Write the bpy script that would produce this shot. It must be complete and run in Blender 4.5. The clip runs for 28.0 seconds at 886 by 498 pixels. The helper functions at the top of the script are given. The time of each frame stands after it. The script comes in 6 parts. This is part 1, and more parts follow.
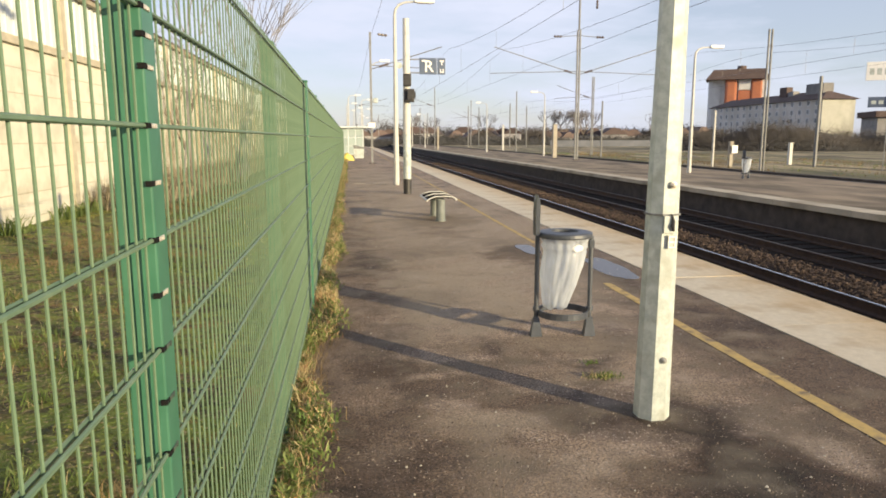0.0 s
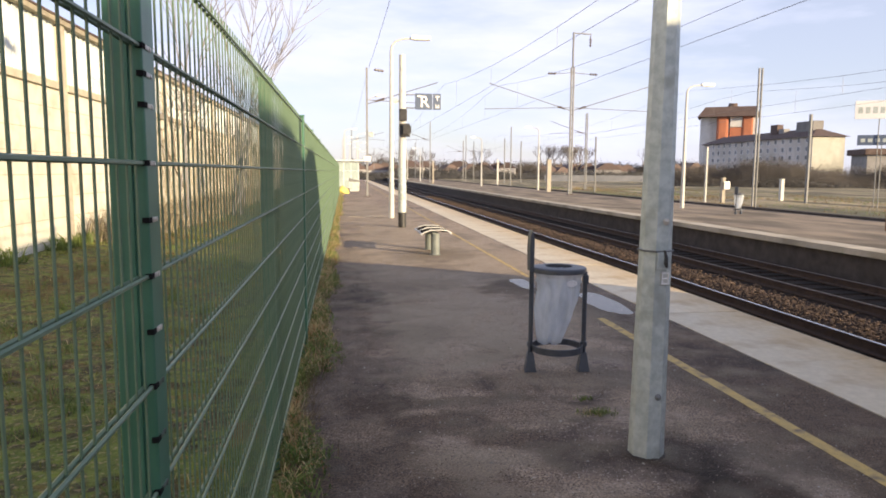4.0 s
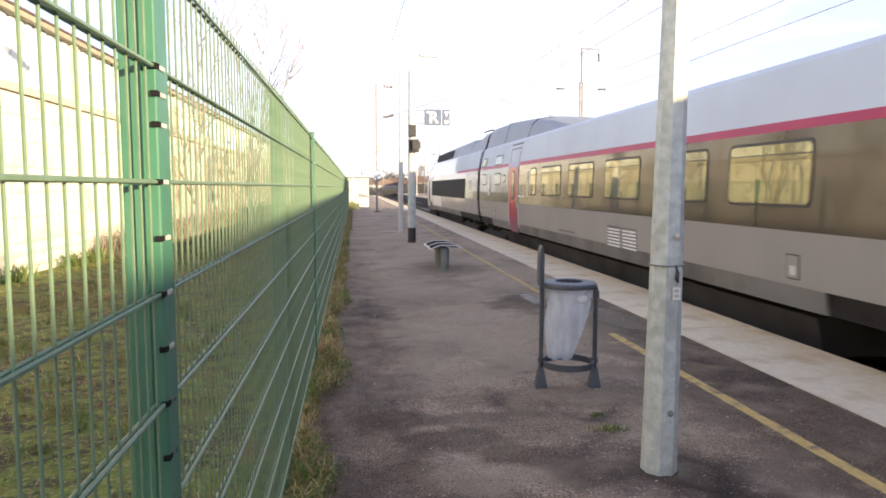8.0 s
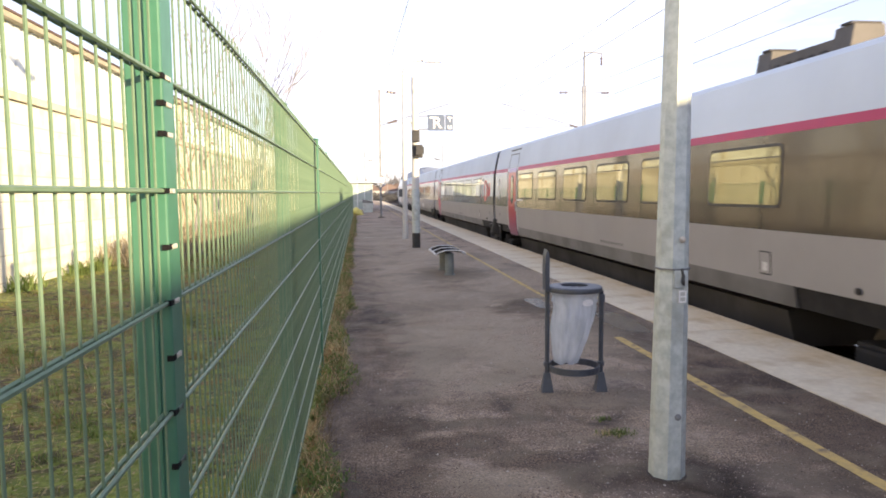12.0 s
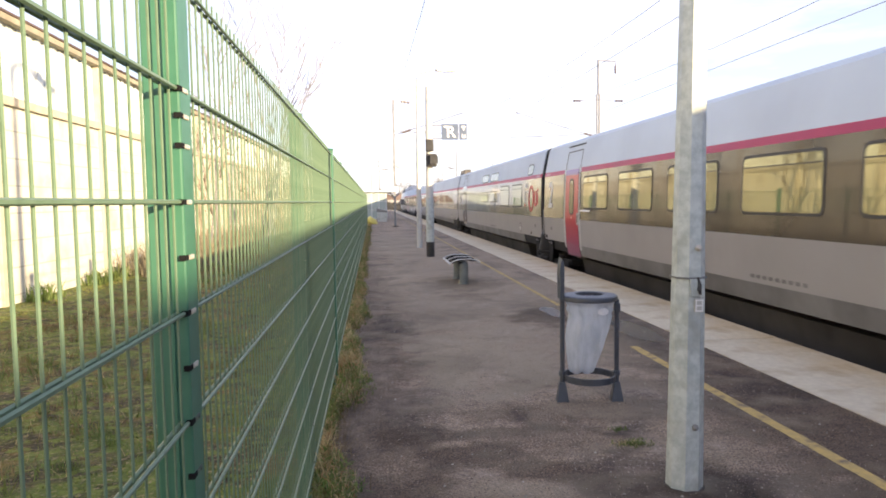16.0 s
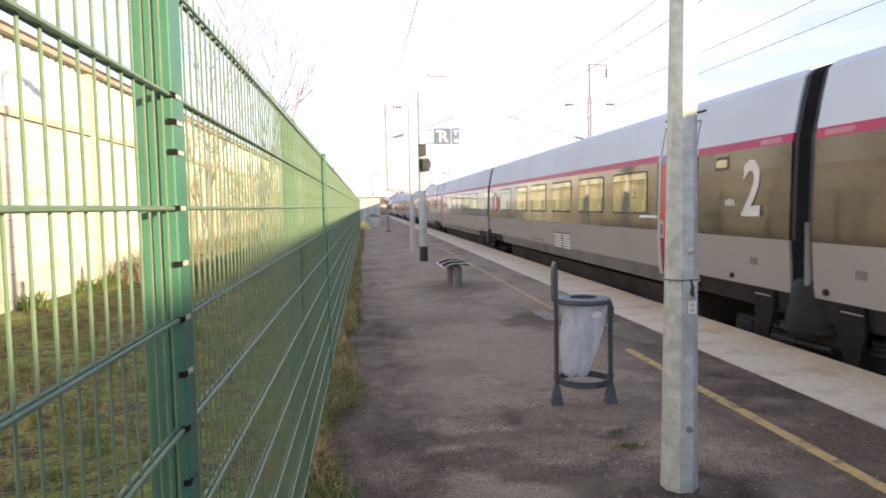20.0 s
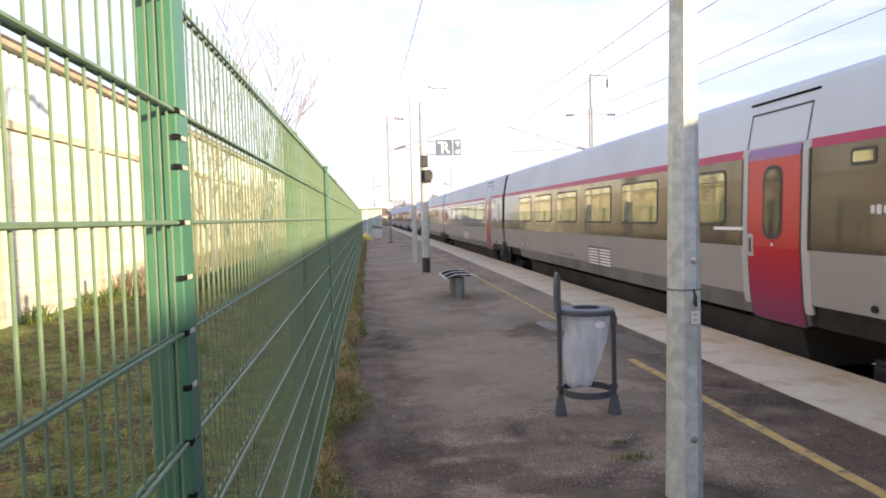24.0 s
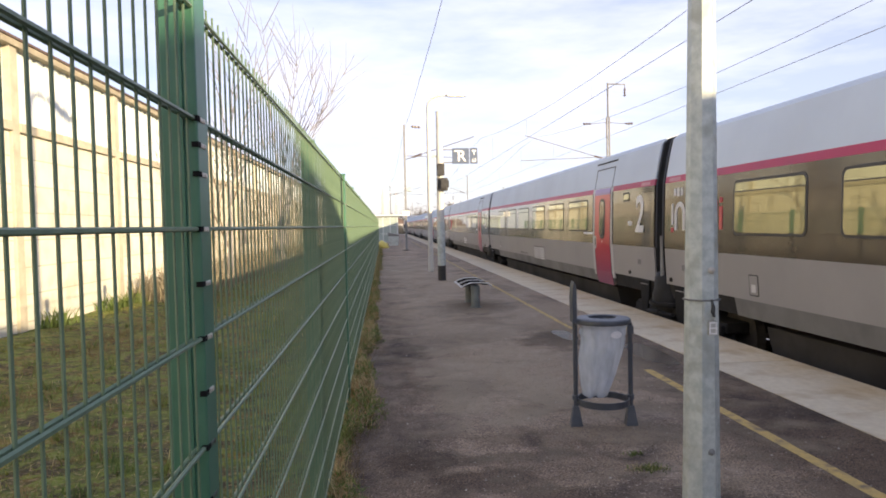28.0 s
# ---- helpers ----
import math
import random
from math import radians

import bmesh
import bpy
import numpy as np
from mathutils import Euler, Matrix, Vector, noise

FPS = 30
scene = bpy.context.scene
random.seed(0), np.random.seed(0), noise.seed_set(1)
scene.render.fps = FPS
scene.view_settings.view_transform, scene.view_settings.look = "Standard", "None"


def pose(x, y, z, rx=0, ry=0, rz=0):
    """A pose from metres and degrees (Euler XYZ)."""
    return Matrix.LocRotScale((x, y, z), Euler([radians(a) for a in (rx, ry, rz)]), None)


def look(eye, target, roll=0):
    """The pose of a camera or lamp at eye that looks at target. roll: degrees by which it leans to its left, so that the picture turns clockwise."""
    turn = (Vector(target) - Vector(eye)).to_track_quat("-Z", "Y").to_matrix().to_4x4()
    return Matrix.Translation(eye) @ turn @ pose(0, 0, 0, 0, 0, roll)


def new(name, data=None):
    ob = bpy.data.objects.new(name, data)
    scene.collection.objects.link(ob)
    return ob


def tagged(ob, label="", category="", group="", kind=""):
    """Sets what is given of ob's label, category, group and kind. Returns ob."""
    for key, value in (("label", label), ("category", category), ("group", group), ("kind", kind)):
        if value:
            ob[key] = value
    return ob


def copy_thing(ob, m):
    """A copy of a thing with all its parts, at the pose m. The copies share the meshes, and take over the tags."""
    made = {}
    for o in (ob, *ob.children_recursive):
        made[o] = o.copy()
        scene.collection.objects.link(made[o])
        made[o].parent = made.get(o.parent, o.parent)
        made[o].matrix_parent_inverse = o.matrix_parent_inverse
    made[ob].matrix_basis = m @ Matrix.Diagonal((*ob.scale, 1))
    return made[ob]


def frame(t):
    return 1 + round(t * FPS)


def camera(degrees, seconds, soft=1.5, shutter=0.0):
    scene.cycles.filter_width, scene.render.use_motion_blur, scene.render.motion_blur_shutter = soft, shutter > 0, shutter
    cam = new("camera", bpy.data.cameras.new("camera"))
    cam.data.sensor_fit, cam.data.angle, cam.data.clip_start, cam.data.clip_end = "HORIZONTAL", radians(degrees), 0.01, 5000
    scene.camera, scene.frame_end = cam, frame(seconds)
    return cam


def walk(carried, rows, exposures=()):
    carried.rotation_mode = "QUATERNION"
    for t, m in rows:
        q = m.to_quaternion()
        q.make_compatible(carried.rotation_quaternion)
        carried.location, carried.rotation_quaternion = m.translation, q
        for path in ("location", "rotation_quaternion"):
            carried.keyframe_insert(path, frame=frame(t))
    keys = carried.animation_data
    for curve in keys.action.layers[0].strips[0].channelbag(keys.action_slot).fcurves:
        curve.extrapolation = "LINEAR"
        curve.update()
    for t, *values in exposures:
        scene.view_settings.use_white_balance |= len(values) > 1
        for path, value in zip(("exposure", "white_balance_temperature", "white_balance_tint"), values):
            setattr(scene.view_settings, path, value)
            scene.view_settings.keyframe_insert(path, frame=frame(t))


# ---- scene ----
cam = camera(65.46, 28.0, soft=1.8, shutter=0.2)
PATH = [
    (0.0, pose(0.002, 0.002, 1.544, 80.87, 0.13, -7.66)),
    (0.5, pose(0.002, 0.001, 1.546, 80.87, 0.22, -7.59)),
    (1.0, pose(0.002, 0.001, 1.547, 80.98, 0.31, -7.33)),
    (1.5, pose(0.002, -0.000, 1.545, 81.29, -0.21, -7.77)),
    (2.0, pose(0.002, -0.001, 1.547, 81.45, -0.02, -7.93)),
    (2.5, pose(0.000, 0.000, 1.548, 81.49, 0.07, -7.80)),
    (3.0, pose(-0.000, -0.001, 1.550, 81.48, 0.16, -7.79)),
    (3.5, pose(0.001, -0.003, 1.550, 81.92, -0.17, -7.88)),
    (4.0, pose(0.001, -0.006, 1.554, 83.63, -0.31, -8.07)),
    (4.5, pose(-0.000, -0.005, 1.555, 84.77, -0.05, -7.76)),
    (6.5, pose(-0.000, -0.005, 1.557, 84.82, 0.10, -7.18)),
    (7.0, pose(-0.001, -0.005, 1.557, 85.00, 0.09, -7.46)),
    (7.5, pose(-0.002, -0.006, 1.558, 84.95, -0.07, -7.51)),
    (8.0, pose(-0.002, -0.006, 1.558, 84.87, -0.04, -7.31)),
    (8.5, pose(-0.002, -0.004, 1.558, 85.02, -0.02, -7.39)),
    (9.0, pose(-0.003, -0.006, 1.559, 85.14, 0.23, -6.76)),
    (9.5, pose(-0.004, -0.005, 1.559, 85.35, 0.29, -6.71)),
    (10.0, pose(-0.004, -0.006, 1.559, 85.43, 0.17, -6.91)),
    (10.5, pose(-0.005, -0.005, 1.560, 85.34, 0.36, -6.83)),
    (11.0, pose(-0.005, -0.004, 1.562, 85.48, 0.55, -6.85)),
    (11.5, pose(-0.005, -0.006, 1.560, 85.42, 0.42, -6.84)),
    (12.0, pose(-0.005, -0.006, 1.560, 85.28, 0.54, -6.99)),
    (12.5, pose(-0.006, -0.005, 1.562, 85.41, 0.75, -7.02)),
    (14.5, pose(-0.007, -0.004, 1.561, 85.91, 0.56, -6.99)),
    (15.0, pose(-0.006, -0.005, 1.562, 85.77, 0.58, -6.38)),
    (15.5, pose(-0.007, -0.005, 1.561, 85.85, 0.52, -5.98)),
    (16.0, pose(-0.006, -0.006, 1.562, 86.03, 0.80, -5.83)),
    (16.5, pose(-0.006, -0.008, 1.562, 86.41, 0.75, -6.20)),
    (17.0, pose(-0.007, -0.007, 1.561, 85.77, 1.24, -5.40)),
    (17.5, pose(-0.005, -0.008, 1.561, 86.07, 0.67, -5.79)),
    (18.0, pose(-0.006, -0.010, 1.563, 86.45, 0.83, -6.35)),
    (18.5, pose(-0.006, -0.012, 1.564, 86.56, 0.87, -6.74)),
    (19.0, pose(-0.006, -0.010, 1.562, 86.39, 0.82, -6.71)),
    (19.5, pose(-0.006, -0.010, 1.562, 86.40, 0.89, -6.60)),
    (20.0, pose(-0.008, -0.010, 1.562, 86.38, 1.22, -6.42)),
    (20.5, pose(-0.008, -0.009, 1.564, 86.53, 1.22, -6.42)),
    (21.0, pose(-0.008, -0.011, 1.564, 86.64, 1.15, -6.74)),
    (21.5, pose(-0.008, -0.013, 1.564, 86.64, 1.26, -7.12)),
    (23.5, pose(-0.010, -0.012, 1.565, 86.64, 1.50, -7.21)),
    (24.0, pose(-0.009, -0.016, 1.565, 87.29, 1.60, -6.24)),
    (24.5, pose(-0.010, -0.011, 1.563, 87.08, 1.58, -6.15)),
    (25.0, pose(-0.009, -0.012, 1.563, 86.90, 1.35, -5.86)),
    (25.5, pose(-0.009, -0.016, 1.564, 87.12, 1.23, -5.44)),
    (26.0, pose(-0.011, -0.015, 1.564, 87.49, 1.04, -5.36)),
    (26.5, pose(-0.010, -0.017, 1.564, 87.86, 0.98, -5.09)),
    (27.0, pose(-0.009, -0.017, 1.565, 87.70, 1.15, -4.95)),
    (27.5, pose(-0.011, -0.017, 1.565, 87.78, 1.24, -5.12)),
    (28.0, pose(-0.010, -0.018, 1.565, 88.00, 1.24, -4.91)),
]

EXPOSE = [(t, e, 6390, 17.5 if t < 4 else 23.5) for t, e in ((0.0, 0.83), (3.2, 0.83), (4.0, 1.12), (4.6, 1.18), (6.5, 1.62), (8.0, 1.67), (14.0, 1.68), (17.0, 1.6), (20.0, 1.56), (22.5, 1.52), (24.3, 1.5), (25.5, 1.34), (28.0, 1.28))]
walk(cam, PATH, EXPOSE)

# ---- light ----
SUN_EL, SUN_X, SUN_Y = radians(11.3), 0.672, -0.74
world = bpy.data.worlds.new("sky")
scene.world = world
world.use_nodes = True
wt = world.node_tree
wt.nodes.clear()
w_out = wt.nodes.new("ShaderNodeOutputWorld")
w_bg = wt.nodes.new("ShaderNodeBackground")
w_sky = wt.nodes.new("ShaderNodeTexSky")
w_sky.sky_type, w_sky.sun_disc = "NISHITA", False
w_sky.sun_elevation, w_sky.sun_rotation = radians(14), math.atan2(SUN_X, SUN_Y)
w_sky.air_density, w_sky.dust_density, w_sky.ozone_density = 1.0, 0.6, 1.6
w_tc = wt.nodes.new("ShaderNodeTexCoord")
w_map = wt.nodes.new("ShaderNodeMapping")
w_map.inputs["Scale"].default_value = (1.0, 1.0, 4.5)
w_no = wt.nodes.new("ShaderNodeTexNoise")
w_no.inputs["Scale"].default_value, w_no.inputs["Detail"].default_value, w_no.inputs["Roughness"].default_value = 2.2, 7, 0.58
w_ra = wt.nodes.new("ShaderNodeValToRGB")
w_ra.color_ramp.elements[0].position, w_ra.color_ramp.elements[1].position = 0.4, 0.62
w_ra.color_ramp.elements[0].color = (0.47, 0.47, 0.47, 1)
w_mix = wt.nodes.new("ShaderNodeMix")
w_mix.data_type = "RGBA"
wt.links.new(w_tc.outputs["Generated"], w_map.inputs["Vector"])
wt.links.new(w_map.outputs["Vector"], w_no.inputs["Vector"])
wt.links.new(w_no.outputs["Fac"], w_ra.inputs["Fac"])
w_sep = wt.nodes.new("ShaderNodeSeparateXYZ")
w_el = wt.nodes.new("ShaderNodeMapRange")
w_el.inputs["From Min"].default_value, w_el.inputs["From Max"].default_value, w_el.inputs["To Min"].default_value, w_el.inputs["To Max"].default_value = 0.2, 0.75, 1.0, 0.5
w_thin = wt.nodes.new("ShaderNodeMath")
w_thin.operation = "MULTIPLY"
wt.links.new(w_tc.outputs["Generated"], w_sep.inputs["Vector"])
wt.links.new(w_sep.outputs["Z"], w_el.inputs["Value"])
wt.links.new(w_ra.outputs["Color"], w_thin.inputs[0])
wt.links.new(w_el.outputs["Result"], w_thin.inputs[1])
wt.links.new(w_thin.outputs["Value"], w_mix.inputs["Factor"])
wt.links.new(w_sky.outputs["Color"], w_mix.inputs["A"])
w_mix.inputs["B"].default_value = (5.75, 6.35, 7.2, 1)
wt.links.new(w_mix.outputs["Result"], w_bg.inputs["Color"])
w_bg.inputs["Strength"].default_value = 0.075
wt.links.new(w_bg.outputs["Background"], w_out.inputs["Surface"])

sun = new("sun", bpy.data.lights.new("sun", "SUN"))
sun.data.energy, sun.data.angle, sun.data.color = 4.3, radians(0.6), (1.0, 0.825, 0.46)
sun.matrix_world = look((SUN_X * 60, SUN_Y * 60, 60 * math.tan(SUN_EL)), (0, 0, 0))


# ---- materials ----
def mat(name, a, b=None, rough=0.7, metal=0.0, scale=6.0, bump=0.0, fine=0.0, lo=0.35, hi=0.65, island=0.0, stretch=(1, 1, 1),
        spec=0.5, blotch=None, blotch_scale=0.6, blotch_lo=0.45, blotch_hi=0.65, per_object=0.0, trans=0.0, coat=0.0, emit=0.0):
    """Two-tone noise paint with an optional third, larger stain, a grain bump and a spread of brightness."""
    m = bpy.data.materials.new(name)
    m.use_nodes = True
    nt = m.node_tree
    n, link = nt.nodes, nt.links.new
    bsdf = n["Principled BSDF"]
    tc = n.new("ShaderNodeTexCoord")
    mp = n.new("ShaderNodeMapping")
    mp.inputs["Scale"].default_value = stretch
    geo = n.new("ShaderNodeNewGeometry")
    link(geo.outputs["Position"] if metal < 0 else tc.outputs["Object"], mp.inputs["Vector"])
    no = n.new("ShaderNodeTexNoise")
    no.inputs["Scale"].default_value, no.inputs["Detail"].default_value, no.inputs["Roughness"].default_value = scale, 8, 0.62
    link(mp.outputs["Vector"], no.inputs["Vector"])
    ra = n.new("ShaderNodeValToRGB")
    ra.color_ramp.elements[0].position, ra.color_ramp.elements[1].position = lo, hi
    ra.color_ramp.elements[0].color = (*a, 1)
    ra.color_ramp.elements[1].color = (*(b or a), 1)
    link(no.outputs["Fac"], ra.inputs["Fac"])
    out = ra.outputs["Color"]
    if blotch:
        n2 = n.new("ShaderNodeTexNoise")
        n2.inputs["Scale"].default_value, n2.inputs["Detail"].default_value = blotch_scale, 5
        link(mp.outputs["Vector"], n2.inputs["Vector"])
        r2 = n.new("ShaderNodeMapRange")
        r2.inputs["From Min"].default_value, r2.inputs["From Max"].default_value = blotch_lo, blotch_hi
        link(n2.outputs["Fac"], r2.inputs["Value"])
        mx = n.new("ShaderNodeMix")
        mx.data_type = "RGBA"
        link(r2.outputs["Result"], mx.inputs["Factor"])
        link(out, mx.inputs["A"])
        mx.inputs["B"].default_value = (*blotch, 1)
        out = mx.outputs["Result"]
    if island or per_object:
        hs = n.new("ShaderNodeHueSaturation")
        mr = n.new("ShaderNodeMapRange")
        k = island or per_object
        mr.inputs["To Min"].default_value, mr.inputs["To Max"].default_value = 1 - k, 1 + k
        src = geo.outputs["Random Per Island"] if island else n.new("ShaderNodeObjectInfo").outputs["Random"]
        link(src, mr.inputs["Value"])
        link(mr.outputs["Result"], hs.inputs["Value"])
        link(out, hs.inputs["Color"])
        out = hs.outputs["Color"]
    link(out, bsdf.inputs["Base Color"])
    bsdf.inputs["Roughness"].default_value, bsdf.inputs["Metallic"].default_value = rough, max(metal, 0)
    bsdf.inputs["Specular IOR Level"].default_value = spec
    bsdf.inputs["Coat Weight"].default_value = coat
    if trans:
        bsdf.inputs["Subsurface Weight"].default_value = 0
        tl = n.new("ShaderNodeBsdfTranslucent")
        link(out, tl.inputs["Color"])
        ms = n.new("ShaderNodeMixShader")
        ms.inputs["Fac"].default_value = trans
        link(bsdf.outputs["BSDF"], ms.inputs[1])
        link(tl.outputs["BSDF"], ms.inputs[2])
        link(ms.outputs["Shader"], n["Material Output"].inputs["Surface"])
    if emit:
        bsdf.inputs["Emission Color"].default_value, bsdf.inputs["Emission Strength"].default_value = (*a, 1), emit
    if bump:
        bp = n.new("ShaderNodeBump")
        bp.inputs["Strength"].default_value, bp.inputs["Distance"].default_value = bump, 0.01
        nb = n.new("ShaderNodeTexNoise")
        nb.inputs["Scale"].default_value, nb.inputs["Detail"].default_value = fine or scale * 4, 4
        link(mp.outputs["Vector"], nb.inputs["Vector"])
        link(nb.outputs["Fac"], bp.inputs["Height"])
        link(bp.outputs["Normal"], bsdf.inputs["Normal"])
    return m


DAMP_AND_SHADE, SOAKED, BALD = (0.3, 0.248, 0.215), (0.2, 0.15, 0.12), (0.35, 0.288, 0.215)
PATCHES = [(0.9, 2.0, 2.4, 1.3, (0.6, 0.52, 0.48), 0.5), (0.2, 3.2, 0.9, 0.8, DAMP_AND_SHADE, 0.55), (0.75, 3.55, 0.5, 0.22, BALD, 0.5), (1.0, 2.9, 0.6, 0.3, BALD, 0.35), (2.5, 3.2, 0.5, 0.5, BALD, 0.4),
          (1.82, 3.4, 0.3, 0.42, SOAKED, 0.9), (1.88, 2.95, 0.42, 0.4, SOAKED, 0.9), (2.05, 2.55, 0.6, 0.4, SOAKED, 0.8), (1.55, 2.75, 0.5, 0.3, DAMP_AND_SHADE, 0.7), (2.3, 2.3, 0.9, 0.5, DAMP_AND_SHADE, 0.6),
          # A second dark band beside the lamp post's shadow, painted into the colour.
          (0.2, 4.5, 0.35, 0.22, DAMP_AND_SHADE, 0.8), (0.6, 4.12, 0.4, 0.2, DAMP_AND_SHADE, 0.8), (1.0, 3.78, 0.4, 0.18, DAMP_AND_SHADE, 0.8), (1.4, 3.5, 0.35, 0.18, DAMP_AND_SHADE, 0.8), (0.9, 4.5, 0.5, 0.12, DAMP_AND_SHADE, 0.5),
          (1.5, 4.85, 1.1, 0.35, DAMP_AND_SHADE, 0.6), (1.35, 5.7, 0.35, 0.3, DAMP_AND_SHADE, 0.6), (0.5, 6.6, 0.7, 0.35, DAMP_AND_SHADE, 0.5), (0.4, 8.3, 0.8, 0.7, DAMP_AND_SHADE, 0.5),
          (0.0, 8.0, 0.55, 9.0, DAMP_AND_SHADE, 0.6), (1.25, 4.3, 0.7, 0.35, DAMP_AND_SHADE, 0.45), (1.0, 6.9, 0.8, 1.8, BALD, 0.45), (1.2, 9.4, 0.9, 0.5, DAMP_AND_SHADE, 0.55), (1.68, 13.0, 0.7, 1.3, DAMP_AND_SHADE, 0.95), (2.5, 9.6, 0.4, 1.0, DAMP_AND_SHADE, 0.6), (2.95, 8.0, 0.45, 1.3, DAMP_AND_SHADE, 0.6), (3.1, 4.6, 0.85, 4.0, DAMP_AND_SHADE, 0.85), (2.4, 4.2, 0.6, 1.6, (0.65, 0.6, 0.54), 0.4), (1.8, 13.0, 2.0, 9.0, BALD, 0.5), (1.0, 26.0, 2.0, 8.0, BALD, 0.45), (2.2, 8.9, 0.5, 0.7, DAMP_AND_SHADE, 0.75), (1.5, 11.2, 0.5, 0.6, DAMP_AND_SHADE, 0.4)]


def asphalt_mat():
    """Worn platform asphalt: stone grain, pale bald patches, dark damp stains, a painted second shadow band and fine
    cracks.
    """
    m = mat("asphalt", (0.1, 0.072, 0.055), (0.66, 0.5, 0.37), 0.85, scale=70, bump=1.0, fine=120, lo=0.38, hi=0.64)
    n, link = m.node_tree.nodes, m.node_tree.links.new
    bsdf = n["Principled BSDF"]
    n["Bump"].inputs["Distance"].default_value = 0.016
    out = bsdf.inputs["Base Color"].links[0].from_socket
    mp = [q for q in n if q.bl_idname == "ShaderNodeMapping"][0]
    for scale, lo, hi, col, amount, dist in ((0.9, 0.5, 0.6, (0.08, 0.054, 0.047), 0.8, 0.8), (1.5, 0.5, 0.64, (0.43, 0.345, 0.275), 0.6, 0.4), (0.42, 0.46, 0.62, (0.13, 0.098, 0.084), 0.4, 1.2), (9.0, 0.48, 0.7, (0.075, 0.056, 0.048), 0.5, 0.2), (24.0, 0.54, 0.66, (0.05, 0.035, 0.029), 0.5, 0.0), (48.0, 0.595, 0.63, (0.66, 0.55, 0.48), 0.8, 0.0)):
        t = n.new("ShaderNodeTexNoise")
        t.inputs["Scale"].default_value, t.inputs["Detail"].default_value, t.inputs["Distortion"].default_value, t.inputs["Roughness"].default_value = scale, 9, dist, 0.58
        link(mp.outputs["Vector"], t.inputs["Vector"])
        r = n.new("ShaderNodeMapRange")
        r.inputs["From Min"].default_value, r.inputs["From Max"].default_value, r.inputs["To Max"].default_value = lo, hi, amount
        link(t.outputs["Fac"], r.inputs["Value"])
        mx = n.new("ShaderNodeMix")
        mx.data_type = "RGBA"
        link(r.outputs["Result"], mx.inputs["Factor"])
        link(out, mx.inputs["A"])
        mx.inputs["B"].default_value = (*col, 1)
        out = mx.outputs["Result"]
    stain = n.new("ShaderNodeTexNoise")
    stain.inputs["Scale"].default_value, stain.inputs["Detail"].default_value = 2.4, 9
    link(mp.outputs["Vector"], stain.inputs["Vector"])
    for cx, cy, rx, ry, col, amount in PATCHES:
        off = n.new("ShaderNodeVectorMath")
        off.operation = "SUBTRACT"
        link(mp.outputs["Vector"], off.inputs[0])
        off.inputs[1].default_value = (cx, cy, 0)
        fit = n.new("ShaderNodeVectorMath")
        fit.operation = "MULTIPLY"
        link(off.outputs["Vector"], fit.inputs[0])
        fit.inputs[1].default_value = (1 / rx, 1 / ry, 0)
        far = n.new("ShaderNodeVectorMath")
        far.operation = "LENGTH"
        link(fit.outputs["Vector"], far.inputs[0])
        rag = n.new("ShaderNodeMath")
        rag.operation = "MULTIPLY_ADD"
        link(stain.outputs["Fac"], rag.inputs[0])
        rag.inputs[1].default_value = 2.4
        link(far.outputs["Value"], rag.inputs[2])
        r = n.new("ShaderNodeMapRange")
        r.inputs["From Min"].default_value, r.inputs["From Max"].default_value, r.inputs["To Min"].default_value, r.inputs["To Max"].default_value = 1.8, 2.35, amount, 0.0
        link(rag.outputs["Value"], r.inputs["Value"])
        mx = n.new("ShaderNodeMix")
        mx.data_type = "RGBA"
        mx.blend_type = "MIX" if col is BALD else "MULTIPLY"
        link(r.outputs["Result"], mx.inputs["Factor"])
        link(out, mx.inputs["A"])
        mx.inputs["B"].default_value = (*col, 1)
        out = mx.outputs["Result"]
    link(out, bsdf.inputs["Base Color"])
    return m


def slab_mat(m):
    """Rusty brake dust lying along the track side of the edge slabs."""
    n, link = m.node_tree.nodes, m.node_tree.links.new
    bsdf = n["Principled BSDF"]
    tc = [q for q in n if q.bl_idname == "ShaderNodeTexCoord"][0]
    cut, rag, add, r, mx = n.new("ShaderNodeSeparateXYZ"), n.new("ShaderNodeTexNoise"), n.new("ShaderNodeMath"), n.new("ShaderNodeMapRange"), n.new("ShaderNodeMix")
    rag.inputs["Scale"].default_value, rag.inputs["Detail"].default_value = 2.2, 8
    add.operation = "MULTIPLY_ADD"
    add.inputs[1].default_value = 0.9
    r.inputs["From Min"].default_value, r.inputs["From Max"].default_value, r.inputs["To Max"].default_value = 4.25, 4.75, 0.75
    mx.data_type, mx.blend_type = "RGBA", "MULTIPLY"
    mx.inputs["B"].default_value = (0.85, 0.7, 0.5, 1)
    link(tc.outputs["Object"], cut.inputs["Vector"])
    link(tc.outputs["Object"], rag.inputs["Vector"])
    link(rag.outputs["Fac"], add.inputs[0])
    link(cut.outputs["X"], add.inputs[2])
    link(add.outputs["Value"], r.inputs["Value"])
    link(r.outputs["Result"], mx.inputs["Factor"])
    link(bsdf.inputs["Base Color"].links[0].from_socket, mx.inputs["A"])
    link(mx.outputs["Result"], bsdf.inputs["Base Color"])
    return m


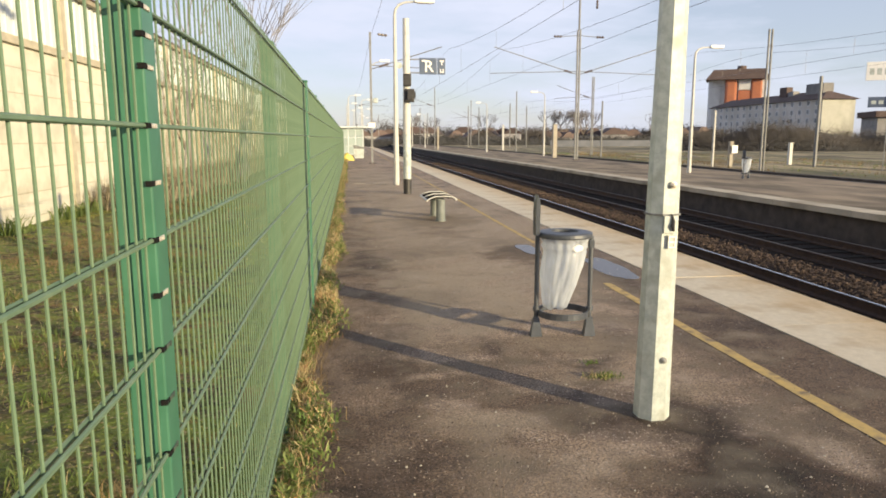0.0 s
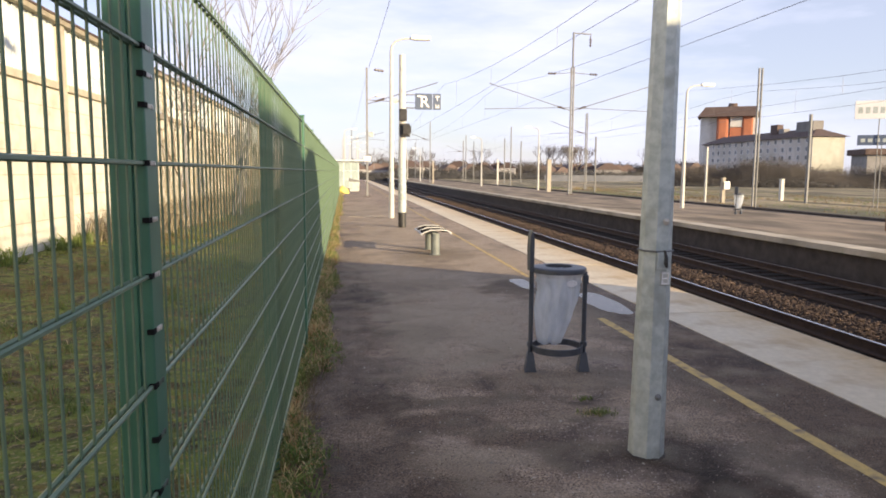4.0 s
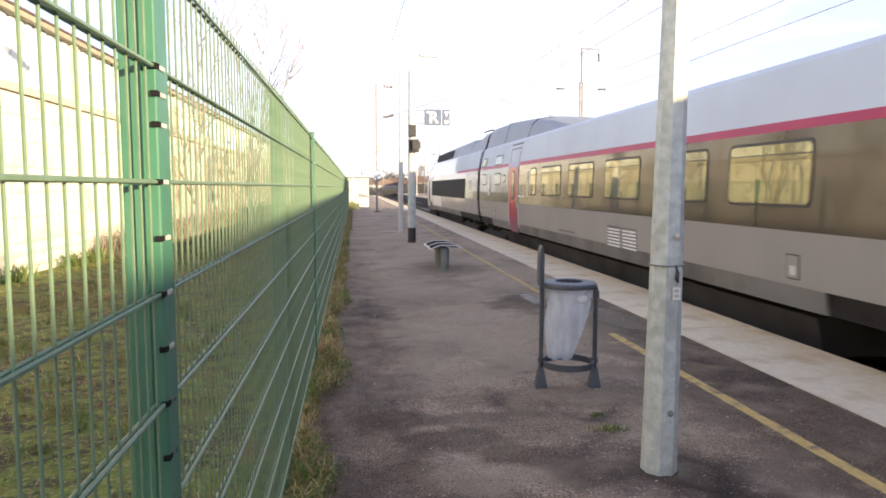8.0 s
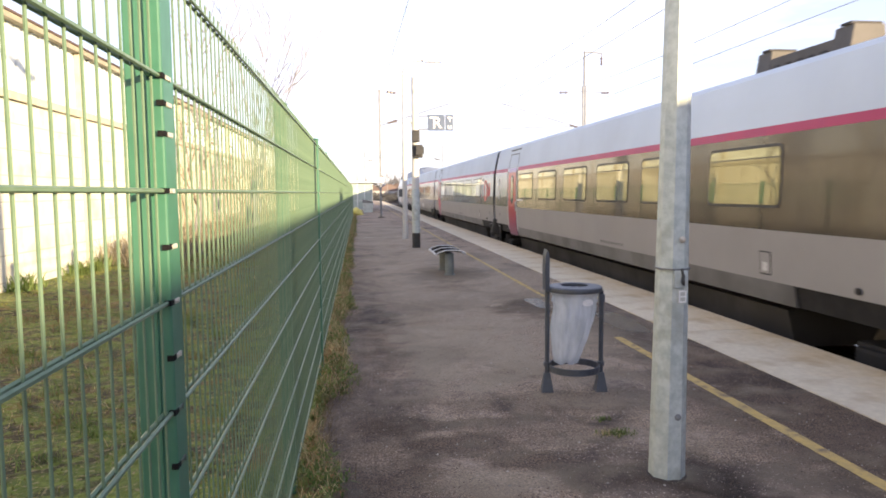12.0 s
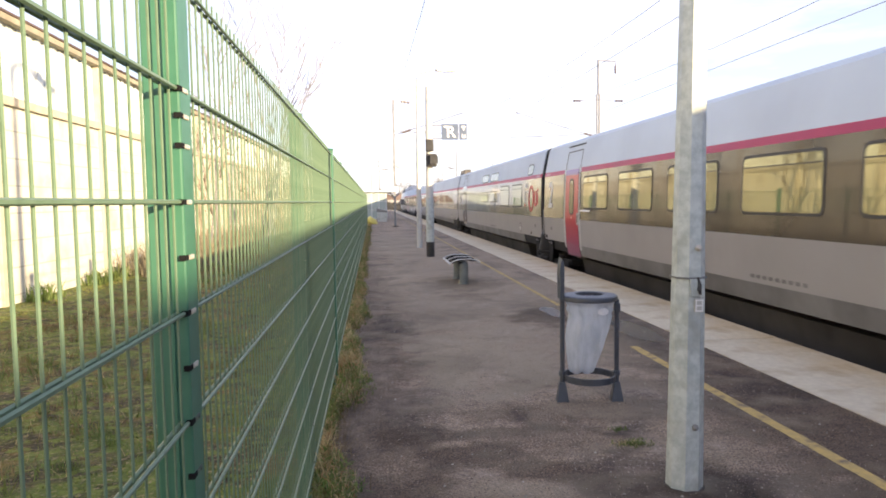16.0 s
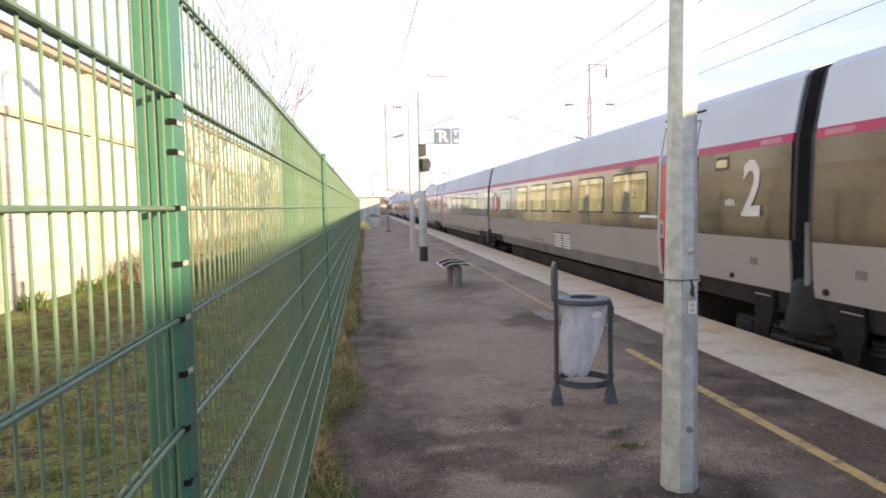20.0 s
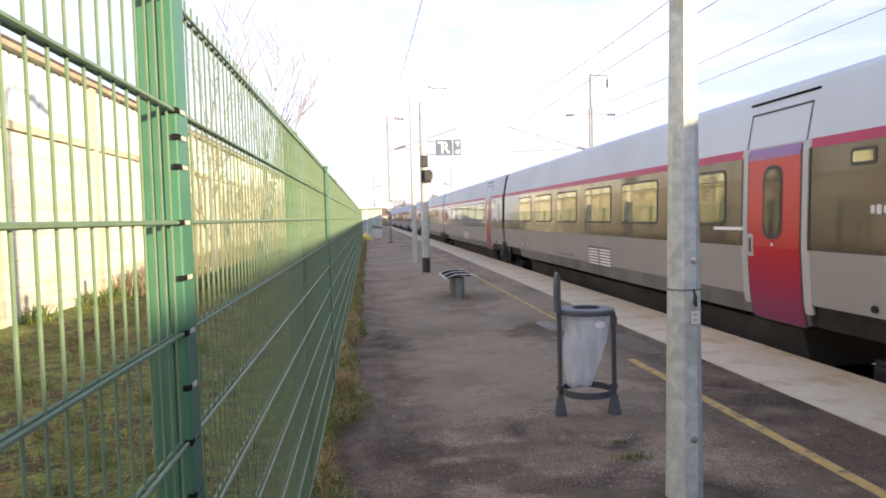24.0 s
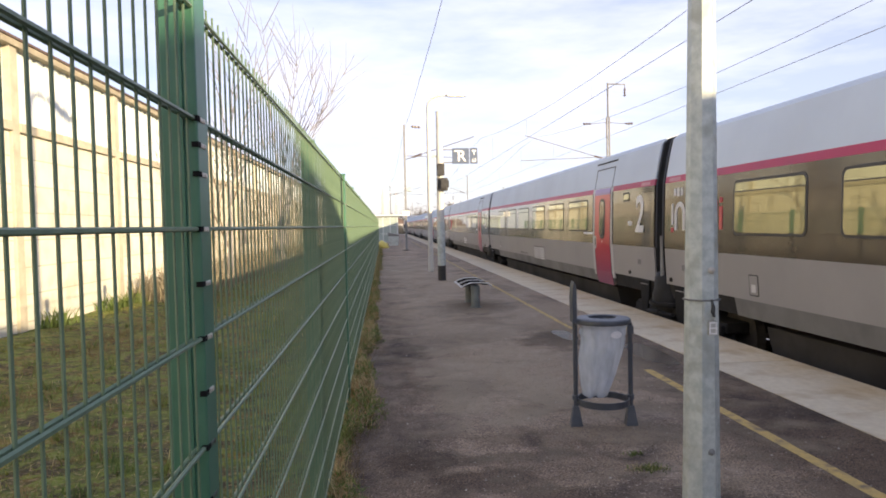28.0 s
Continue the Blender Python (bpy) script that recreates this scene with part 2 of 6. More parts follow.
def wall_mat():
    """Whitewash over block courses, worn and streaked, with dull brown splashes."""
    m = mat("shed_wall", (0.72, 0.7, 0.61), (0.56, 0.54, 0.46), 0.85, scale=2.2, lo=0.42, hi=0.75, bump=0.25, fine=14, blotch=(0.45, 0.41, 0.33), blotch_scale=1.1, blotch_lo=0.56, blotch_hi=0.75, per_object=0.05)
    n, link = m.node_tree.nodes, m.node_tree.links.new
    bsdf = n["Principled BSDF"]
    tc = [q for q in n if q.bl_idname == "ShaderNodeTexCoord"][0]
    turn, brick, mul = n.new("ShaderNodeMapping"), n.new("ShaderNodeTexBrick"), n.new("ShaderNodeMix")
    turn.inputs["Rotation"].default_value = (radians(-90), 0, radians(90))
    for key, value in (("Scale", 1.0), ("Mortar Size", 0.012), ("Brick Width", 0.42), ("Row Height", 0.2), ("Mortar Smooth", 0.4)):
        brick.inputs[key].default_value = value
    brick.inputs["Color1"].default_value, brick.inputs["Color2"].default_value, brick.inputs["Mortar"].default_value = (1, 1, 1, 1), (0.9, 0.89, 0.87, 1), (0.66, 0.63, 0.57, 1)
    mul.data_type, mul.blend_type = "RGBA", "MULTIPLY"
    mul.inputs["Factor"].default_value = 1.0
    link(tc.outputs["Object"], turn.inputs["Vector"])
    link(turn.outputs["Vector"], brick.inputs["Vector"])
    link(bsdf.inputs["Base Color"].links[0].from_socket, mul.inputs["A"])
    link(brick.outputs["Color"], mul.inputs["B"])
    link(mul.outputs["Result"], bsdf.inputs["Base Color"])
    return m


def film_mat():
    """Thin milky plastic film: part clear, part scattering, with soft creases."""
    m = mat("bag_film", (0.81, 0.875, 0.96), (0.58, 0.635, 0.72), 0.2, scale=11, trans=0.45, bump=1.0, fine=24, stretch=(1, 1, 0.28), lo=0.38, hi=0.66)
    n, link = m.node_tree.nodes, m.node_tree.links.new
    clear, both = n.new("ShaderNodeBsdfTransparent"), n.new("ShaderNodeMixShader")
    both.inputs["Fac"].default_value = 0.36
    link(n["Material Output"].inputs["Surface"].links[0].from_socket, both.inputs[1])
    link(clear.outputs["BSDF"], both.inputs[2])
    link(both.outputs["Shader"], n["Material Output"].inputs["Surface"])
    return m


def moss_mat():
    """Mossy soil: dark earth, olive and bright moss cushions, ochre withered patches, pale litter."""
    m = mat("meadow_soil", (0.05, 0.04, 0.02), (0.12, 0.105, 0.04), 0.95, scale=16, bump=1.0, fine=26, lo=0.38, hi=0.62)
    n, link = m.node_tree.nodes, m.node_tree.links.new
    n["Bump"].inputs["Distance"].default_value = 0.05
    bsdf = n["Principled BSDF"]
    out = bsdf.inputs["Base Color"].links[0].from_socket
    mp = [q for q in n if q.bl_idname == "ShaderNodeMapping"][0]
    for scale, lo, hi, col, amount, dist in ((1.6, 0.4, 0.54, (0.1, 0.14, 0.022), 0.9, 0.6), (2.3, 0.52, 0.6, (0.21, 0.12, 0.035), 0.55, 0.8), (3.4, 0.5, 0.58, (0.03, 0.027, 0.014), 0.75, 0.5), (8.0, 0.5, 0.6, (0.16, 0.21, 0.035), 0.8, 0.3), (30.0, 0.57, 0.63, (0.34, 0.27, 0.15), 0.7, 0.2)):
        t = n.new("ShaderNodeTexNoise")
        t.inputs["Scale"].default_value, t.inputs["Detail"].default_value, t.inputs["Distortion"].default_value = scale, 7, dist
        link(mp.outputs["Vector"], t.inputs["Vector"])
        r = n.new("ShaderNodeMapRange")
        r.inputs["From Min"].default_value, r.inputs["From Max"].default_value, r.inputs["To Max"].default_value = lo, hi, amount
        link(t.outputs["Fac"], r.inputs["Value"])
        mx = n.new("ShaderNodeMix")
        mx.data_type = "RGBA"
        link(r.outputs["Result"], mx.inputs["Factor"])
        link(out, mx.inputs["A"])
        mx.inputs["B"].default_value = (*col, 1)
        out = mx.outputs["Result"]
    link(out, bsdf.inputs["Base Color"])
    return m


M = {}
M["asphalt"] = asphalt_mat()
M["concrete"] = mat("edge_concrete", (0.6, 0.525, 0.4), (0.69, 0.61, 0.47), 0.8, scale=14, bump=0.35, fine=60, per_object=0.05, blotch=(0.52, 0.42, 0.29), blotch_scale=2.6, blotch_lo=0.52, blotch_hi=0.68)
M["concrete"] = slab_mat(M["concrete"])
M["far_slab"] = mat("far_edge_slab", (0.46, 0.4, 0.31), (0.56, 0.49, 0.38), 0.85, scale=3, per_object=0.08, blotch=(0.36, 0.31, 0.23), blotch_scale=0.8)
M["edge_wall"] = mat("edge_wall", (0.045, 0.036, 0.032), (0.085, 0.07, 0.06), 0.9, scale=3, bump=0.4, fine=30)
M["yellow"] = mat("yellow_line", (0.56, 0.39, 0.13), (0.46, 0.33, 0.13), 0.75, scale=14, lo=0.42, hi=0.6, bump=0.3, fine=90, blotch=(0.2, 0.15, 0.1), blotch_scale=9, blotch_lo=0.52, blotch_hi=0.72)
# Near-black: the shade in the track trough is painted into ballast and sleepers.
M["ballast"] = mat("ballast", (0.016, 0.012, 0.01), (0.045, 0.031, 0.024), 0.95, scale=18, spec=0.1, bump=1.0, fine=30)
M["stone"] = mat("ballast_stone", (0.055, 0.038, 0.029), (0.135, 0.092, 0.065), 0.9, scale=5, island=0.45)
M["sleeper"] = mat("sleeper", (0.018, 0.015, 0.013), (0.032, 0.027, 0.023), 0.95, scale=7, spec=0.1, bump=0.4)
M["rail"] = mat("rail_rust", (0.04, 0.024, 0.018), (0.07, 0.043, 0.03), 0.8, metal=0.1, scale=8)
M["rail_dull"] = mat("rail_dull", (0.1, 0.08, 0.07), (0.14, 0.115, 0.1), 0.5, metal=0.4, scale=5)
M["rail_top"] = mat("rail_top", (0.62, 0.62, 0.64), (0.48, 0.47, 0.47), 0.25, metal=0.95, scale=5)
M["green"] = mat("fence_green", (0.035, 0.135, 0.085), (0.05, 0.172, 0.11), 0.42, scale=12, blotch=(0.05, 0.15, 0.1), blotch_scale=4)
M["green_wire"] = mat("wire_green", (0.102, 0.166, 0.108), (0.144, 0.215, 0.144), 0.4, scale=20, spec=0.4)
M["clip"] = mat("clip_steel", (0.6, 0.56, 0.5), (0.4, 0.37, 0.33), 0.4, metal=0.25, scale=20)
M["clip_shaded"] = mat("shaded_clip", (0.05, 0.07, 0.06), (0.1, 0.12, 0.1), 0.45, metal=0.2, scale=20)
M["galva"] = mat("galvanised", (0.38, 0.43, 0.43), (0.53, 0.58, 0.57), 0.5, metal=0.08, scale=18, lo=0.38, hi=0.62, blotch=(0.33, 0.355, 0.335), blotch_scale=6, blotch_lo=0.54, blotch_hi=0.68, bump=0.15)
M["white_post"] = mat("white_paint", (0.52, 0.52, 0.5), (0.43, 0.43, 0.41), 0.55, scale=5, lo=0.45, hi=0.75, per_object=0.06)
M["pale_post"] = mat("pale_concrete", (0.37, 0.34, 0.29), (0.3, 0.275, 0.235), 0.8, scale=4, per_object=0.1)
M["steel_post"] = mat("mast_steel", (0.24, 0.245, 0.25), (0.17, 0.175, 0.18), 0.65, metal=0.1, scale=4, per_object=0.15)
M["black"] = mat("black_paint", (0.02, 0.02, 0.022), (0.04, 0.04, 0.042), 0.5, scale=9)
M["anthracite"] = mat("anthracite", (0.055, 0.065, 0.085), (0.085, 0.095, 0.115), 0.42, metal=0.2, scale=9, bump=0.05)
M["bag"] = film_mat()
M["film_white"] = mat("film_print", (0.78, 0.78, 0.8), (0.66, 0.66, 0.69), 0.3, scale=30, bump=0.5, fine=50)
M["bench"] = mat("bench_steel", (0.2, 0.225, 0.22), (0.14, 0.16, 0.16), 0.5, scale=6)
M["bench_wire"] = mat("bench_wire", (0.66, 0.66, 0.64), (0.5, 0.5, 0.49), 0.5, metal=0.2, scale=9)
M["plaster"] = wall_mat()
M["cladding"] = mat("cladding", (0.7, 0.74, 0.74), (0.6, 0.64, 0.64), 0.6, scale=2, stretch=(6, 6, 0.4))
M["timber"] = mat("shed_timber", (0.5, 0.455, 0.36), (0.38, 0.345, 0.27), 0.8, scale=4, stretch=(1, 1, 1), bump=0.3)
M["roof_dark"] = mat("eave_board", (0.42, 0.375, 0.28), (0.3, 0.26, 0.19), 0.8, scale=3)
M["soil"] = moss_mat()
M["grass"] = mat("grass", (0.1, 0.15, 0.028), (0.21, 0.2, 0.05), 0.7, scale=1.1, island=0.55, trans=0.3)
M["dry"] = mat("dry_grass", (0.42, 0.34, 0.17), (0.56, 0.46, 0.27), 0.8, scale=3, island=0.3, trans=0.25)
M["red_weed"] = mat("withered_weed", (0.33, 0.17, 0.085), (0.48, 0.31, 0.16), 0.8, scale=5, island=0.3, trans=0.2)
M["russet"] = mat("russet_grass", (0.17, 0.12, 0.06), (0.27, 0.2, 0.1), 0.85, scale=4, island=0.35, trans=0.2)
M["weed"] = mat("weed_leaf", (0.09, 0.15, 0.035), (0.19, 0.235, 0.065), 0.6, scale=5, island=0.3, trans=0.3)
M["bramble"] = mat("bramble", (0.19, 0.16, 0.11), (0.3, 0.26, 0.18), 0.85, scale=3, island=0.3)
M["twig"] = mat("pale_twig", (0.19, 0.185, 0.19), (0.25, 0.24, 0.245), 0.8, scale=6)
# Far twigs, hedges, roofs and house walls: distance haze is greyed into the colour.
M["haze_twig"] = mat("far_tree_twigs", (0.13, 0.12, 0.122), (0.19, 0.178, 0.18), 0.9, scale=0.3)
M["bark"] = mat("bark", (0.16, 0.13, 0.1), (0.24, 0.2, 0.16), 0.9, scale=6)
M["twig_far"] = mat("far_twigs", (0.055, 0.05, 0.049), (0.088, 0.079, 0.076), 0.9, scale=0.12, island=0.35)
M["hedge_far"] = mat("far_hedge", (0.045, 0.046, 0.05), (0.075, 0.075, 0.08), 0.9, scale=0.12, island=0.35)
M["yard"] = mat("yard_ground", (0.07, 0.06, 0.035), (0.46, 0.365, 0.22), 0.95, scale=0.7, lo=0.42, hi=0.6, stretch=(1, 0.16, 1), blotch=(0.1, 0.1, 0.05), blotch_scale=0.35, bump=0.4, fine=6)
M["opp_top"] = mat("far_platform_top", (0.2, 0.152, 0.105), (0.34, 0.262, 0.18), 0.9, scale=1.6, stretch=(1, 0.35, 1), blotch=(0.11, 0.085, 0.055), blotch_scale=0.7, bump=0.3, fine=30)
M["blue_grey"] = mat("boundary_wall", (0.12, 0.13, 0.155), (0.17, 0.18, 0.21), 0.85, scale=0.4, bump=0.2)
M["sign_blue"] = mat("sign_blue", (0.085, 0.115, 0.18), (0.1, 0.13, 0.2), 0.4, scale=3)
M["sign_white"] = mat("sign_white", (0.82, 0.82, 0.82), (0.76, 0.76, 0.76), 0.45, scale=3)
M["shelter"] = mat("shelter_panel", (0.37, 0.44, 0.44), (0.31, 0.38, 0.38), 0.25, scale=1.5, per_object=0.06)
M["shelter_frame"] = mat("shelter_frame", (0.62, 0.68, 0.71), (0.52, 0.58, 0.61), 0.5, scale=3)
M["tarp"] = mat("yellow_sack", (0.66, 0.58, 0.14), (0.54, 0.46, 0.11), 0.45, scale=6, bump=0.4)
M["copper"] = mat("wire_dark", (0.17, 0.17, 0.175), (0.22, 0.22, 0.22), 0.5, metal=0.5, scale=3)
M["insul"] = mat("insulator", (0.1, 0.08, 0.07), (0.16, 0.13, 0.12), 0.3, scale=9)
M["puddle"] = mat("puddle", (0.05, 0.04, 0.034), (0.08, 0.063, 0.052), 0.25, scale=6, spec=0.35, bump=0.06, fine=9)
M["t_white"] = mat("coach_grey", (0.335, 0.314, 0.298), (0.29, 0.272, 0.258), 0.35, scale=0.8, blotch=(0.32, 0.3, 0.28), blotch_scale=0.5, coat=0.42)
M["t_nose"] = mat("power_white", (0.84, 0.84, 0.82), (0.78, 0.78, 0.76), 0.3, scale=0.8, coat=0.4)
M["t_pale"] = mat("power_grey", (0.56, 0.56, 0.54), (0.5, 0.5, 0.48), 0.35, scale=0.8, coat=0.3)
M["pebble"] = mat("pale_pebble", (0.32, 0.29, 0.25), (0.46, 0.43, 0.38), 0.8, scale=30, island=0.35)
M["grit"] = mat("grit", (0.16, 0.125, 0.1), (0.36, 0.3, 0.25), 0.85, scale=30, island=0.5)
M["t_roof"] = mat("coach_roof", (0.6, 0.665, 0.74), (0.56, 0.625, 0.7), 0.65, scale=0.7, blotch=(0.52, 0.575, 0.645), blotch_scale=0.4)
M["t_band"] = mat("coach_band", (0.042, 0.034, 0.03), (0.054, 0.045, 0.039), 0.12, scale=0.6, spec=0.5, coat=0.35)
M["t_red"] = mat("coach_red", (0.46, 0.012, 0.07), (0.38, 0.012, 0.07), 0.45, scale=1.5, coat=0.05)
M["t_skirt"] = mat("coach_skirt", (0.2, 0.195, 0.19), (0.15, 0.145, 0.14), 0.5, scale=1.2, blotch=(0.1, 0.095, 0.09), blotch_scale=0.9)
M["t_box"] = mat("underfloor_box", (0.045, 0.041, 0.038), (0.07, 0.064, 0.06), 0.75, scale=2.2, spec=0.3, blotch=(0.03, 0.027, 0.025), blotch_scale=1.1)
M["t_roofbox"] = mat("roof_box", (0.1, 0.09, 0.083), (0.075, 0.068, 0.062), 0.7, scale=3)
M["t_under"] = mat("underframe", (0.014, 0.013, 0.013), (0.028, 0.026, 0.025), 0.75, scale=4, spec=0.3)
M["t_fairing"] = mat("roof_fairing", (0.23, 0.25, 0.28), (0.27, 0.29, 0.32), 0.45, scale=0.8)
M["t_cab"] = mat("cab_dark", (0.026, 0.032, 0.045), (0.04, 0.046, 0.062), 0.25, scale=0.7, coat=0.4)
M["t_rubber"] = mat("gangway_rubber", (0.008, 0.008, 0.009), (0.014, 0.014, 0.015), 0.95, scale=4, spec=0.08)
M["t_rim"] = mat("gangway_rim", (0.022, 0.024, 0.03), (0.032, 0.034, 0.042), 0.6, scale=4, spec=0.3)
M["t_bell"] = mat("bell_casing", (0.012, 0.012, 0.013), (0.022, 0.022, 0.024), 0.5, scale=5, spec=0.15)
M["t_louvre"] = mat("louvre_black", (0.012, 0.012, 0.013), (0.022, 0.021, 0.022), 0.7, scale=3, spec=0.2)
M["t_frame"] = mat("door_surround", (0.46, 0.455, 0.45), (0.41, 0.405, 0.4), 0.4, scale=1.5, coat=0.1)
M["t_dark_glass"] = mat("dark_glass", (0.07, 0.062, 0.05), (0.09, 0.08, 0.062), 0.05, metal=0.3, scale=0.8)
M["t_reflect"] = mat("reflection_red", (0.5, 0.2, 0.22), (0.45, 0.12, 0.16), 0.4, scale=9)
M["slat"] = mat("seat_slat", (0.012, 0.012, 0.013), (0.025, 0.025, 0.026), 1.0, scale=9, spec=0.05)
M["t_bracket"] = mat("bracket_grey", (0.009, 0.009, 0.009), (0.016, 0.015, 0.015), 0.75, scale=5, spec=0.2)
M["t_glass"] = mat("window_glass", (0.33, 0.322, 0.2), (0.28, 0.274, 0.17), 0.03, metal=0.6, scale=0.5)
M["t_seal"] = mat("window_seal", (0.03, 0.028, 0.026), (0.04, 0.037, 0.034), 0.5, scale=3)


def door_paint():
    """Door leaf whose paint runs from magenta at the foot to bright red."""
    m = mat("door_paint", (0.6, 0.035, 0.035), None, 0.3, coat=0.08)
    n, link = m.node_tree.nodes, m.node_tree.links.new
    sep = n.new("ShaderNodeSeparateXYZ")
    tc = [q for q in n if q.bl_idname == "ShaderNodeTexCoord"][0]
    link(tc.outputs["Object"], sep.inputs["Vector"])
    mr = n.new("ShaderNodeMapRange")
    mr.inputs["From Min"].default_value, mr.inputs["From Max"].default_value = 0.9, 2.9
    link(sep.outputs["Z"], mr.inputs["Value"])
    ra = n.new("ShaderNodeValToRGB")
    ra.color_ramp.elements[0].position, ra.color_ramp.elements[0].color = 0.0, (0.19, 0.018, 0.09, 1)
    ra.color_ramp.elements[1].position, ra.color_ramp.elements[1].color = 0.4, (0.47, 0.01, 0.024, 1)
    el = ra.color_ramp.elements.new(0.85)
    el.color = (0.5, 0.022, 0.03, 1)
    link(mr.outputs["Result"], ra.inputs["Fac"])
    link(ra.outputs["Color"], n["Principled BSDF"].inputs["Base Color"])
    return m


M["t_paint"] = door_paint()
M["t_purple"] = mat("door_purple", (0.24, 0.1, 0.3), (0.2, 0.09, 0.27), 0.35, scale=1, coat=0.3)
M["t_letter"] = mat("letter_white", (0.66, 0.64, 0.62), (0.6, 0.58, 0.56), 0.4, scale=2)
M["t_logo"] = mat("logo_coral", (0.62, 0.06, 0.06), (0.55, 0.06, 0.07), 0.4, scale=2)
M["t_maroon"] = mat("logo_maroon", (0.22, 0.03, 0.06), (0.2, 0.03, 0.06), 0.4, scale=2)
M["t_steel"] = mat("bogie_steel", (0.06, 0.055, 0.05), (0.1, 0.09, 0.08), 0.6, metal=0.4, scale=6)
M["rust"] = mat("grille_rust", (0.2, 0.12, 0.07), (0.26, 0.16, 0.1), 0.8, scale=4)
M["render_wall"] = mat("block_wall", (0.72, 0.67, 0.62), (0.6, 0.56, 0.52), 0.9, scale=0.25, blotch=(0.46, 0.43, 0.38), blotch_scale=0.08)
M["gable"] = mat("block_gable", (0.44, 0.44, 0.4), (0.38, 0.38, 0.34), 0.9, scale=0.3, blotch=(0.31, 0.31, 0.28), blotch_scale=0.15)
M["tile_roof"] = mat("tile_roof", (0.085, 0.058, 0.052), (0.12, 0.085, 0.075), 0.85, scale=0.6)
M["tower_wall"] = mat("tower_wall", (0.66, 0.66, 0.66), (0.56, 0.56, 0.56), 0.8, scale=0.3)
M["brick_red"] = mat("tower_brick", (0.46, 0.17, 0.09), (0.38, 0.14, 0.08), 0.85, scale=0.5)
M["pane"] = mat("far_pane", (0.18, 0.185, 0.2), (0.27, 0.275, 0.29), 0.25, scale=0.4, per_object=0.5)
M["red_roof"] = mat("red_roof", (0.13, 0.092, 0.086), (0.105, 0.08, 0.076), 0.85, scale=0.5, per_object=0.25)
M["house"] = mat("house_wall", (0.34, 0.33, 0.33), (0.26, 0.255, 0.255), 0.85, scale=0.5, per_object=0.45)


# ---- building helpers ----
def part(name, bm, material, parent=None, label="", smooth=False):
    me = bpy.data.meshes.new(name)
    bmesh.ops.recalc_face_normals(bm, faces=bm.faces)
    if smooth:
        for fc in bm.faces:
            fc.smooth = True
    bm.to_mesh(me)
    bm.free()
    me.materials.append(material)
    ob = new(name, me)
    if parent:
        ob.parent = parent
    if label:
        ob["label"] = label
    return ob


def again(name, mesh, parent, m):
    ob = new(name, mesh)
    ob.parent = parent
    ob.matrix_basis = m
    return ob


def thing(name, label, category, m=None, group="", kind=""):
    ob = tagged(new(name), label, category, group, kind)
    if m is not None:
        ob.matrix_basis = m
    return ob


def box(x0, y0, z0, x1, y1, z1, bm=None, bevel=0.0):
    b = bmesh.new() if bevel or bm is None else bm
    vs = [b.verts.new(p) for p in ((x0, y0, z0), (x1, y0, z0), (x1, y1, z0), (x0, y1, z0), (x0, y0, z1), (x1, y0, z1), (x1, y1, z1), (x0, y1, z1))]
    for f in ((3, 2, 1, 0), (4, 5, 6, 7), (0, 1, 5, 4), (1, 2, 6, 5), (2, 3, 7, 6), (3, 0, 4, 7)):
        b.faces.new([vs[i] for i in f])
    if bevel:
        bmesh.ops.bevel(b, geom=list(b.edges), offset=bevel, segments=2, affect="EDGES", profile=0.6)
        if bm is not None:
            join(bm, b)
            return bm
    return b


def join(bm, other):
    me = bpy.data.meshes.new("tmp")
    other.to_mesh(me)
    other.free()
    bm.from_mesh(me)
    bpy.data.meshes.remove(me)
    return bm


def tube(points, radii, sides=8, bm=None, caps=True):
    """A tapered round bar through points."""
    b = bm if bm is not None else bmesh.new()
    points = [Vector(p) for p in points]
    if not isinstance(radii, (list, tuple)):
        radii = [radii] * len(points)
    rings, up = [], None
    for i, p in enumerate(points):
        d = (points[min(i + 1, len(points) - 1)] - points[max(i - 1, 0)]).normalized()
        if up is None:
            up = Vector((0, 0, 1)) if abs(d.z) < 0.9 else Vector((0, 1, 0))
        u = d.cross(up).normalized()
        v = u.cross(d).normalized()
        rings.append([b.verts.new(p + (u * math.cos(a) + v * math.sin(a)) * radii[i]) for a in [2 * math.pi * (k + 0.5) / sides for k in range(sides)]])
    for r0, r1 in zip(rings, rings[1:]):
        for k in range(sides):
            b.faces.new((r0[k], r0[(k + 1) % sides], r1[(k + 1) % sides], r1[k]))
    if caps:
        b.faces.new(rings[0][::-1])
        b.faces.new(rings[-1])
    return b


def lathe(profile, sides=24, centre=(0, 0), bm=None):
    b = bm if bm is not None else bmesh.new()
    rings = [[b.verts.new((centre[0] + r * math.cos(2 * math.pi * k / sides), centre[1] + r * math.sin(2 * math.pi * k / sides), z)) for k in range(sides)] for r, z in profile]
    for r0, r1 in zip(rings, rings[1:]):
        for k in range(sides):
            b.faces.new((r0[k], r0[(k + 1) % sides], r1[(k + 1) % sides], r1[k]))
    return b


def prism(outline, y0, y1, bm=None):
    """A closed outline in x, z drawn out along y."""
    b = bm if bm is not None else bmesh.new()
    a = [b.verts.new((x, y0, z)) for x, z in outline]
    c = [b.verts.new((x, y1, z)) for x, z in outline]
    k = len(a)
    for i in range(k):
        b.faces.new((a[i], a[(i + 1) % k], c[(i + 1) % k], c[i]))
    b.faces.new(a[::-1])
    b.faces.new(c)
    return b


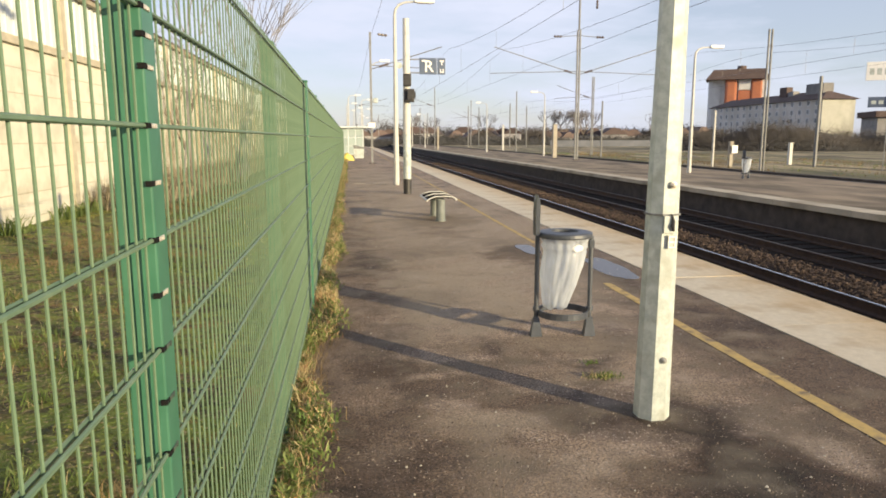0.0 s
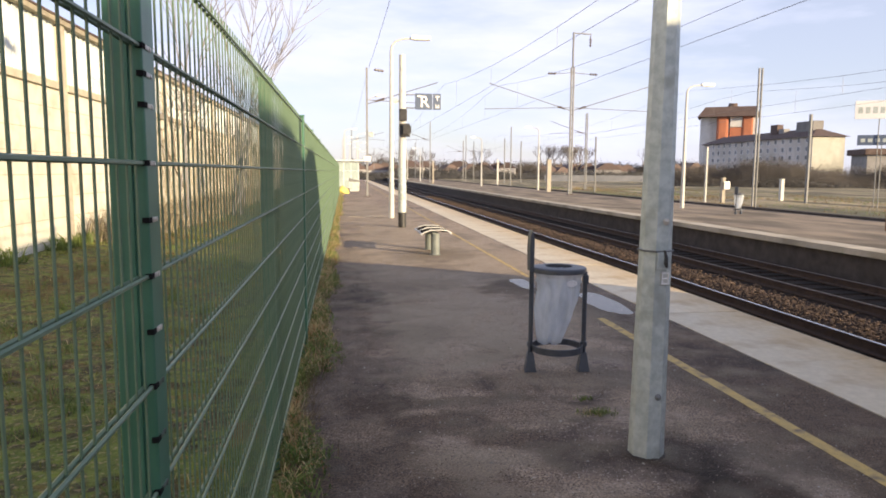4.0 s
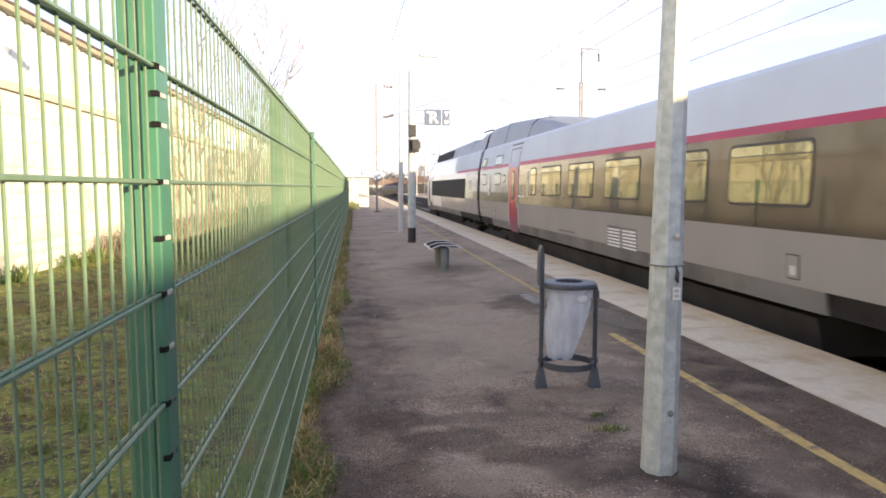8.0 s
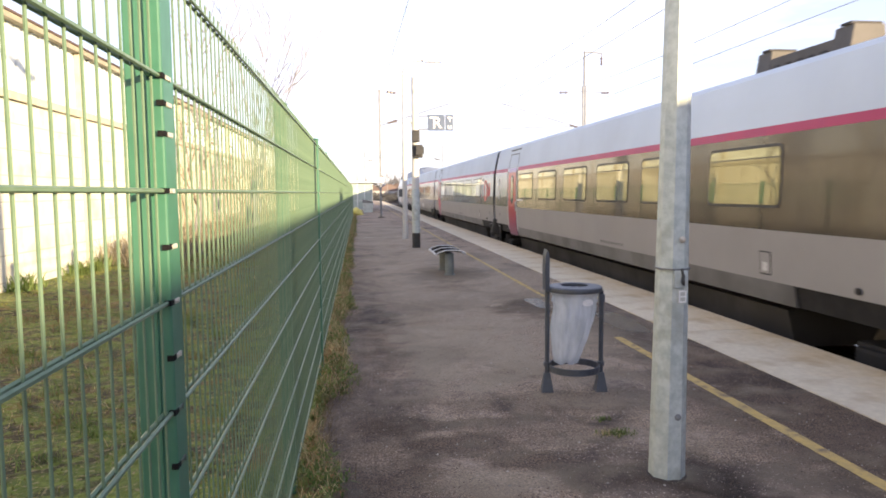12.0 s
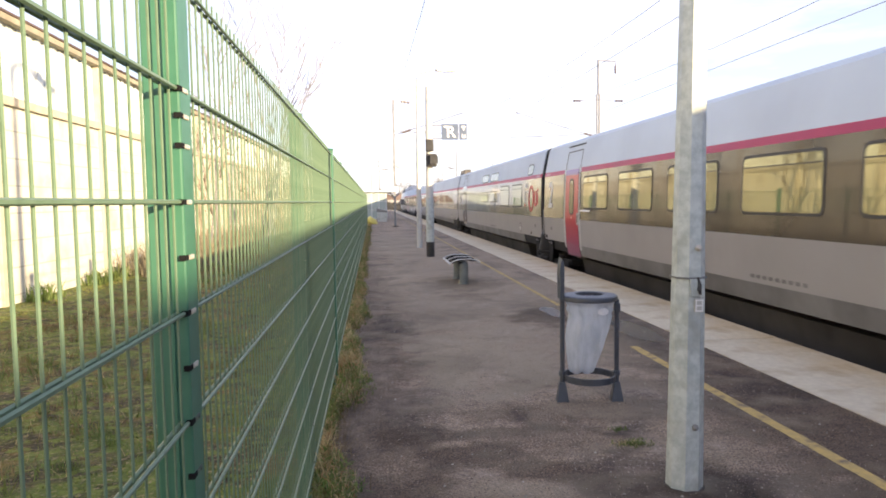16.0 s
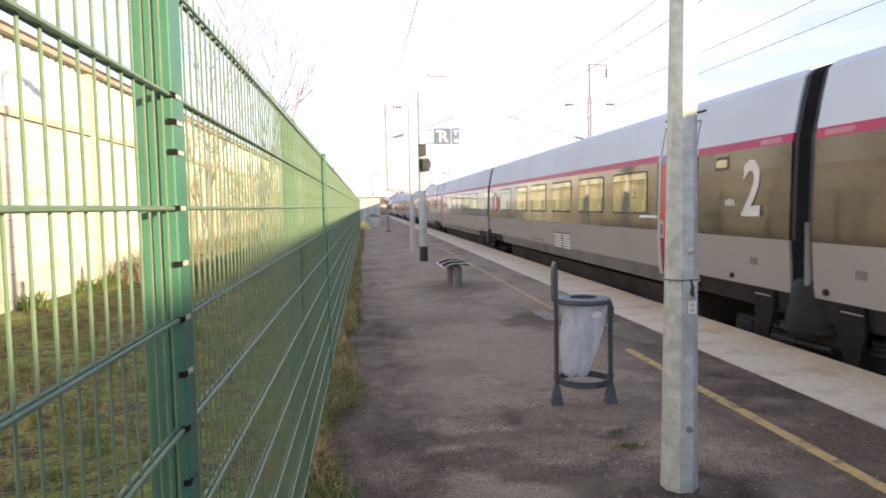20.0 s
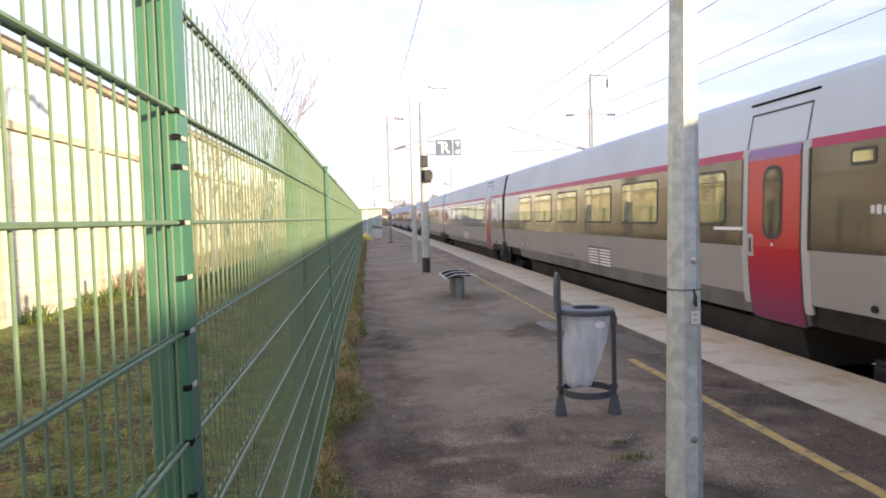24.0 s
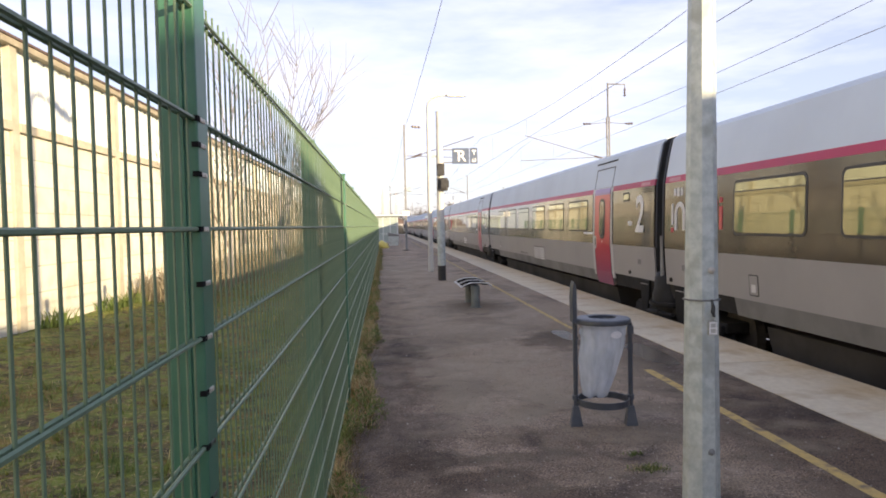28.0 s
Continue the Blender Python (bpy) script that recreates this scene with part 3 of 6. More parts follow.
def text_mesh(word, size, depth=0.004, offset=0.0):
    cu = bpy.data.curves.new("txt", "FONT")
    cu.body, cu.size, cu.extrude, cu.offset, cu.align_x, cu.align_y = word, size, depth, offset, "CENTER", "CENTER"
    ob = bpy.data.objects.new("txt", cu)
    me = bpy.data.meshes.new_from_object(ob)
    bpy.data.objects.remove(ob)
    return me


R = random.Random(7)

# ---- ground and platform ----
EDGE, STRIP, YELLOW = 4.42, 3.416, 2.707
RAIL_Z, T1, T2 = -0.6, 6.03, 9.42
OPP, OPP_Z, OPP_BACK = 11.1, -0.08, 18.6


def sheet(x0, x1, ys, nx, height):
    b = bmesh.new()
    rows = [[b.verts.new((x0 + (x1 - x0) * i / nx, y, height(x0 + (x1 - x0) * i / nx, y))) for i in range(nx + 1)] for y in ys]
    for r0, r1 in zip(rows, rows[1:]):
        for i in range(nx):
            b.faces.new((r0[i], r0[i + 1], r1[i + 1], r1[i]))
    return b


ground = part("ground", box(-1500, -600, -1.6, 1500, 3500, -1.02), M["yard"])
tagged(ground, "sandy brown ground of the railway yard reaching the horizon", "ground", kind="structure")
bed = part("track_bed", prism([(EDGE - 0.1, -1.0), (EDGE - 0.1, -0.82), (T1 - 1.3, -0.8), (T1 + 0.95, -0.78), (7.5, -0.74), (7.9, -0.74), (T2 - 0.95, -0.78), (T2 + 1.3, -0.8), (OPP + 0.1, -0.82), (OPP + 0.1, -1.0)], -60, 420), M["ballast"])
tagged(bed, "bed of crushed stone under both tracks, darkened by painted shade", "track bed", kind="structure")

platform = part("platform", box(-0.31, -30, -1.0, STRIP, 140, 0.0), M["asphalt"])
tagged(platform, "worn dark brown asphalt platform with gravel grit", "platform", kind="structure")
kerb = thing("platform_edge", "pale concrete slabs along the edge of the platform", "platform edge", kind="structure")
part("edge_wall", box(STRIP, -30, -1.0, EDGE - 0.12, 140, -0.16), M["edge_wall"], kerb)
slab = box(STRIP + 0.006, 0.004, -0.16, EDGE, 1.996, 0.006, bevel=0.0015)
first = part("edge_slab", slab, M["concrete"], kerb)
first.matrix_basis = pose(0, -8.88, 0)
for i in range(1, 70):
    again("edge_slab", first.data, kerb, pose(0, -8.88 + 2 * i, R.uniform(-0.002, 0.003)))

line = part("yellow_line", bmesh.new(), M["yellow"])
b = bmesh.new()
for y0, y1, w in ((-6.0, 7.0, 0.046), (9.85, 120.0, 0.034)):
    rim, y = [], y0
    while y < y1:
        rim.append((y, w * (1 + 0.16 * noise.noise((y * 3.1, 0, 1))), w * (1 + 0.16 * noise.noise((y * 3.1, 0, 8)))))
        y += 0.16 if y < 14 else 1.5
    for (ya, la, ra), (yb, lb, rb) in zip(rim, rim[1:]):
        b.faces.new([b.verts.new(q) for q in ((YELLOW - la, ya, 0.003), (YELLOW + ra, ya, 0.003), (YELLOW + rb, yb, 0.003), (YELLOW - lb, yb, 0.003))])
bmesh.ops.remove_doubles(b, verts=b.verts, dist=0.0005)
b.to_mesh(line.data)
b.free()
tagged(line, "worn yellow safety line painted on the platform", "painted line", kind="structure")

opp = part("far_platform", box(OPP + 0.55, -40, -1.0, OPP_BACK, 300, OPP_Z), M["opp_top"])
tagged(opp, "brown gravelled platform across the tracks", "platform", kind="structure")
# Low strip added to draw the dark line behind the far platform.
edging = part("far_platform_dark_strip", box(OPP_BACK, 12, -0.6, OPP_BACK + 0.35, 200, OPP_Z + 0.1), M["edge_wall"])
tagged(edging, "low dark strip along the back of the far platform", "edging", kind="structure")
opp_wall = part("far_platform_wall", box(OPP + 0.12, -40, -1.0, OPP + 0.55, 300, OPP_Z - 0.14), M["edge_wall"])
tagged(opp_wall, "dark brown retaining wall under the far platform edge", "wall", kind="structure")
opp_kerb = thing("far_platform_edge", "pale concrete edge slabs of the far platform", "platform edge", kind="structure")
sl = part("edge_slab", box(OPP, 0.006, OPP_Z - 0.14, OPP + 0.6, 2.994, OPP_Z + 0.006, bevel=0.008), M["far_slab"], opp_kerb)
sl.matrix_basis = pose(0, -10, 0)
for i in range(1, 80):
    again("edge_slab", sl.data, opp_kerb, pose(0, -10 + 3 * i, 0))
yard = part("yard_strip", sheet(OPP_BACK, 70, [-60 + 8 * i for i in range(60)], 18, lambda x, y: -0.35 + 0.12 * noise.noise((x * 0.2, y * 0.1, 0)) - (0.0 if x > OPP_BACK + 0.1 else 0.2)), M["yard"])
tagged(yard, "rough sandy yard with patches of winter grass", "ground", kind="structure")
meadow = part("meadow", sheet(-60, -0.1, [-30 + 2.0 * i for i in range(70)], 60, lambda x, y: -0.03 + 0.06 * noise.noise((x * 0.5, y * 0.5, 3)) + (0.12 if x < -4.2 else 0.0) * min(1, (-4.2 - x))), M["soil"])
tagged(meadow, "mossy soil with winter grass behind the fence", "ground", kind="structure")


# ---- tracks ----
def track(cx, label):
    tr = thing("railway_track", label, "railway track", group="railway tracks", kind="structure")
    prof = [(-0.07, -0.17), (0.07, -0.17), (0.07, -0.15), (0.012, -0.13), (0.012, -0.05), (0.036, -0.035), (0.036, -0.006), (-0.036, -0.006), (-0.036, -0.035), (-0.012, -0.05), (-0.012, -0.13), (-0.07, -0.15)]
    for sx in (-0.7525, 0.7525):
        rl = part("rail", prism([(cx + sx + px, RAIL_Z + pz) for px, pz in prof], -60, 420), M["rail"], tr, "rusty steel rail")
        part("running_surface", prism([(cx + sx - 0.022, RAIL_Z - 0.006), (cx + sx + 0.01, RAIL_Z - 0.006), (cx + sx + 0.006, RAIL_Z - 0.001), (cx + sx - 0.018, RAIL_Z - 0.001)], -60, 420), M["rail_top" if cx == T1 else "rail_dull"], rl, "polished running surface")
    s0 = part("sleeper", box(cx - 1.25, -0.13, RAIL_Z - 0.3, cx + 1.25, 0.13, RAIL_Z - 0.168, bevel=0.012), M["sleeper"], tr)
    s0.matrix_basis = pose(0, -10, 0)
    for i in range(1, 180):
        again("sleeper", s0.data, tr, pose(0, -10 + 0.6 * i, 0))
    return tr


track(T1, "near railway track with bright worn rails")
track(T2, "railway track beside the far platform")

# ---- green wire fence ----
FX, F_TOP, PITCH, POST_Y = -0.352, 1.97, 2.36, 1.29
WIRES = [1.967 - 0.2 * i for i in range(10)][::-1]
fence = thing("wire_fence", "green coated welded wire mesh fence beside the platform", "fence")
VERT = tube([(FX, 0, 0.1), (FX, 0, F_TOP + 0.03)], 0.0024, 5)
HOR = tube([(FX + 0.006, 0, 0), (FX + 0.006, PITCH - 0.02, 0)], 0.0042, 6)


def fence_panel(y0, fine, wires={}):
    """One welded mesh panel; its wires are single parts near the camera."""
    ys = [y0 + 0.03 + 0.05 * i for i in range(47)]
    b = bmesh.new()
    if not fine:
        for z in WIRES:
            for dx in (-0.0065, 0.0065):
                tube([(FX + dx, y0, z), (FX + dx, y0 + PITCH - 0.02, z)], 0.0042, 5, b)
        for yy in ys:
            tube([(FX, yy, 0.1), (FX, yy, F_TOP + 0.03)], 0.0024, 4, b)
        ob = part("panel", b, M["green_wire"], fence)
        ob["kind"] = "stuff"
        return ob
    tube([(FX - 0.0065, y0, WIRES[-1]), (FX - 0.0065, y0 + PITCH - 0.02, WIRES[-1])], 0.0042, 6, b)
    p = part("panel", b, M["green_wire"], fence, "welded mesh panel")
    rows = [(0.0, z) for z in WIRES] + [(-0.0125, z) for z in WIRES[:-1]]
    if not wires:
        wires["v"] = part("vertical_wire", VERT, M["green_wire"], p)
        wires["h"] = part("horizontal_wire", HOR, M["green_wire"], p)
        wires["v"].matrix_basis, wires["h"].matrix_basis = pose(0, ys[0], 0), pose(rows[0][0], y0, rows[0][1])
        ys, rows = ys[1:], rows[1:]
    for yy in ys:
        again("vertical_wire", wires["v"].data, p, pose(R.uniform(-0.0006, 0.0006), yy, 0))
    for dx, z in rows:
        again("horizontal_wire", wires["h"].data, p, pose(dx, y0, z))
    return p


POST = {}


def fence_post(y0, dz):
    first = not POST
    if first:
        POST["post"] = join(box(-0.052, -0.026, -0.1, 0.012, 0.05, F_TOP + 0.05, bevel=0.004), box(-0.03, -0.032, -0.1, -0.012, -0.025, F_TOP + 0.04))
        ob = part("post", POST["post"], M["green"], fence, "box section post")
        cap = part("cap", box(-0.055, -0.029, F_TOP + 0.05, 0.015, 0.053, F_TOP + 0.06, bevel=0.003), M["green"], ob, "moulded green cap")
        clip = part("clip", join(box(0.008, -0.012, -0.0048, 0.0145, 0.024, 0.0038, bevel=0.0015), tube([(0.014, 0.012, -0.001), (0.016, 0.012, -0.001)], 0.0038, 6)), M["clip"], ob, "bright steel clip")
        slot = part("slot", box(0.002, -0.032, -0.0048, 0.0138, -0.012, 0.0048), M["t_rubber"], ob, "dark slot beside the clip")
        # Lower clips share a darkened copy; their missing glint is in the colour.
        dull = clip.data.copy()
        dull.materials[0] = M["clip_shaded"]
        POST.update(post=ob.data, cap=cap.data, clip=clip.data, dull=dull, slot=slot.data)
        zs = CLIPS[1:]
        clip.matrix_basis = slot.matrix_basis = pose(0, 0, CLIPS[0])
    else:
        ob = again("post", POST["post"], fence, Matrix())
        again("cap", POST["cap"], ob, Matrix())
        zs = CLIPS if y0 < 2 else CLIPS[::3]
    ob.matrix_basis = pose(FX if y0 < 2 else FX + 0.005 if 5.5 < y0 < 6.5 else FX - 0.024, y0, dz)
    for z in zs:
        again("clip", POST["clip" if z > 1.25 else "dull"], ob, pose(0, 0, z))
        if y0 < 2:
            again("slot", POST["slot"], ob, pose(0, 0, z))


CLIPS = [1.767, 1.72, 1.667, 1.567, 1.467, 1.367, 1.267, 1.167, 1.067, 0.967, 0.867, 0.667, 0.467, 0.267]
for i in range(-7, 19):
    fence_panel(POST_Y + 0.03 + PITCH * i, -1 <= i <= 1)
for i in range(-7, 20):
    fence_post(POST_Y + PITCH * i, R.uniform(-0.01, 0.015) if i else 0)


# ---- platform furniture ----
def lamp_post(x, y, z0, h, arm, label, material, group="", base=0.098, side=1, heads=1, slim=0.52):
    """Tapered octagonal lamp column with a curved arm and a flat lantern."""
    p = thing("lamp_post", label, "lamp post", pose(x, y, z0), group)
    b = bmesh.new()
    tube([(0, 0, 0), (0, 0, 0.012), (0, 0, h)], [base, base, base * slim], 8, b)
    part("column", b, material, p)
    for s in ([side] if heads == 1 else [1, -1]):
        part("arm", tube([(0, 0, h - 0.02), (0.03 * s, 0, h + 0.16), (0.14 * s, 0, h + 0.3), (0.35 * s, 0, h + 0.38), (arm * s, 0, h + 0.42)], [0.05, 0.045, 0.04, 0.035, 0.03], 8), material, p)
        ln = part("lantern", box(arm * s - 0.1, -0.09, h + 0.37, arm * s + 0.55 * s, 0.09, h + 0.5, bevel=0.03), M["sign_white"], p, "white lantern head")
        part("diffuser", box(arm * s, -0.07, h + 0.355, arm * s + 0.48 * s, 0.07, h + 0.369), M["t_letter"], ln, "milky diffuser")
    return p


near = lamp_post(1.65, 3.5, 0, 5.7, 0.75, "galvanised octagonal steel lamp post standing on the platform", M["galva"], "platform lamps", base=0.097, slim=0.36)
near.matrix_basis = pose(1.65, 3.5, 0, 0, 0.5, 0)
part("foot_ring", lathe([(0.108, 0), (0.108, 0.003), (0.09, 0.005)], 16), M["edge_wall"], near, "dark sealant round the foot")
hatch = part("hatch", box(-0.03, -0.0955, 1.048, 0.045, -0.086, 1.138, bevel=0.002), M["galva"], near, "sleeve plate")
collar = bmesh.new()
tube([(0, 0, 1.138), (0, 0, 1.147)], 0.0955, 8, collar)
part("sleeve_edge", collar, M["steel_post"], near, "edge of the upper sleeve")
part("strap", tube([(0.008, -0.098, 1.15), (0.016, -0.104, 1.11), (0.012, -0.106, 1.085), (0.02, -0.104, 1.06)], [0.004, 0.009, 0.011, 0.006], 6), M["black"], near, "black strap and lock")
stk = part("label", box(-0.004, -0.094, 0.965, 0.04, -0.086, 1.036), M["white_post"], near, "small embossed label")
for k in range(3):
    part("bar", box(-0.003, -0.0985, 0.969 + 0.028 * k, 0.039, -0.0955, 0.976 + 0.028 * k), M["sign_white"], stk, "pale raised bar")
for x0 in (-0.002, 0.032):
    part("bar", box(x0, -0.0983, 0.976, x0 + 0.006, -0.0955, 1.025), M["sign_white"], stk, "pale raised bar")
for z in (0.35, 1.3):
    bolt = part("bolt", lathe([(0.018, 0), (0.018, 0.004), (0.013, 0.005), (0.011, 0.011), (0.006, 0.014), (0.001, 0.015)], 14), M["clip"] if z > 1 else M["steel_post"], near, "domed bolt with a washer")
    bolt.matrix_basis = pose(0.012, -0.0905 + 0.003 * (z > 1), z, 90, 0, 0)
lamp2 = lamp_post(1.55, 23.2, 0, 5.5, 0.75, "white lamp post on the platform", M["white_post"], "platform lamps")
for x, y in ((0.0, 73), (1.45, 81), (0.75, 103), (1.3, 128), (-0.2, 90), (2.1, 106), (1.9, 140), (-0.1, 112), (3.0, 152)):
    copy_thing(lamp2, pose(x, y, 0))


def litter_bin(m, label, group="litter bins"):
    p = thing("litter_bin", label, "litter bin", m, group)
    for sx in (-0.21, 0.21):
        part("upright", tube([(sx, 0, 0.02), (sx, 0, 0.8 if sx < 0 else 0.79)], 0.018, 10), M["anthracite"], p)
        ft = bmesh.new()
        lower = [ft.verts.new((sx + dx, dy, 0.0)) for dx, dy in ((-0.045, -0.045), (0.045, -0.045), (0.045, 0.045), (-0.045, 0.045))]
        mid = [ft.verts.new((sx + dx, dy, 0.02)) for dx, dy in ((-0.042, -0.042), (0.042, -0.042), (0.042, 0.042), (-0.042, 0.042))]
        top = [ft.verts.new((sx + dx, dy, 0.15)) for dx, dy in ((-0.022, -0.022), (0.022, -0.022), (0.022, 0.022), (-0.022, 0.022))]
        for r0, r1 in ((lower, mid), (mid, top)):
            for k in range(4):
                ft.faces.new((r0[k], r0[(k + 1) % 4], r1[(k + 1) % 4], r1[k]))
        ft.faces.new(top)
        part("foot", ft, M["anthracite"], p)
        part("knuckle", tube([(sx, 0, 0.2), (sx, 0, 0.235)], 0.028, 10), M["anthracite"], p)
    part("clamp", box(0.19, -0.024, 0.7, 0.234, 0.024, 0.765, bevel=0.006), M["anthracite"], p)
    ring = lathe([(0.196, 0.79), (0.21, 0.79), (0.214, 0.8), (0.212, 0.822), (0.2, 0.83), (0.12, 0.838), (0.105, 0.834), (0.105, 0.815), (0.19, 0.812), (0.196, 0.79)], 40)
    part("rim", ring, M["anthracite"], p, smooth=False)
    part("lower_hoop", lathe([(0.19, 0.165), (0.2, 0.165), (0.2, 0.215), (0.19, 0.215), (0.19, 0.165)], 28), M["anthracite"], p)
    blade = [(-0.235, 0.8), (-0.205, 0.8), (-0.203, 1.04), (-0.209, 1.09), (-0.222, 1.115), (-0.233, 1.07), (-0.238, 0.98)]
    part("plate", prism(blade, -0.07, -0.062 + 0.13), M["anthracite"], p, "upright dark plate with a pointed top")
    bag = bmesh.new()
    sides, rows = 96, [(0.195, 0.8), (0.19, 0.785), (0.182, 0.765), (0.166, 0.745), (0.176, 0.72), (0.164, 0.7), (0.17, 0.67), (0.174, 0.62), (0.171, 0.56), (0.164, 0.5), (0.148, 0.43), (0.13, 0.36), (0.115, 0.3), (0.1, 0.25), (0.06, 0.228), (0.03, 0.224)]
    rings = []
    for j, (r, z) in enumerate(rows):
        rg = []
        for k in range(sides):
            a = 2 * math.pi * k / sides
            f = 1 + (0.025 * math.sin(4 * a + 0.6) + 0.012 * math.sin(9 * a + z * 3) + 0.08 * noise.noise((4 * math.cos(a), 4 * math.sin(a), z * 5)) + (0.06 if z > 0.66 or z < 0.3 else 0.03) * noise.noise((9 * math.cos(a), 9 * math.sin(a), z * 26))) * (j > 1) + 0.07 * (0.16 - abs(noise.noise((5 * math.cos(a), 5 * math.sin(a), z * 2.5 + 3)))) * (j > 1) + 0.02 * math.sin(23 * a) * (j == 1) - 0.16 * abs(noise.noise((2.6 * math.cos(a) + 0.5 * z, 2.6 * math.sin(a), z * 1.1 + 11))) * (1 < j < 14) + 0.05 * (z > 0.71 + 0.025 * math.sin(a + 1)) * (j > 2)
            rg.append(bag.verts.new((r * f * math.cos(a) - 0.15 * max(0, 0.66 - z), r * f * math.sin(a), z + 0.012 * math.sin(3 * a) * (j > 9))))
        rings.append(rg)
    for r0, r1 in zip(rings, rings[1:]):
        for k in range(sides):
            bag.faces.new((r0[k], r0[(k + 1) % sides], r1[(k + 1) % sides], r1[k]))
    bag.faces.new(rings[-1])
    bg = part("bag", bag, M["bag"], p, "translucent white plastic sack with soft creases", smooth=True)
    seal = lathe([(0.001, 0.004), (0.03, 0.005), (0.044, 0.003), (0.048, 0.0), (0.044, -0.002), (0.001, -0.002)], 20)
    for v in seal.verts:
        v.co.y *= 0.55
        v.co.z += 0.006 * noise.noise((v.co.x * 60, v.co.y * 60, 2)) - 3.2 * v.co.x ** 2
    part("print", seal, M["film_white"], bg, "crumpled white oval print").matrix_basis = pose(0.07, -0.172, 0.722, 86, 0, 20)
    return p


litter_bin(pose(1.64, 5.12, 0, 0, 0, -6), "dark grey ring bin stand holding a white translucent sack")
litter_bin(pose(15.8, 26.0, OPP_Z, 0, 0, 30), "dark ring bin stand with a white sack on the far platform")

bn = thing("bench", "dark steel bench seat with pale tube edges, two round legs", "bench", pose(1.68, 13.3, 0))
for yy in (-0.46, 0.46):
    part("leg", tube([(0, yy, 0), (0, yy, 0.4)], 0.085, 18), M["bench"], bn, "grey-green round leg")
    part("foot_plate", lathe([(0.11, 0), (0.11, 0.012), (0.075, 0.014)], 16, (0, yy)), M["bench"], bn)
part("beam", box(-0.06, -0.5, 0.385, 0.06, 0.5, 0.42, bevel=0.006), M["bench"], bn)
for k in range(11):
    xx = -0.22 + 0.44 * k / 10
    zz = 0.455 - 0.05 * (xx / 0.22) ** 2 * (xx < 0) - 0.02 * (xx > 0.13)
    part("slat", box(xx - 0.0195, -0.6, zz, xx + 0.0195, 0.6, zz + 0.013, bevel=0.003), M["slat"], bn, "dark seat slat")
for k in range(9):
    yy = -0.6 + 0.15 * k
    part("side_rail" if k % 4 == 0 else "cross_wire", tube([(-0.27, yy, 0.4), (-0.22, yy, 0.435), (-0.1, yy, 0.474), (0.1, yy, 0.478), (0.22, yy, 0.46), (0.28, yy, 0.415)], 0.012 if k % 4 == 0 else 0.005, 8), M["bench_wire" if k % 4 == 0 else "slat"], bn, "curved pale rail" if k % 4 == 0 else "")
for sx, zz in ((-0.27, 0.4), (0.28, 0.415)):
    part("edge_rail", tube([(sx, -0.6, zz), (sx, 0.6, zz)], 0.02, 8), M["bench_wire"], bn, "pale edge rail")

sg = thing("signal_post", "white post with black foot and black signal heads", "signal post", pose(1.6, 19.4, 0))
part("foot", tube([(0, 0, 0), (0, 0, 0.42)], 0.115, 14), M["black"], sg, "black painted foot")
part("column", tube([(0, 0, 0.42), (0, 0, 1.9), (0, 0, 4.75)], [0.108, 0.105, 0.085], 14), M["white_post"], sg, "white painted column")
part("sleeve", tube([(0, 0, 0.42), (0, 0, 1.65)], 0.112, 14), M["galva"], sg, "grey sleeve")
part("upper_head", box(-0.1, -0.2, 2.95, 0.12, -0.09, 3.28, bevel=0.02), M["black"], sg, "black signal box")
hd2 = part("lower_head", box(-0.09, -0.22, 2.52, 0.2, -0.08, 2.88, bevel=0.03), M["black"], sg, "black signal hood")
part("hood", prism([(0.0, 2.58), (0.22, 2.62), (0.22, 2.8), (0.0, 2.84)], -0.34, -0.22), M["black"], hd2)
part("speaker", tube([(-0.2, -0.12, 3.5), (-0.2, 0.16, 3.5)], [0.085, 0.05], 16), M["galva"], sg, "grey loudspeaker horn")
part("bracket", tube([(0, 0, 3.5), (-0.2, 0, 3.5)], 0.02, 6), M["steel_post"], sg)
for z in (3.68, 3.32):
    part("arm", tube([(0, 0, z), (0.4, 0, z)], 0.018, 6), M["steel_post"], sg)
bd = part("board", box(0.36, -0.02, 3.28, 0.84, 0.015, 3.72, bevel=0.008), M["sign_blue"], sg, "slate blue letter board")
bd2 = part("board", box(0.86, -0.02, 3.28, 1.08, 0.015, 3.72, bevel=0.008), M["sign_blue"], sg, "narrow slate blue board")
lt = new("letter", text_mesh("R", 0.44, 0.003, 0.004))
lt.data.materials.append(M["sign_white"])
lt.parent, lt.matrix_basis = bd, pose(0.62, -0.025, 3.48, 90, 0, 0)
for k, (x0, z0, x1, z1) in enumerate(((0.42, 3.62, 0.56, 3.66), (0.92, 3.62, 1.04, 3.66), (0.965, 3.53, 0.995, 3.62), (0.93, 3.33, 1.03, 3.36), (0.93, 3.36, 0.955, 3.43), (1.005, 3.36, 1.03, 3.43))):
    part("bar", box(x0, -0.026, z0, x1, -0.0205, z1), M["sign_white"], bd if k == 0 else bd2)

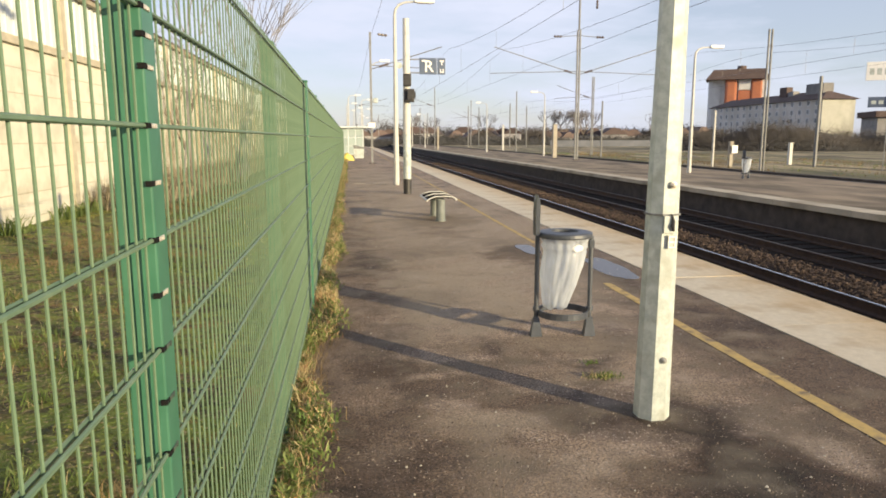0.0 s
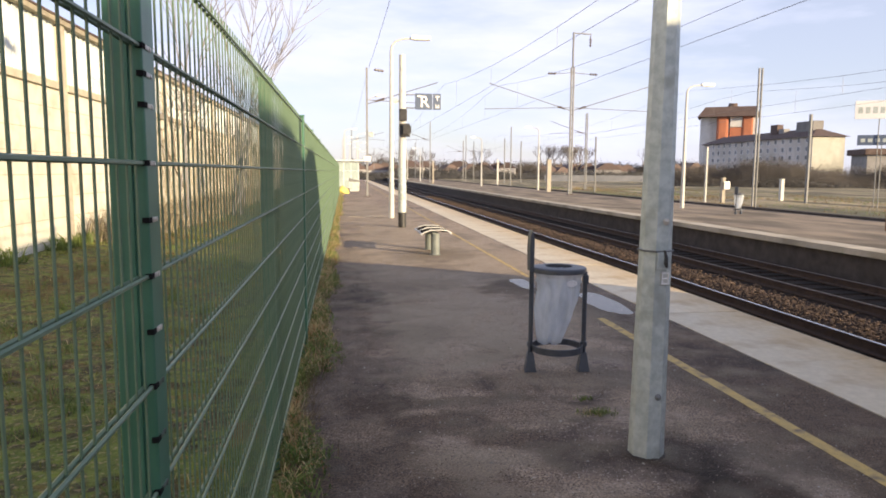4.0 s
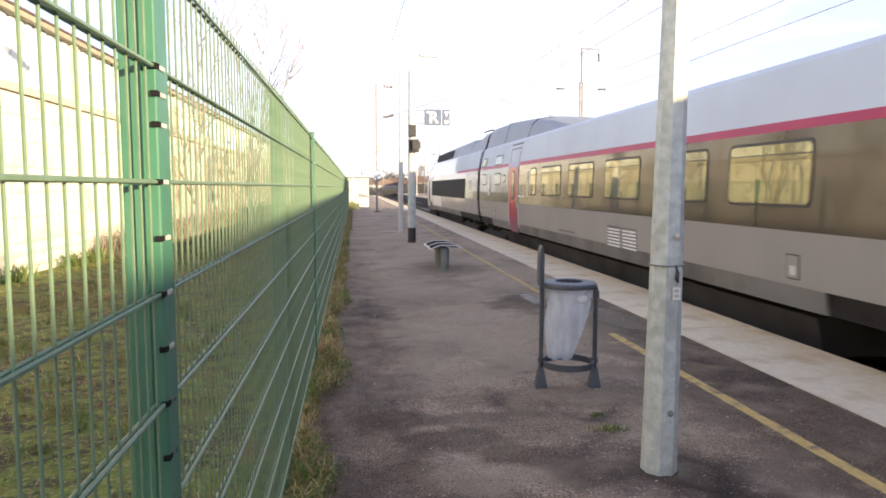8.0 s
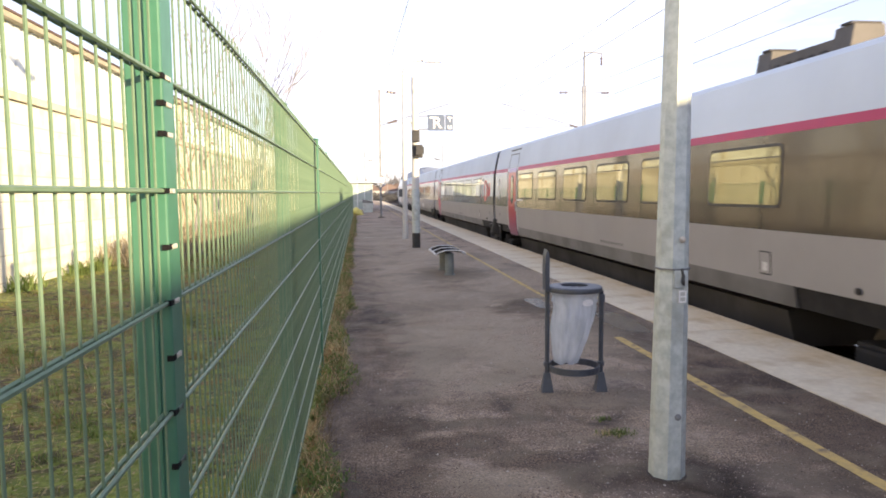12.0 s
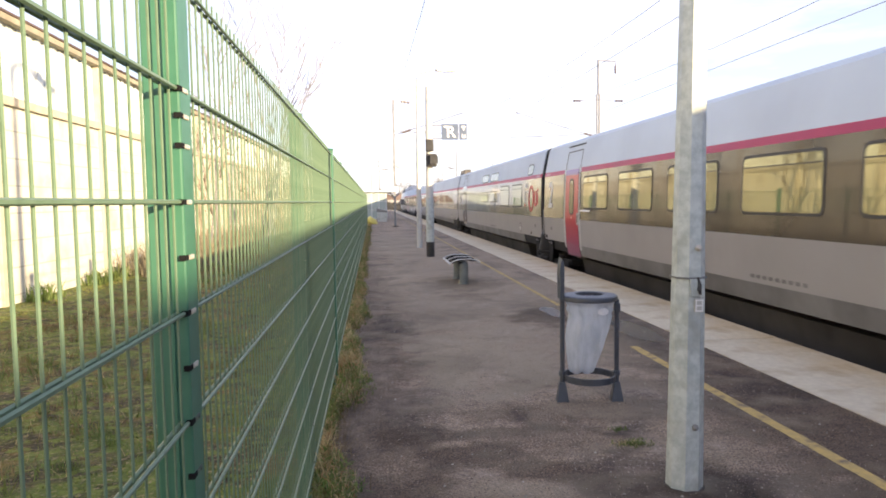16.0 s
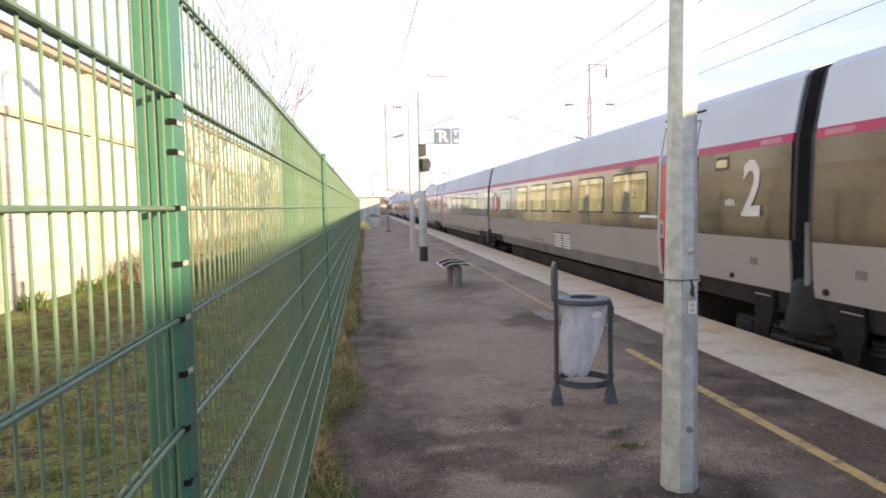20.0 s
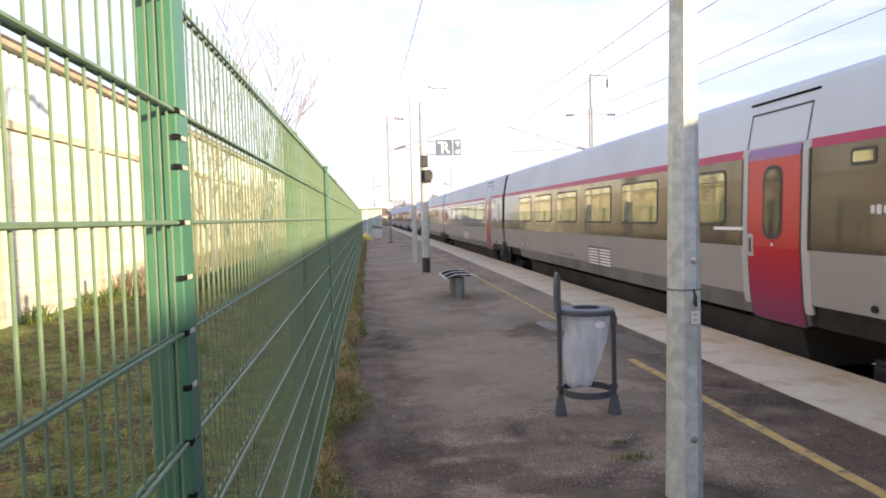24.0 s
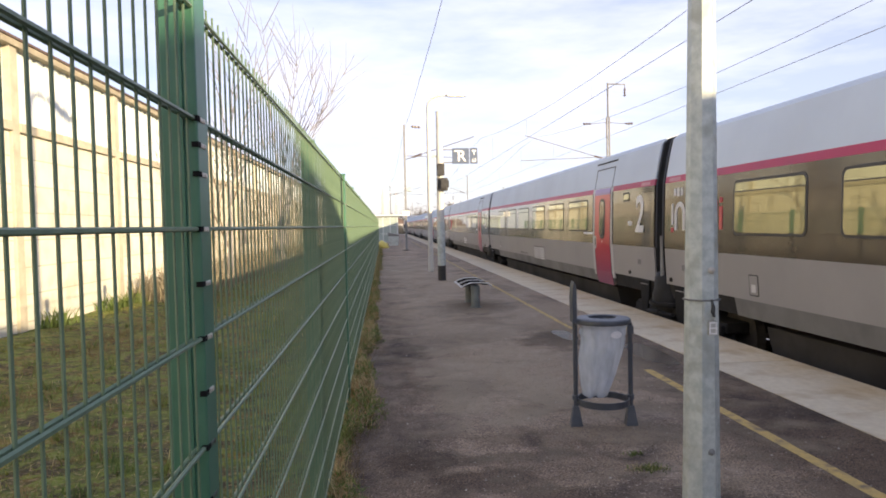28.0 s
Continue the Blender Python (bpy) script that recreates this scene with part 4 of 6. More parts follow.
# ---- shed wall behind the fence ----
WX = -5.5
shed = thing("shed", "long whitewashed shed wall with timber posts and pale cladding under the eaves", "shed", kind="structure")
for i in range(-5, 15):
    y0 = 6.9 + 3.95 * i
    part("panel", box(WX - 0.2, y0 + 0.1, -0.1, WX, y0 + 3.85, 3.1, bevel=0.01), M["plaster"], shed, "whitewashed block panel")
    part("post", box(WX - 0.22, y0 - 0.11, -0.1, WX + 0.05, y0 + 0.11, 4.4, bevel=0.01), M["timber"], shed, "weathered post")
    part("rail", box(WX - 0.2, y0 + 0.11, 3.1, WX + 0.07, y0 + 3.84, 3.24, bevel=0.008), M["timber"], shed, "timber rail")
    cl = bmesh.new()
    for k in range(25):
        yy = y0 + 0.12 + 0.149 * k
        prism([(WX - 0.12, 3.24), (WX - 0.06 + 0.03 * (k % 2), 3.24), (WX - 0.06 + 0.03 * (k % 2), 4.36), (WX - 0.12, 4.36)], yy, yy + 0.149, cl)
    part("cladding", cl, M["cladding"], shed, "pale corrugated sheets")
part("eave", box(WX - 0.2, -13.0, 4.36, WX + 0.1, 66.1, 4.46, bevel=0.01), M["roof_dark"], shed, "dark timber eave board")
rf = bmesh.new()
prism([(WX + 0.12, 4.5), (WX - 6, 4.9), (WX - 6, 4.8), (WX + 0.12, 4.46)], -13.2, 66.3, rf)
part("roof", rf, M["tile_roof"], shed)
part("end_wall", box(WX - 9, 65.9, -0.1, WX - 0.2, 66.1, 4.4), M["plaster"], shed)

# ---- the train ----
ZONES = [(0.88, 1.37), (1.12, 1.418), (1.7, 1.45), (2.0, 1.446), (2.765, 1.424), (2.868, 1.406), (3.2, 1.345), (3.48, 1.28), (3.553, 1.2), (3.62, 0.98), (3.71, 0.0)]


def ring(w, zt, zb=0.78):
    """Half section of the body, foot to crown, for a width factor and a crown height."""
    if zt >= 3.3:
        return [(x * w, z if z <= 2.868 else 2.868 + (z - 2.868) * (zt - 2.868) / 0.842) for z, x in ZONES]
    k = (zt - zb) / 2.99
    return [(x * w, zb + (z - 0.78) * k) for z, x in ZONES]


def shell(sections, i0, i1, bm=None, sides=(-1, 1)):
    """Skin between two heights of the section, lofted along y, with a small thickness."""
    b = bm if bm is not None else bmesh.new()
    for s in sides:
        cols = []
        for y, rg in sections:
            cols.append([b.verts.new((x * s, y, z)) for x, z in rg[i0:i1 + 1]] + [b.verts.new((max(x - 0.03, 0) * s, y, z - (0.03 if z > 2.9 else 0))) for x, z in rg[i0:i1 + 1][::-1]])
        n = len(cols[0])
        for c0, c1 in zip(cols, cols[1:]):
            for k in range(n):
                b.faces.new((c0[k], c0[(k + 1) % n], c1[(k + 1) % n], c1[k]))
        b.faces.new(cols[0])
        b.faces.new(cols[-1][::-1])
    return b


def side_x(z):
    return float(np.interp(z, [q[0] for q in ZONES], [q[1] for q in ZONES]))


def plaque(yc, zc, w, h, r, t, out=0.0, s=-1):
    """A rounded plate on the side wall: y centre, z centre, size, corner, thickness."""
    lev = {}
    for k in range(5):
        a = radians(22.5 * k)
        lev[h / 2 - r + r * math.sin(a)] = w / 2 - r + r * math.cos(a)
        lev[-h / 2 + r - r * math.sin(a)] = w / 2 - r + r * math.cos(a)
    for z, _ in ZONES:
        if abs(z - zc) < h / 2 - r:
            lev[z - zc] = w / 2
    zs = sorted(lev)
    b = bmesh.new()
    grid = [[[b.verts.new((s * (side_x(zc + pz) + o), yc + q * lev[pz], zc + pz)) for q in (-1, 1)] for pz in zs] for o in (out - 0.02, out + t)]
    for k in range(len(zs) - 1):
        for g in grid:
            b.faces.new((g[k][0], g[k][1], g[k + 1][1], g[k + 1][0]))
        for e in (0, 1):
            b.faces.new((grid[0][k][e], grid[0][k + 1][e], grid[1][k + 1][e], grid[1][k][e]))
    for k in (0, -1):
        b.faces.new((grid[0][k][0], grid[0][k][1], grid[1][k][1], grid[1][k][0]))
    return b


def window(parent, yc, w=1.66, zc=2.305, h=0.72, s=-1, r=0.09):
    sl = part("window", plaque(yc, zc, w, h, r, 0.005, s=s), M["t_seal"], parent, "dark rubber window frame")
    part("pane", plaque(yc, zc, w - 0.07, h - 0.07, r - 0.02, 0.008, s=s), M["t_glass"], sl, "tinted reflecting glass")
    if w > 1.2 and h > 0.6:
        # Thin dark line standing for a reflection near the top of the glass.
        part("reflection_line", plaque(yc, zc + h / 2 - 0.15, w - 0.07, 0.014, 0.006, 0.0105, s=s), M["t_seal"], sl)
    return sl


def wall_text(parent, word, yc, zc, size, material, name="lettering", offset=0.0, wide=1.0):
    """Upright letters on the near side, read from the platform."""
    ob = new(name, text_mesh(word, size, 0.002, offset))
    ob.data.materials.append(material)
    ob.parent = parent
    ob.matrix_basis = Matrix.Translation((-(side_x(zc) + 0.009), yc, zc)) @ Matrix(((0, 0, -1, 0), (-1, 0, 0, 0), (0, 1, 0, 0), (0, 0, 0, 1))) @ pose(0, 0, 0, -3, 0, 0) @ Matrix.Diagonal((wide, 1, 1, 1))
    return ob


def plain_marks(parent, yc, zc, size, out=0.007):
    """Three plain white blocks in a row, standing for a maker's mark."""
    for k in (-1, 0, 1):
        part("mark", plaque(yc - 0.62 * size * k, zc, (0.36, 0.46, 0.36)[k + 1] * size, (0.6, 0.68, 0.6)[k + 1] * size, 0.12 * size, out), M["t_letter"], parent)


def door(parent, yc, s=-1, red=True, grip=1):
    """Plug door: red leaf with a purple foot and head and a tall rounded window, between pale jambs."""
    fr = part("door", plaque(yc, 1.94, 1.32, 1.86, 0.03, 0.004, s=s), M["t_frame"] if red else M["t_band"], parent, "pale door surround")
    if not red:
        part("leaf", plaque(yc, 2.22, 0.86, 1.05, 0.06, 0.008, s=s), M["t_band"], fr, "dark leaf")
    else:
        part("gap", plaque(yc, 1.845, 1.05, 2.0, 0.04, 0.0065, s=s), M["t_seal"], fr, "dark seal round the leaf")
        part("leaf", plaque(yc, 1.84, 1.0, 1.96, 0.04, 0.009, s=s), M["t_paint"], fr, "door leaf shading from purple to bright red")
        part("leaf_head", plaque(yc, 2.785, 1.0, 0.13, 0.02, 0.0105, s=s), M["t_purple"], fr, "purple band")
        for e in (-1, 1):
            part("band_end", plaque(yc + e * 0.645, 2.235, 0.03, 1.08, 0.012, 0.008, s=s), M["t_seal"], fr, "dark edge of the window band")
    gl = part("door_window", plaque(yc, 2.22, 0.38, 0.84, 0.14, 0.013, s=s), M["t_seal"], fr, "tall rounded window frame")
    part("pane", plaque(yc, 2.22, 0.3, 0.75, 0.12, 0.016, s=s), M["t_dark_glass"] if red else M["t_glass"], gl, "dark tinted glass")
    hb = part("handle_box", plaque(yc + 0.45 * grip, 1.72, 0.12, 0.27, 0.02, 0.012, s=s), M["t_frame"], fr, "pale handle recess")
    part("handle", plaque(yc + 0.45 * grip, 1.72, 0.05, 0.17, 0.015, 0.015, s=s), M["t_seal"], hb)
    part("lock", plaque(yc, 1.74, 0.035, 0.035, 0.01, 0.012, s=s), M["sign_white"], fr, "small pale lock")
    for k in (-0.57, 0.57):
        part("gutter", plaque(yc + k, 3.06, 0.018, 0.4, 0.005, 0.006, s=s), M["t_seal"], fr, "thin dark gutter line")
    part("gutter", plaque(yc, 3.27, 1.16, 0.022, 0.005, 0.008, s=s), M["t_seal"], fr, "thin dark gutter line")
    part("rain_strip", plaque(yc, 3.4, 1.3, 0.028, 0.006, 0.012, s=s), M["t_rubber"], fr, "dark rain strip")
    return fr


def bogie(parent, yc):
    """Shared bogie under a joint: frame, wheels, discs, springs."""
    bg = part("bogie", box(-1.16, yc - 1.75, 0.5, 1.16, yc + 1.75, 0.66, bevel=0.03), M["t_under"], parent, "black bogie frame")
    for yy in (-1.5, 1.5):
        for s in (-1, 1):
            wl = part("wheel", tube([(s * 0.69, yc + yy, 0.46), (s * 0.82, yc + yy, 0.46)], 0.46, 24), M["t_steel"], bg, "steel wheel")
            part("axle_box", box(s * 0.98, yc + yy - 0.2, 0.3, s * 1.22, yc + yy + 0.2, 0.62, bevel=0.04), M["t_under"], bg)
            part("spring", lathe([(0.12, 0.6), (0.15, 0.63), (0.12, 0.66), (0.15, 0.69), (0.12, 0.72), (0.15, 0.75), (0.12, 0.78)], 12, (s * 1.08, yc + yy * 0.55)), M["t_steel"], bg)
        part("axle", tube([(-0.8, yc + yy, 0.46), (0.8, yc + yy, 0.46)], 0.08, 10), M["t_steel"], bg)
    for s in (-1, 1):
        part("side_beam", box(s * 1.05, yc - 1.7, 0.42, s * 1.2, yc + 1.7, 0.6, bevel=0.03), M["t_under"], bg)
    return bg


def arch(s, yc):
    """Hump-shaped casing of the air spring under the joint."""
    b = bmesh.new()
    out = [(-0.5, 0.62), (-0.56, 0.85), (-0.54, 1.1), (-0.48, 1.24), (-0.36, 1.3), (0.36, 1.3), (0.46, 1.24), (0.5, 1.1), (0.5, 0.85), (0.46, 0.62)]
    for x in (1.1, 1.3):
        b.faces.new([b.verts.new((s * x, yc + y, z)) for y, z in out])
    b.verts.ensure_lookup_table()
    n = len(out)
    for k in range(n):
        b.faces.new([b.verts[i] for i in (k, (k + 1) % n, n + (k + 1) % n, n + k)])
    return b


def gangway(parent, yc, casing=True):
    """Concertina joint with its ring carrier and dampers."""
    sec = [(yc - 0.19, ring(0.982, 3.695)), (yc + 0.19, ring(0.982, 3.695))]
    b = shell(sec, 0, 10)
    gw = part("gangway", b, M["t_rubber"], parent, "black rubber gangway")
    for k in range(2):
        yy = yc - 0.14 + 0.28 * k
        part("fold", shell([(yy - 0.03, ring(0.987, 3.7)), (yy + 0.03, ring(0.987, 3.7))], 2, 10), M["t_rim"], gw, "dark blue-grey gangway rim")
    for s in ((-1, 1) if casing else ()):
        part("carrier", arch(s, yc), M["t_under"], gw, "black ring carrier")
        part("air_spring", lathe([(0.0, 1.33), (0.2, 1.33), (0.28, 1.29), (0.33, 1.2), (0.34, 1.02), (0.37, 0.92), (0.37, 0.72)], 28, (s * 1.16, yc)), M["t_bell"], gw, "dark grey bell-shaped air spring casing", smooth=True)
        part("flange", lathe([(0.36, 0.75), (0.43, 0.75), (0.43, 0.8), (0.36, 0.8)], 28, (s * 1.16, yc)), M["t_under"], gw, "dark steel flange")
        part("damper", tube([(s * 1.42, yc - 0.5, 0.62), (s * 1.42, yc + 0.06, 0.6), (s * 1.42, yc + 0.07, 0.6), (s * 1.42, yc + 0.52, 0.58)], [0.03, 0.03, 0.045, 0.045], 10), M["t_under"], gw, "dark steel damper")
        part("upper_damper", tube([(s * 1.41, yc - 0.1, 1.22), (s * 1.41, yc - 0.1, 1.9)], 0.045, 8), M["t_skirt"], gw, "grey upright damper")
        for e in (-1, 1):
            hang = [(0.52, 1.12), (0.92, 1.12), (0.92, 0.85), (0.84, 0.5), (0.68, 0.46), (0.56, 0.8)]
            pl = bmesh.new()
            lay = [[pl.verts.new((s * x, yc + e * y, z)) for y, z in hang] for x in (1.37, 1.405)]
            pl.faces.new(lay[0]), pl.faces.new(lay[1][::-1])
            for k in range(len(hang)):
                pl.faces.new((lay[0][k], lay[0][(k + 1) % len(hang)], lay[1][(k + 1) % len(hang)], lay[1][k]))
            br = part("bracket", pl, M["t_bracket"], gw, "grey damper bracket")
            part("bracket_edge", box(s * 1.405, yc + e * 0.6, 1.03, s * 1.42, yc + e * 0.9, 1.042), M["t_white"], br, "pale worn edge")
    return gw


def coach(label, length, doors, windows, grille=None, marks=10.4):
    """A coach from its front joint at y = 0 back to y = -length."""
    c = thing("train_coach", label, "train coach", group="coaches of the train")
    a, z = -0.195, -length + 0.195
    sec = [(z, ring(1, 3.71)), (z + 0.1, ring(1, 3.71)), (a - 0.1, ring(1, 3.71)), (a, ring(1, 3.71))]
    core = [(z + 0.05, ring(0.975, 3.675)), (a - 0.05, ring(0.975, 3.675))]
    b = bmesh.new()
    prism([(x, zz) for x, zz in core[0][1]] + [(-x, zz) for x, zz in core[0][1][::-1][1:]], z + 0.02, a - 0.02, b)
    part("inner_body", b, M["t_under"], c, "dark end walls and floor")
    b = prism([(-1.2, 0.78), (1.2, 0.78), (1.1, 0.35), (-1.1, 0.35)], z + 2.6, a - 2.6)
    part("underframe", b, M["t_box"], c, "dark grey underfloor boxes")
    for sd in (-1, 1):
        part("lower_skirt", shell([(z + 2.2, ring(1, 3.71)), (a - 2.2, ring(1, 3.71))], 0, 1, sides=(sd,)), M["t_skirt"], c, "dark grey skirt")
    for sd in (-1, 1):
        part("side_panel", shell(sec, 1, 2, sides=(sd,)), M["t_white"], c, "warm light grey lower side")
    for sd in (-1, 1):
        part("window_band", shell(sec, 2, 4, sides=(sd,)), M["t_band"], c, "glossy dark brown window band")
    for sd in (-1, 1):
        part("stripe", shell(sec, 4, 5, sides=(sd,)), M["t_red"], c, "crimson stripe")
    part("roof", shell(sec, 5, 10), M["t_roof"], c, "silver grey curved roof")
    # Pale reflection near each end of the stripe, painted as a patch.
    for yc in (-0.55, -length + 0.6):
        part("stripe_reflection", plaque(yc, 2.812, 0.42, 0.06, 0.01, 0.003), M["t_reflect"], c, "pale reflection painted on the stripe")
    for s in (-1, 1):
        for yc in doors:
            door(c, -yc, s, grip=-1 if yc < length / 2 else 1)
        for yc, w in windows:
            window(c, -yc, w, s=s)
    for e in ((-0.35, 0.35) if grille else ()):
        g = part("grille", plaque(-grille + e, 1.27, 0.62, 0.4, 0.01, 0.003), M["t_skirt"], c, "air grille")
        for k in range(6):
            part("slat", plaque(-grille + e, 1.12 + 0.058 * k, 0.58, 0.032, 0.008, 0.008), M["sign_white"], g)
    for q in doors:
        part("step_bar", plaque(-q - 0.98 if q < length / 2 else -q + 0.98, 1.91, 0.72, 0.04, 0.01, 0.008), M["sign_white"], c, "white bar beside the door")
    for k in range(9):
        part("marking", plaque(-marks - 0.13 * k, 1.2, 0.08, 0.045, 0.005, 0.004), M["t_skirt"], c)
    for yc in (0.9, length - 0.9):
        hb = part("hatch", plaque(-yc, 1.42, 0.15, 0.09, 0.01, 0.005), M["t_skirt"], c, "small square hatch")
        part("valve", tube([(-1.42, -yc + 0.5, 1.2), (-1.45, -yc + 0.5, 1.2)], 0.035, 8), M["t_under"], c)
        if any(abs(q - (yc - (2.0 if yc > 5 else -2.0))) < 1.0 for q in doors):
            continue
        pn = part("panel", plaque(-yc + (2.0 if yc > 5 else -2.0), 1.32, 0.22, 0.27, 0.02, 0.004), M["t_seal"], c, "dark rim of a control panel")
        part("panel_face", plaque(-yc + (2.0 if yc > 5 else -2.0), 1.32, 0.19, 0.24, 0.015, 0.007), M["t_white"], pn)
        part("plate", plaque(-yc + (2.0 if yc > 5 else -2.0), 1.28, 0.1, 0.1, 0.01, 0.01), M["t_letter"], pn, "small white plate")
    gangway(c, -length)
    bogie(c, -length)
    return c


def tail_marks(c, yc):
    """Small upper window and a white notice beside the class numeral."""
    window(c, yc + 0.72, 0.34, 2.62, 0.17, r=0.035)
    plain_marks(c, yc + 0.5, 2.12, 0.13)


def numeral_one(c, yc, size=0.92):
    """White class numeral: a stem with a slanting flag."""
    zc = 2.25
    b = bmesh.new()
    out = [(-0.055, -0.36), (0.055, -0.36), (0.055, 0.17), (0.19, 0.1), (0.19, 0.2), (0.07, 0.34), (-0.055, 0.34)]
    lay = [[b.verts.new((-(side_x(zc + z * size) + e), yc + y * size, zc + z * size)) for y, z in out] for e in (0.0, 0.009)]
    n = len(out)
    for k in range(n):
        b.faces.new((lay[0][k], lay[0][(k + 1) % n], lay[1][(k + 1) % n], lay[1][k]))
    for g in lay:
        b.faces.new((g[0], g[1], g[2], g[6]))
        b.faces.new((g[2], g[3], g[4], g[5], g[6]))
    part("numeral", b, M["t_letter"], c, "white class numeral")


def ribbon(c, path, w, material, label=""):
    """A flat painted stroke of even width on the near side, along points of y and z."""
    b = bmesh.new()
    sides = []
    for i, (y, z) in enumerate(path):
        (ya, za), (yb, zb) = path[max(i - 1, 0)], path[min(i + 1, len(path) - 1)]
        ny, nz = Vector((za - zb, yb - ya)).normalized()
        sides.append([b.verts.new((-(side_x(z + q * nz) + e), y + q * ny, z + q * nz)) for q, e in ((-w / 2, -0.01), (-w / 2, 0.009), (w / 2, 0.009), (w / 2, -0.01))])
    for s0, s1 in zip(sides, sides[1:]):
        for k in range(4):
            b.faces.new((s0[k], s0[(k + 1) % 4], s1[(k + 1) % 4], s1[k]))
    b.faces.new(sides[0]), b.faces.new(sides[-1][::-1])
    return part("mark", b, M[material], c, label)


def logo(c, yc):
    """White and coral mark round a ring at yc: bars, an arch, the ring, a cup, under three small white blocks."""
    plain_marks(c, yc + 0.6, 2.6, 0.2)
    turn = [radians(18 * k) for k in range(11)]
    ribbon(c, [(yc + 0.81, 2.09), (yc + 0.81, 2.42)], 0.065, "t_letter")
    ribbon(c, [(yc + 0.68, 2.0)] + [(yc + 0.535 + 0.145 * math.cos(a), 2.26 + 0.15 * math.sin(a)) for a in turn] + [(yc + 0.39, 2.0)], 0.075, "t_letter", "white arch of the painted mark")
    ribbon(c, [(yc + 0.81, 1.97), (yc + 0.81, 2.04)], 0.075, "t_logo")
    ribbon(c, [(yc + 0.265 * math.cos(2 * math.pi * k / 36), 2.2 + 0.335 * math.sin(2 * math.pi * k / 36)) for k in range(37)], 0.085, "t_logo", "coral ring of the painted mark")
    ribbon(c, [(yc - 0.4, 2.42)] + [(yc - 0.52 + 0.12 * math.cos(a), 2.13 - 0.12 * math.sin(a)) for a in turn] + [(yc - 0.64, 2.42)], 0.08, "t_logo", "coral cup of the painted mark")
    ribbon(c, [(yc - 0.78, 2.02), (yc - 0.78, 2.34)], 0.075, "t_logo")
    ribbon(c, [(yc - 0.78, 2.39), (yc - 0.78, 2.46)], 0.075, "t_logo")


L = 18.7
SIX = [(y, 1.6) for y in (4.4, 6.58, 8.76, 10.95, 13.08, 15.28)]
REV = [(y, 1.6) for y in (3.22, 5.38, 7.48, 9.66, 11.78, 13.88)]
TRAIN = []

# first coach with the high roof fairing
c1 = coach("silver and brown coach with high grey roof fairing and red door", 21.5, [5.6], [(7.83, 0.6)] + [(y, 1.6) for y in (9.45, 11.6, 13.8, 15.97, 18.07)], 13.85, 10.2)


def fairing(k, w=1.0):
    """Half section of the roof fairing: near upright flanks and a flat crown."""
    return [(1.2 * w, 3.46), (1.18 * w, 3.49 + 0.05 * k), (1.02 * w, 3.52 + 0.55 * k), (0.9 * w, 3.57 + 0.63 * k), (0.4 * w, 3.63 + 0.66 * k), (0.0, 3.65 + 0.66 * k)]


part("roof_fairing", shell([(-9.7, fairing(0.03, 0.8)), (-9.0, fairing(0.15, 0.92)), (-7.75, fairing(0.5, 0.98)), (-5.7, fairing(0.85)), (-3.5, fairing(1.04)), (-0.2, fairing(1.08))], 0, 5), M["t_fairing"], c1, "grey roof fairing")
for yy in (3.2, 6.2):
    part("fairing_joint", shell([(-yy - 0.015, [(x + 0.004, z + 0.004) for x, z in fairing(1.05 if yy < 5 else 0.78)]), (-yy + 0.015, [(x + 0.004, z + 0.004) for x, z in fairing(1.05 if yy < 5 else 0.78)])], 0, 4), M["t_rubber"], c1)
for yy, w, up in ((1.05, 0.8, 0.93), (3.33, 1.0, 3.32)):
    window(c1, -yy, w, 2.42, 0.38)
    window(c1, -up, w + 0.08, 3.02, 0.32, r=0.09)
window(c1, -4.35, 0.4, 2.42, 0.24, r=0.05)
bogie(c1, -2.0)
wall_text(c1, "2", -2.1, 2.2, 0.98, M["t_letter"], offset=0.02, wide=0.85)
numeral_one(c1, -7.3, 1.0)
TRAIN.append((c1, 0.0))

c2 = coach("first class silver and brown coach with red leading door", L, [2.76], SIX)
numeral_one(c2, -0.87)
logo(c2, -17.08)
TRAIN.append((c2, 21.5))
c3 = coach("first class silver and brown coach with a blank end panel", L, [2.76], SIX)
numeral_one(c3, -0.87)
rb = part("roof_box", box(-0.72, -16.0, 3.6, -0.35, -14.45, 3.83, bevel=0.02), M["t_roofbox"], c3, "grey-brown equipment box on the roof")
for y0, y1 in ((-16.15, -15.85), (-14.66, -14.36)):
    part("end_tower", prism([(-0.76, 3.56), (-0.3, 3.56), (-0.34, 3.93), (-0.7, 3.93)], y0, y1), M["t_roofbox"], rb, "grey end bracket")
    part("tower_cap", box(-0.72, y0 + 0.03, 3.93, -0.34, y0 + 0.2, 3.965, bevel=0.01), M["t_box"], rb)
for k in range(5):
    part("box_rib", box(-0.76, -15.75 + 0.22 * k, 3.6, -0.7, -15.66 + 0.22 * k, 3.72, bevel=0.01), M["t_box"], rb)
TRAIN.append((c3, 40.2))
c4 = coach("buffet coach with white lettering on its brown band", L, [], [(13.27, 1.55), (15.33, 1.5)])
door(c4, -2.8, -1, red=False)
wall_text(c4, "BAR", -1.27, 2.2, 0.62, M["t_letter"], wide=0.85)
for yy, w in ((8.9, 1.6), (11.0, 1.6), (17.07, 0.66)):
    window(c4, -yy, w, 3.04, 0.32, r=0.09)
    if yy < 15:
        window(c4, -yy, w, 2.3, 0.42, r=0.09)
logo(c4, -17.33)
TRAIN.append((c4, 58.9))
c5 = coach("second class silver and brown coach with red leading door", L, [2.76], SIX)
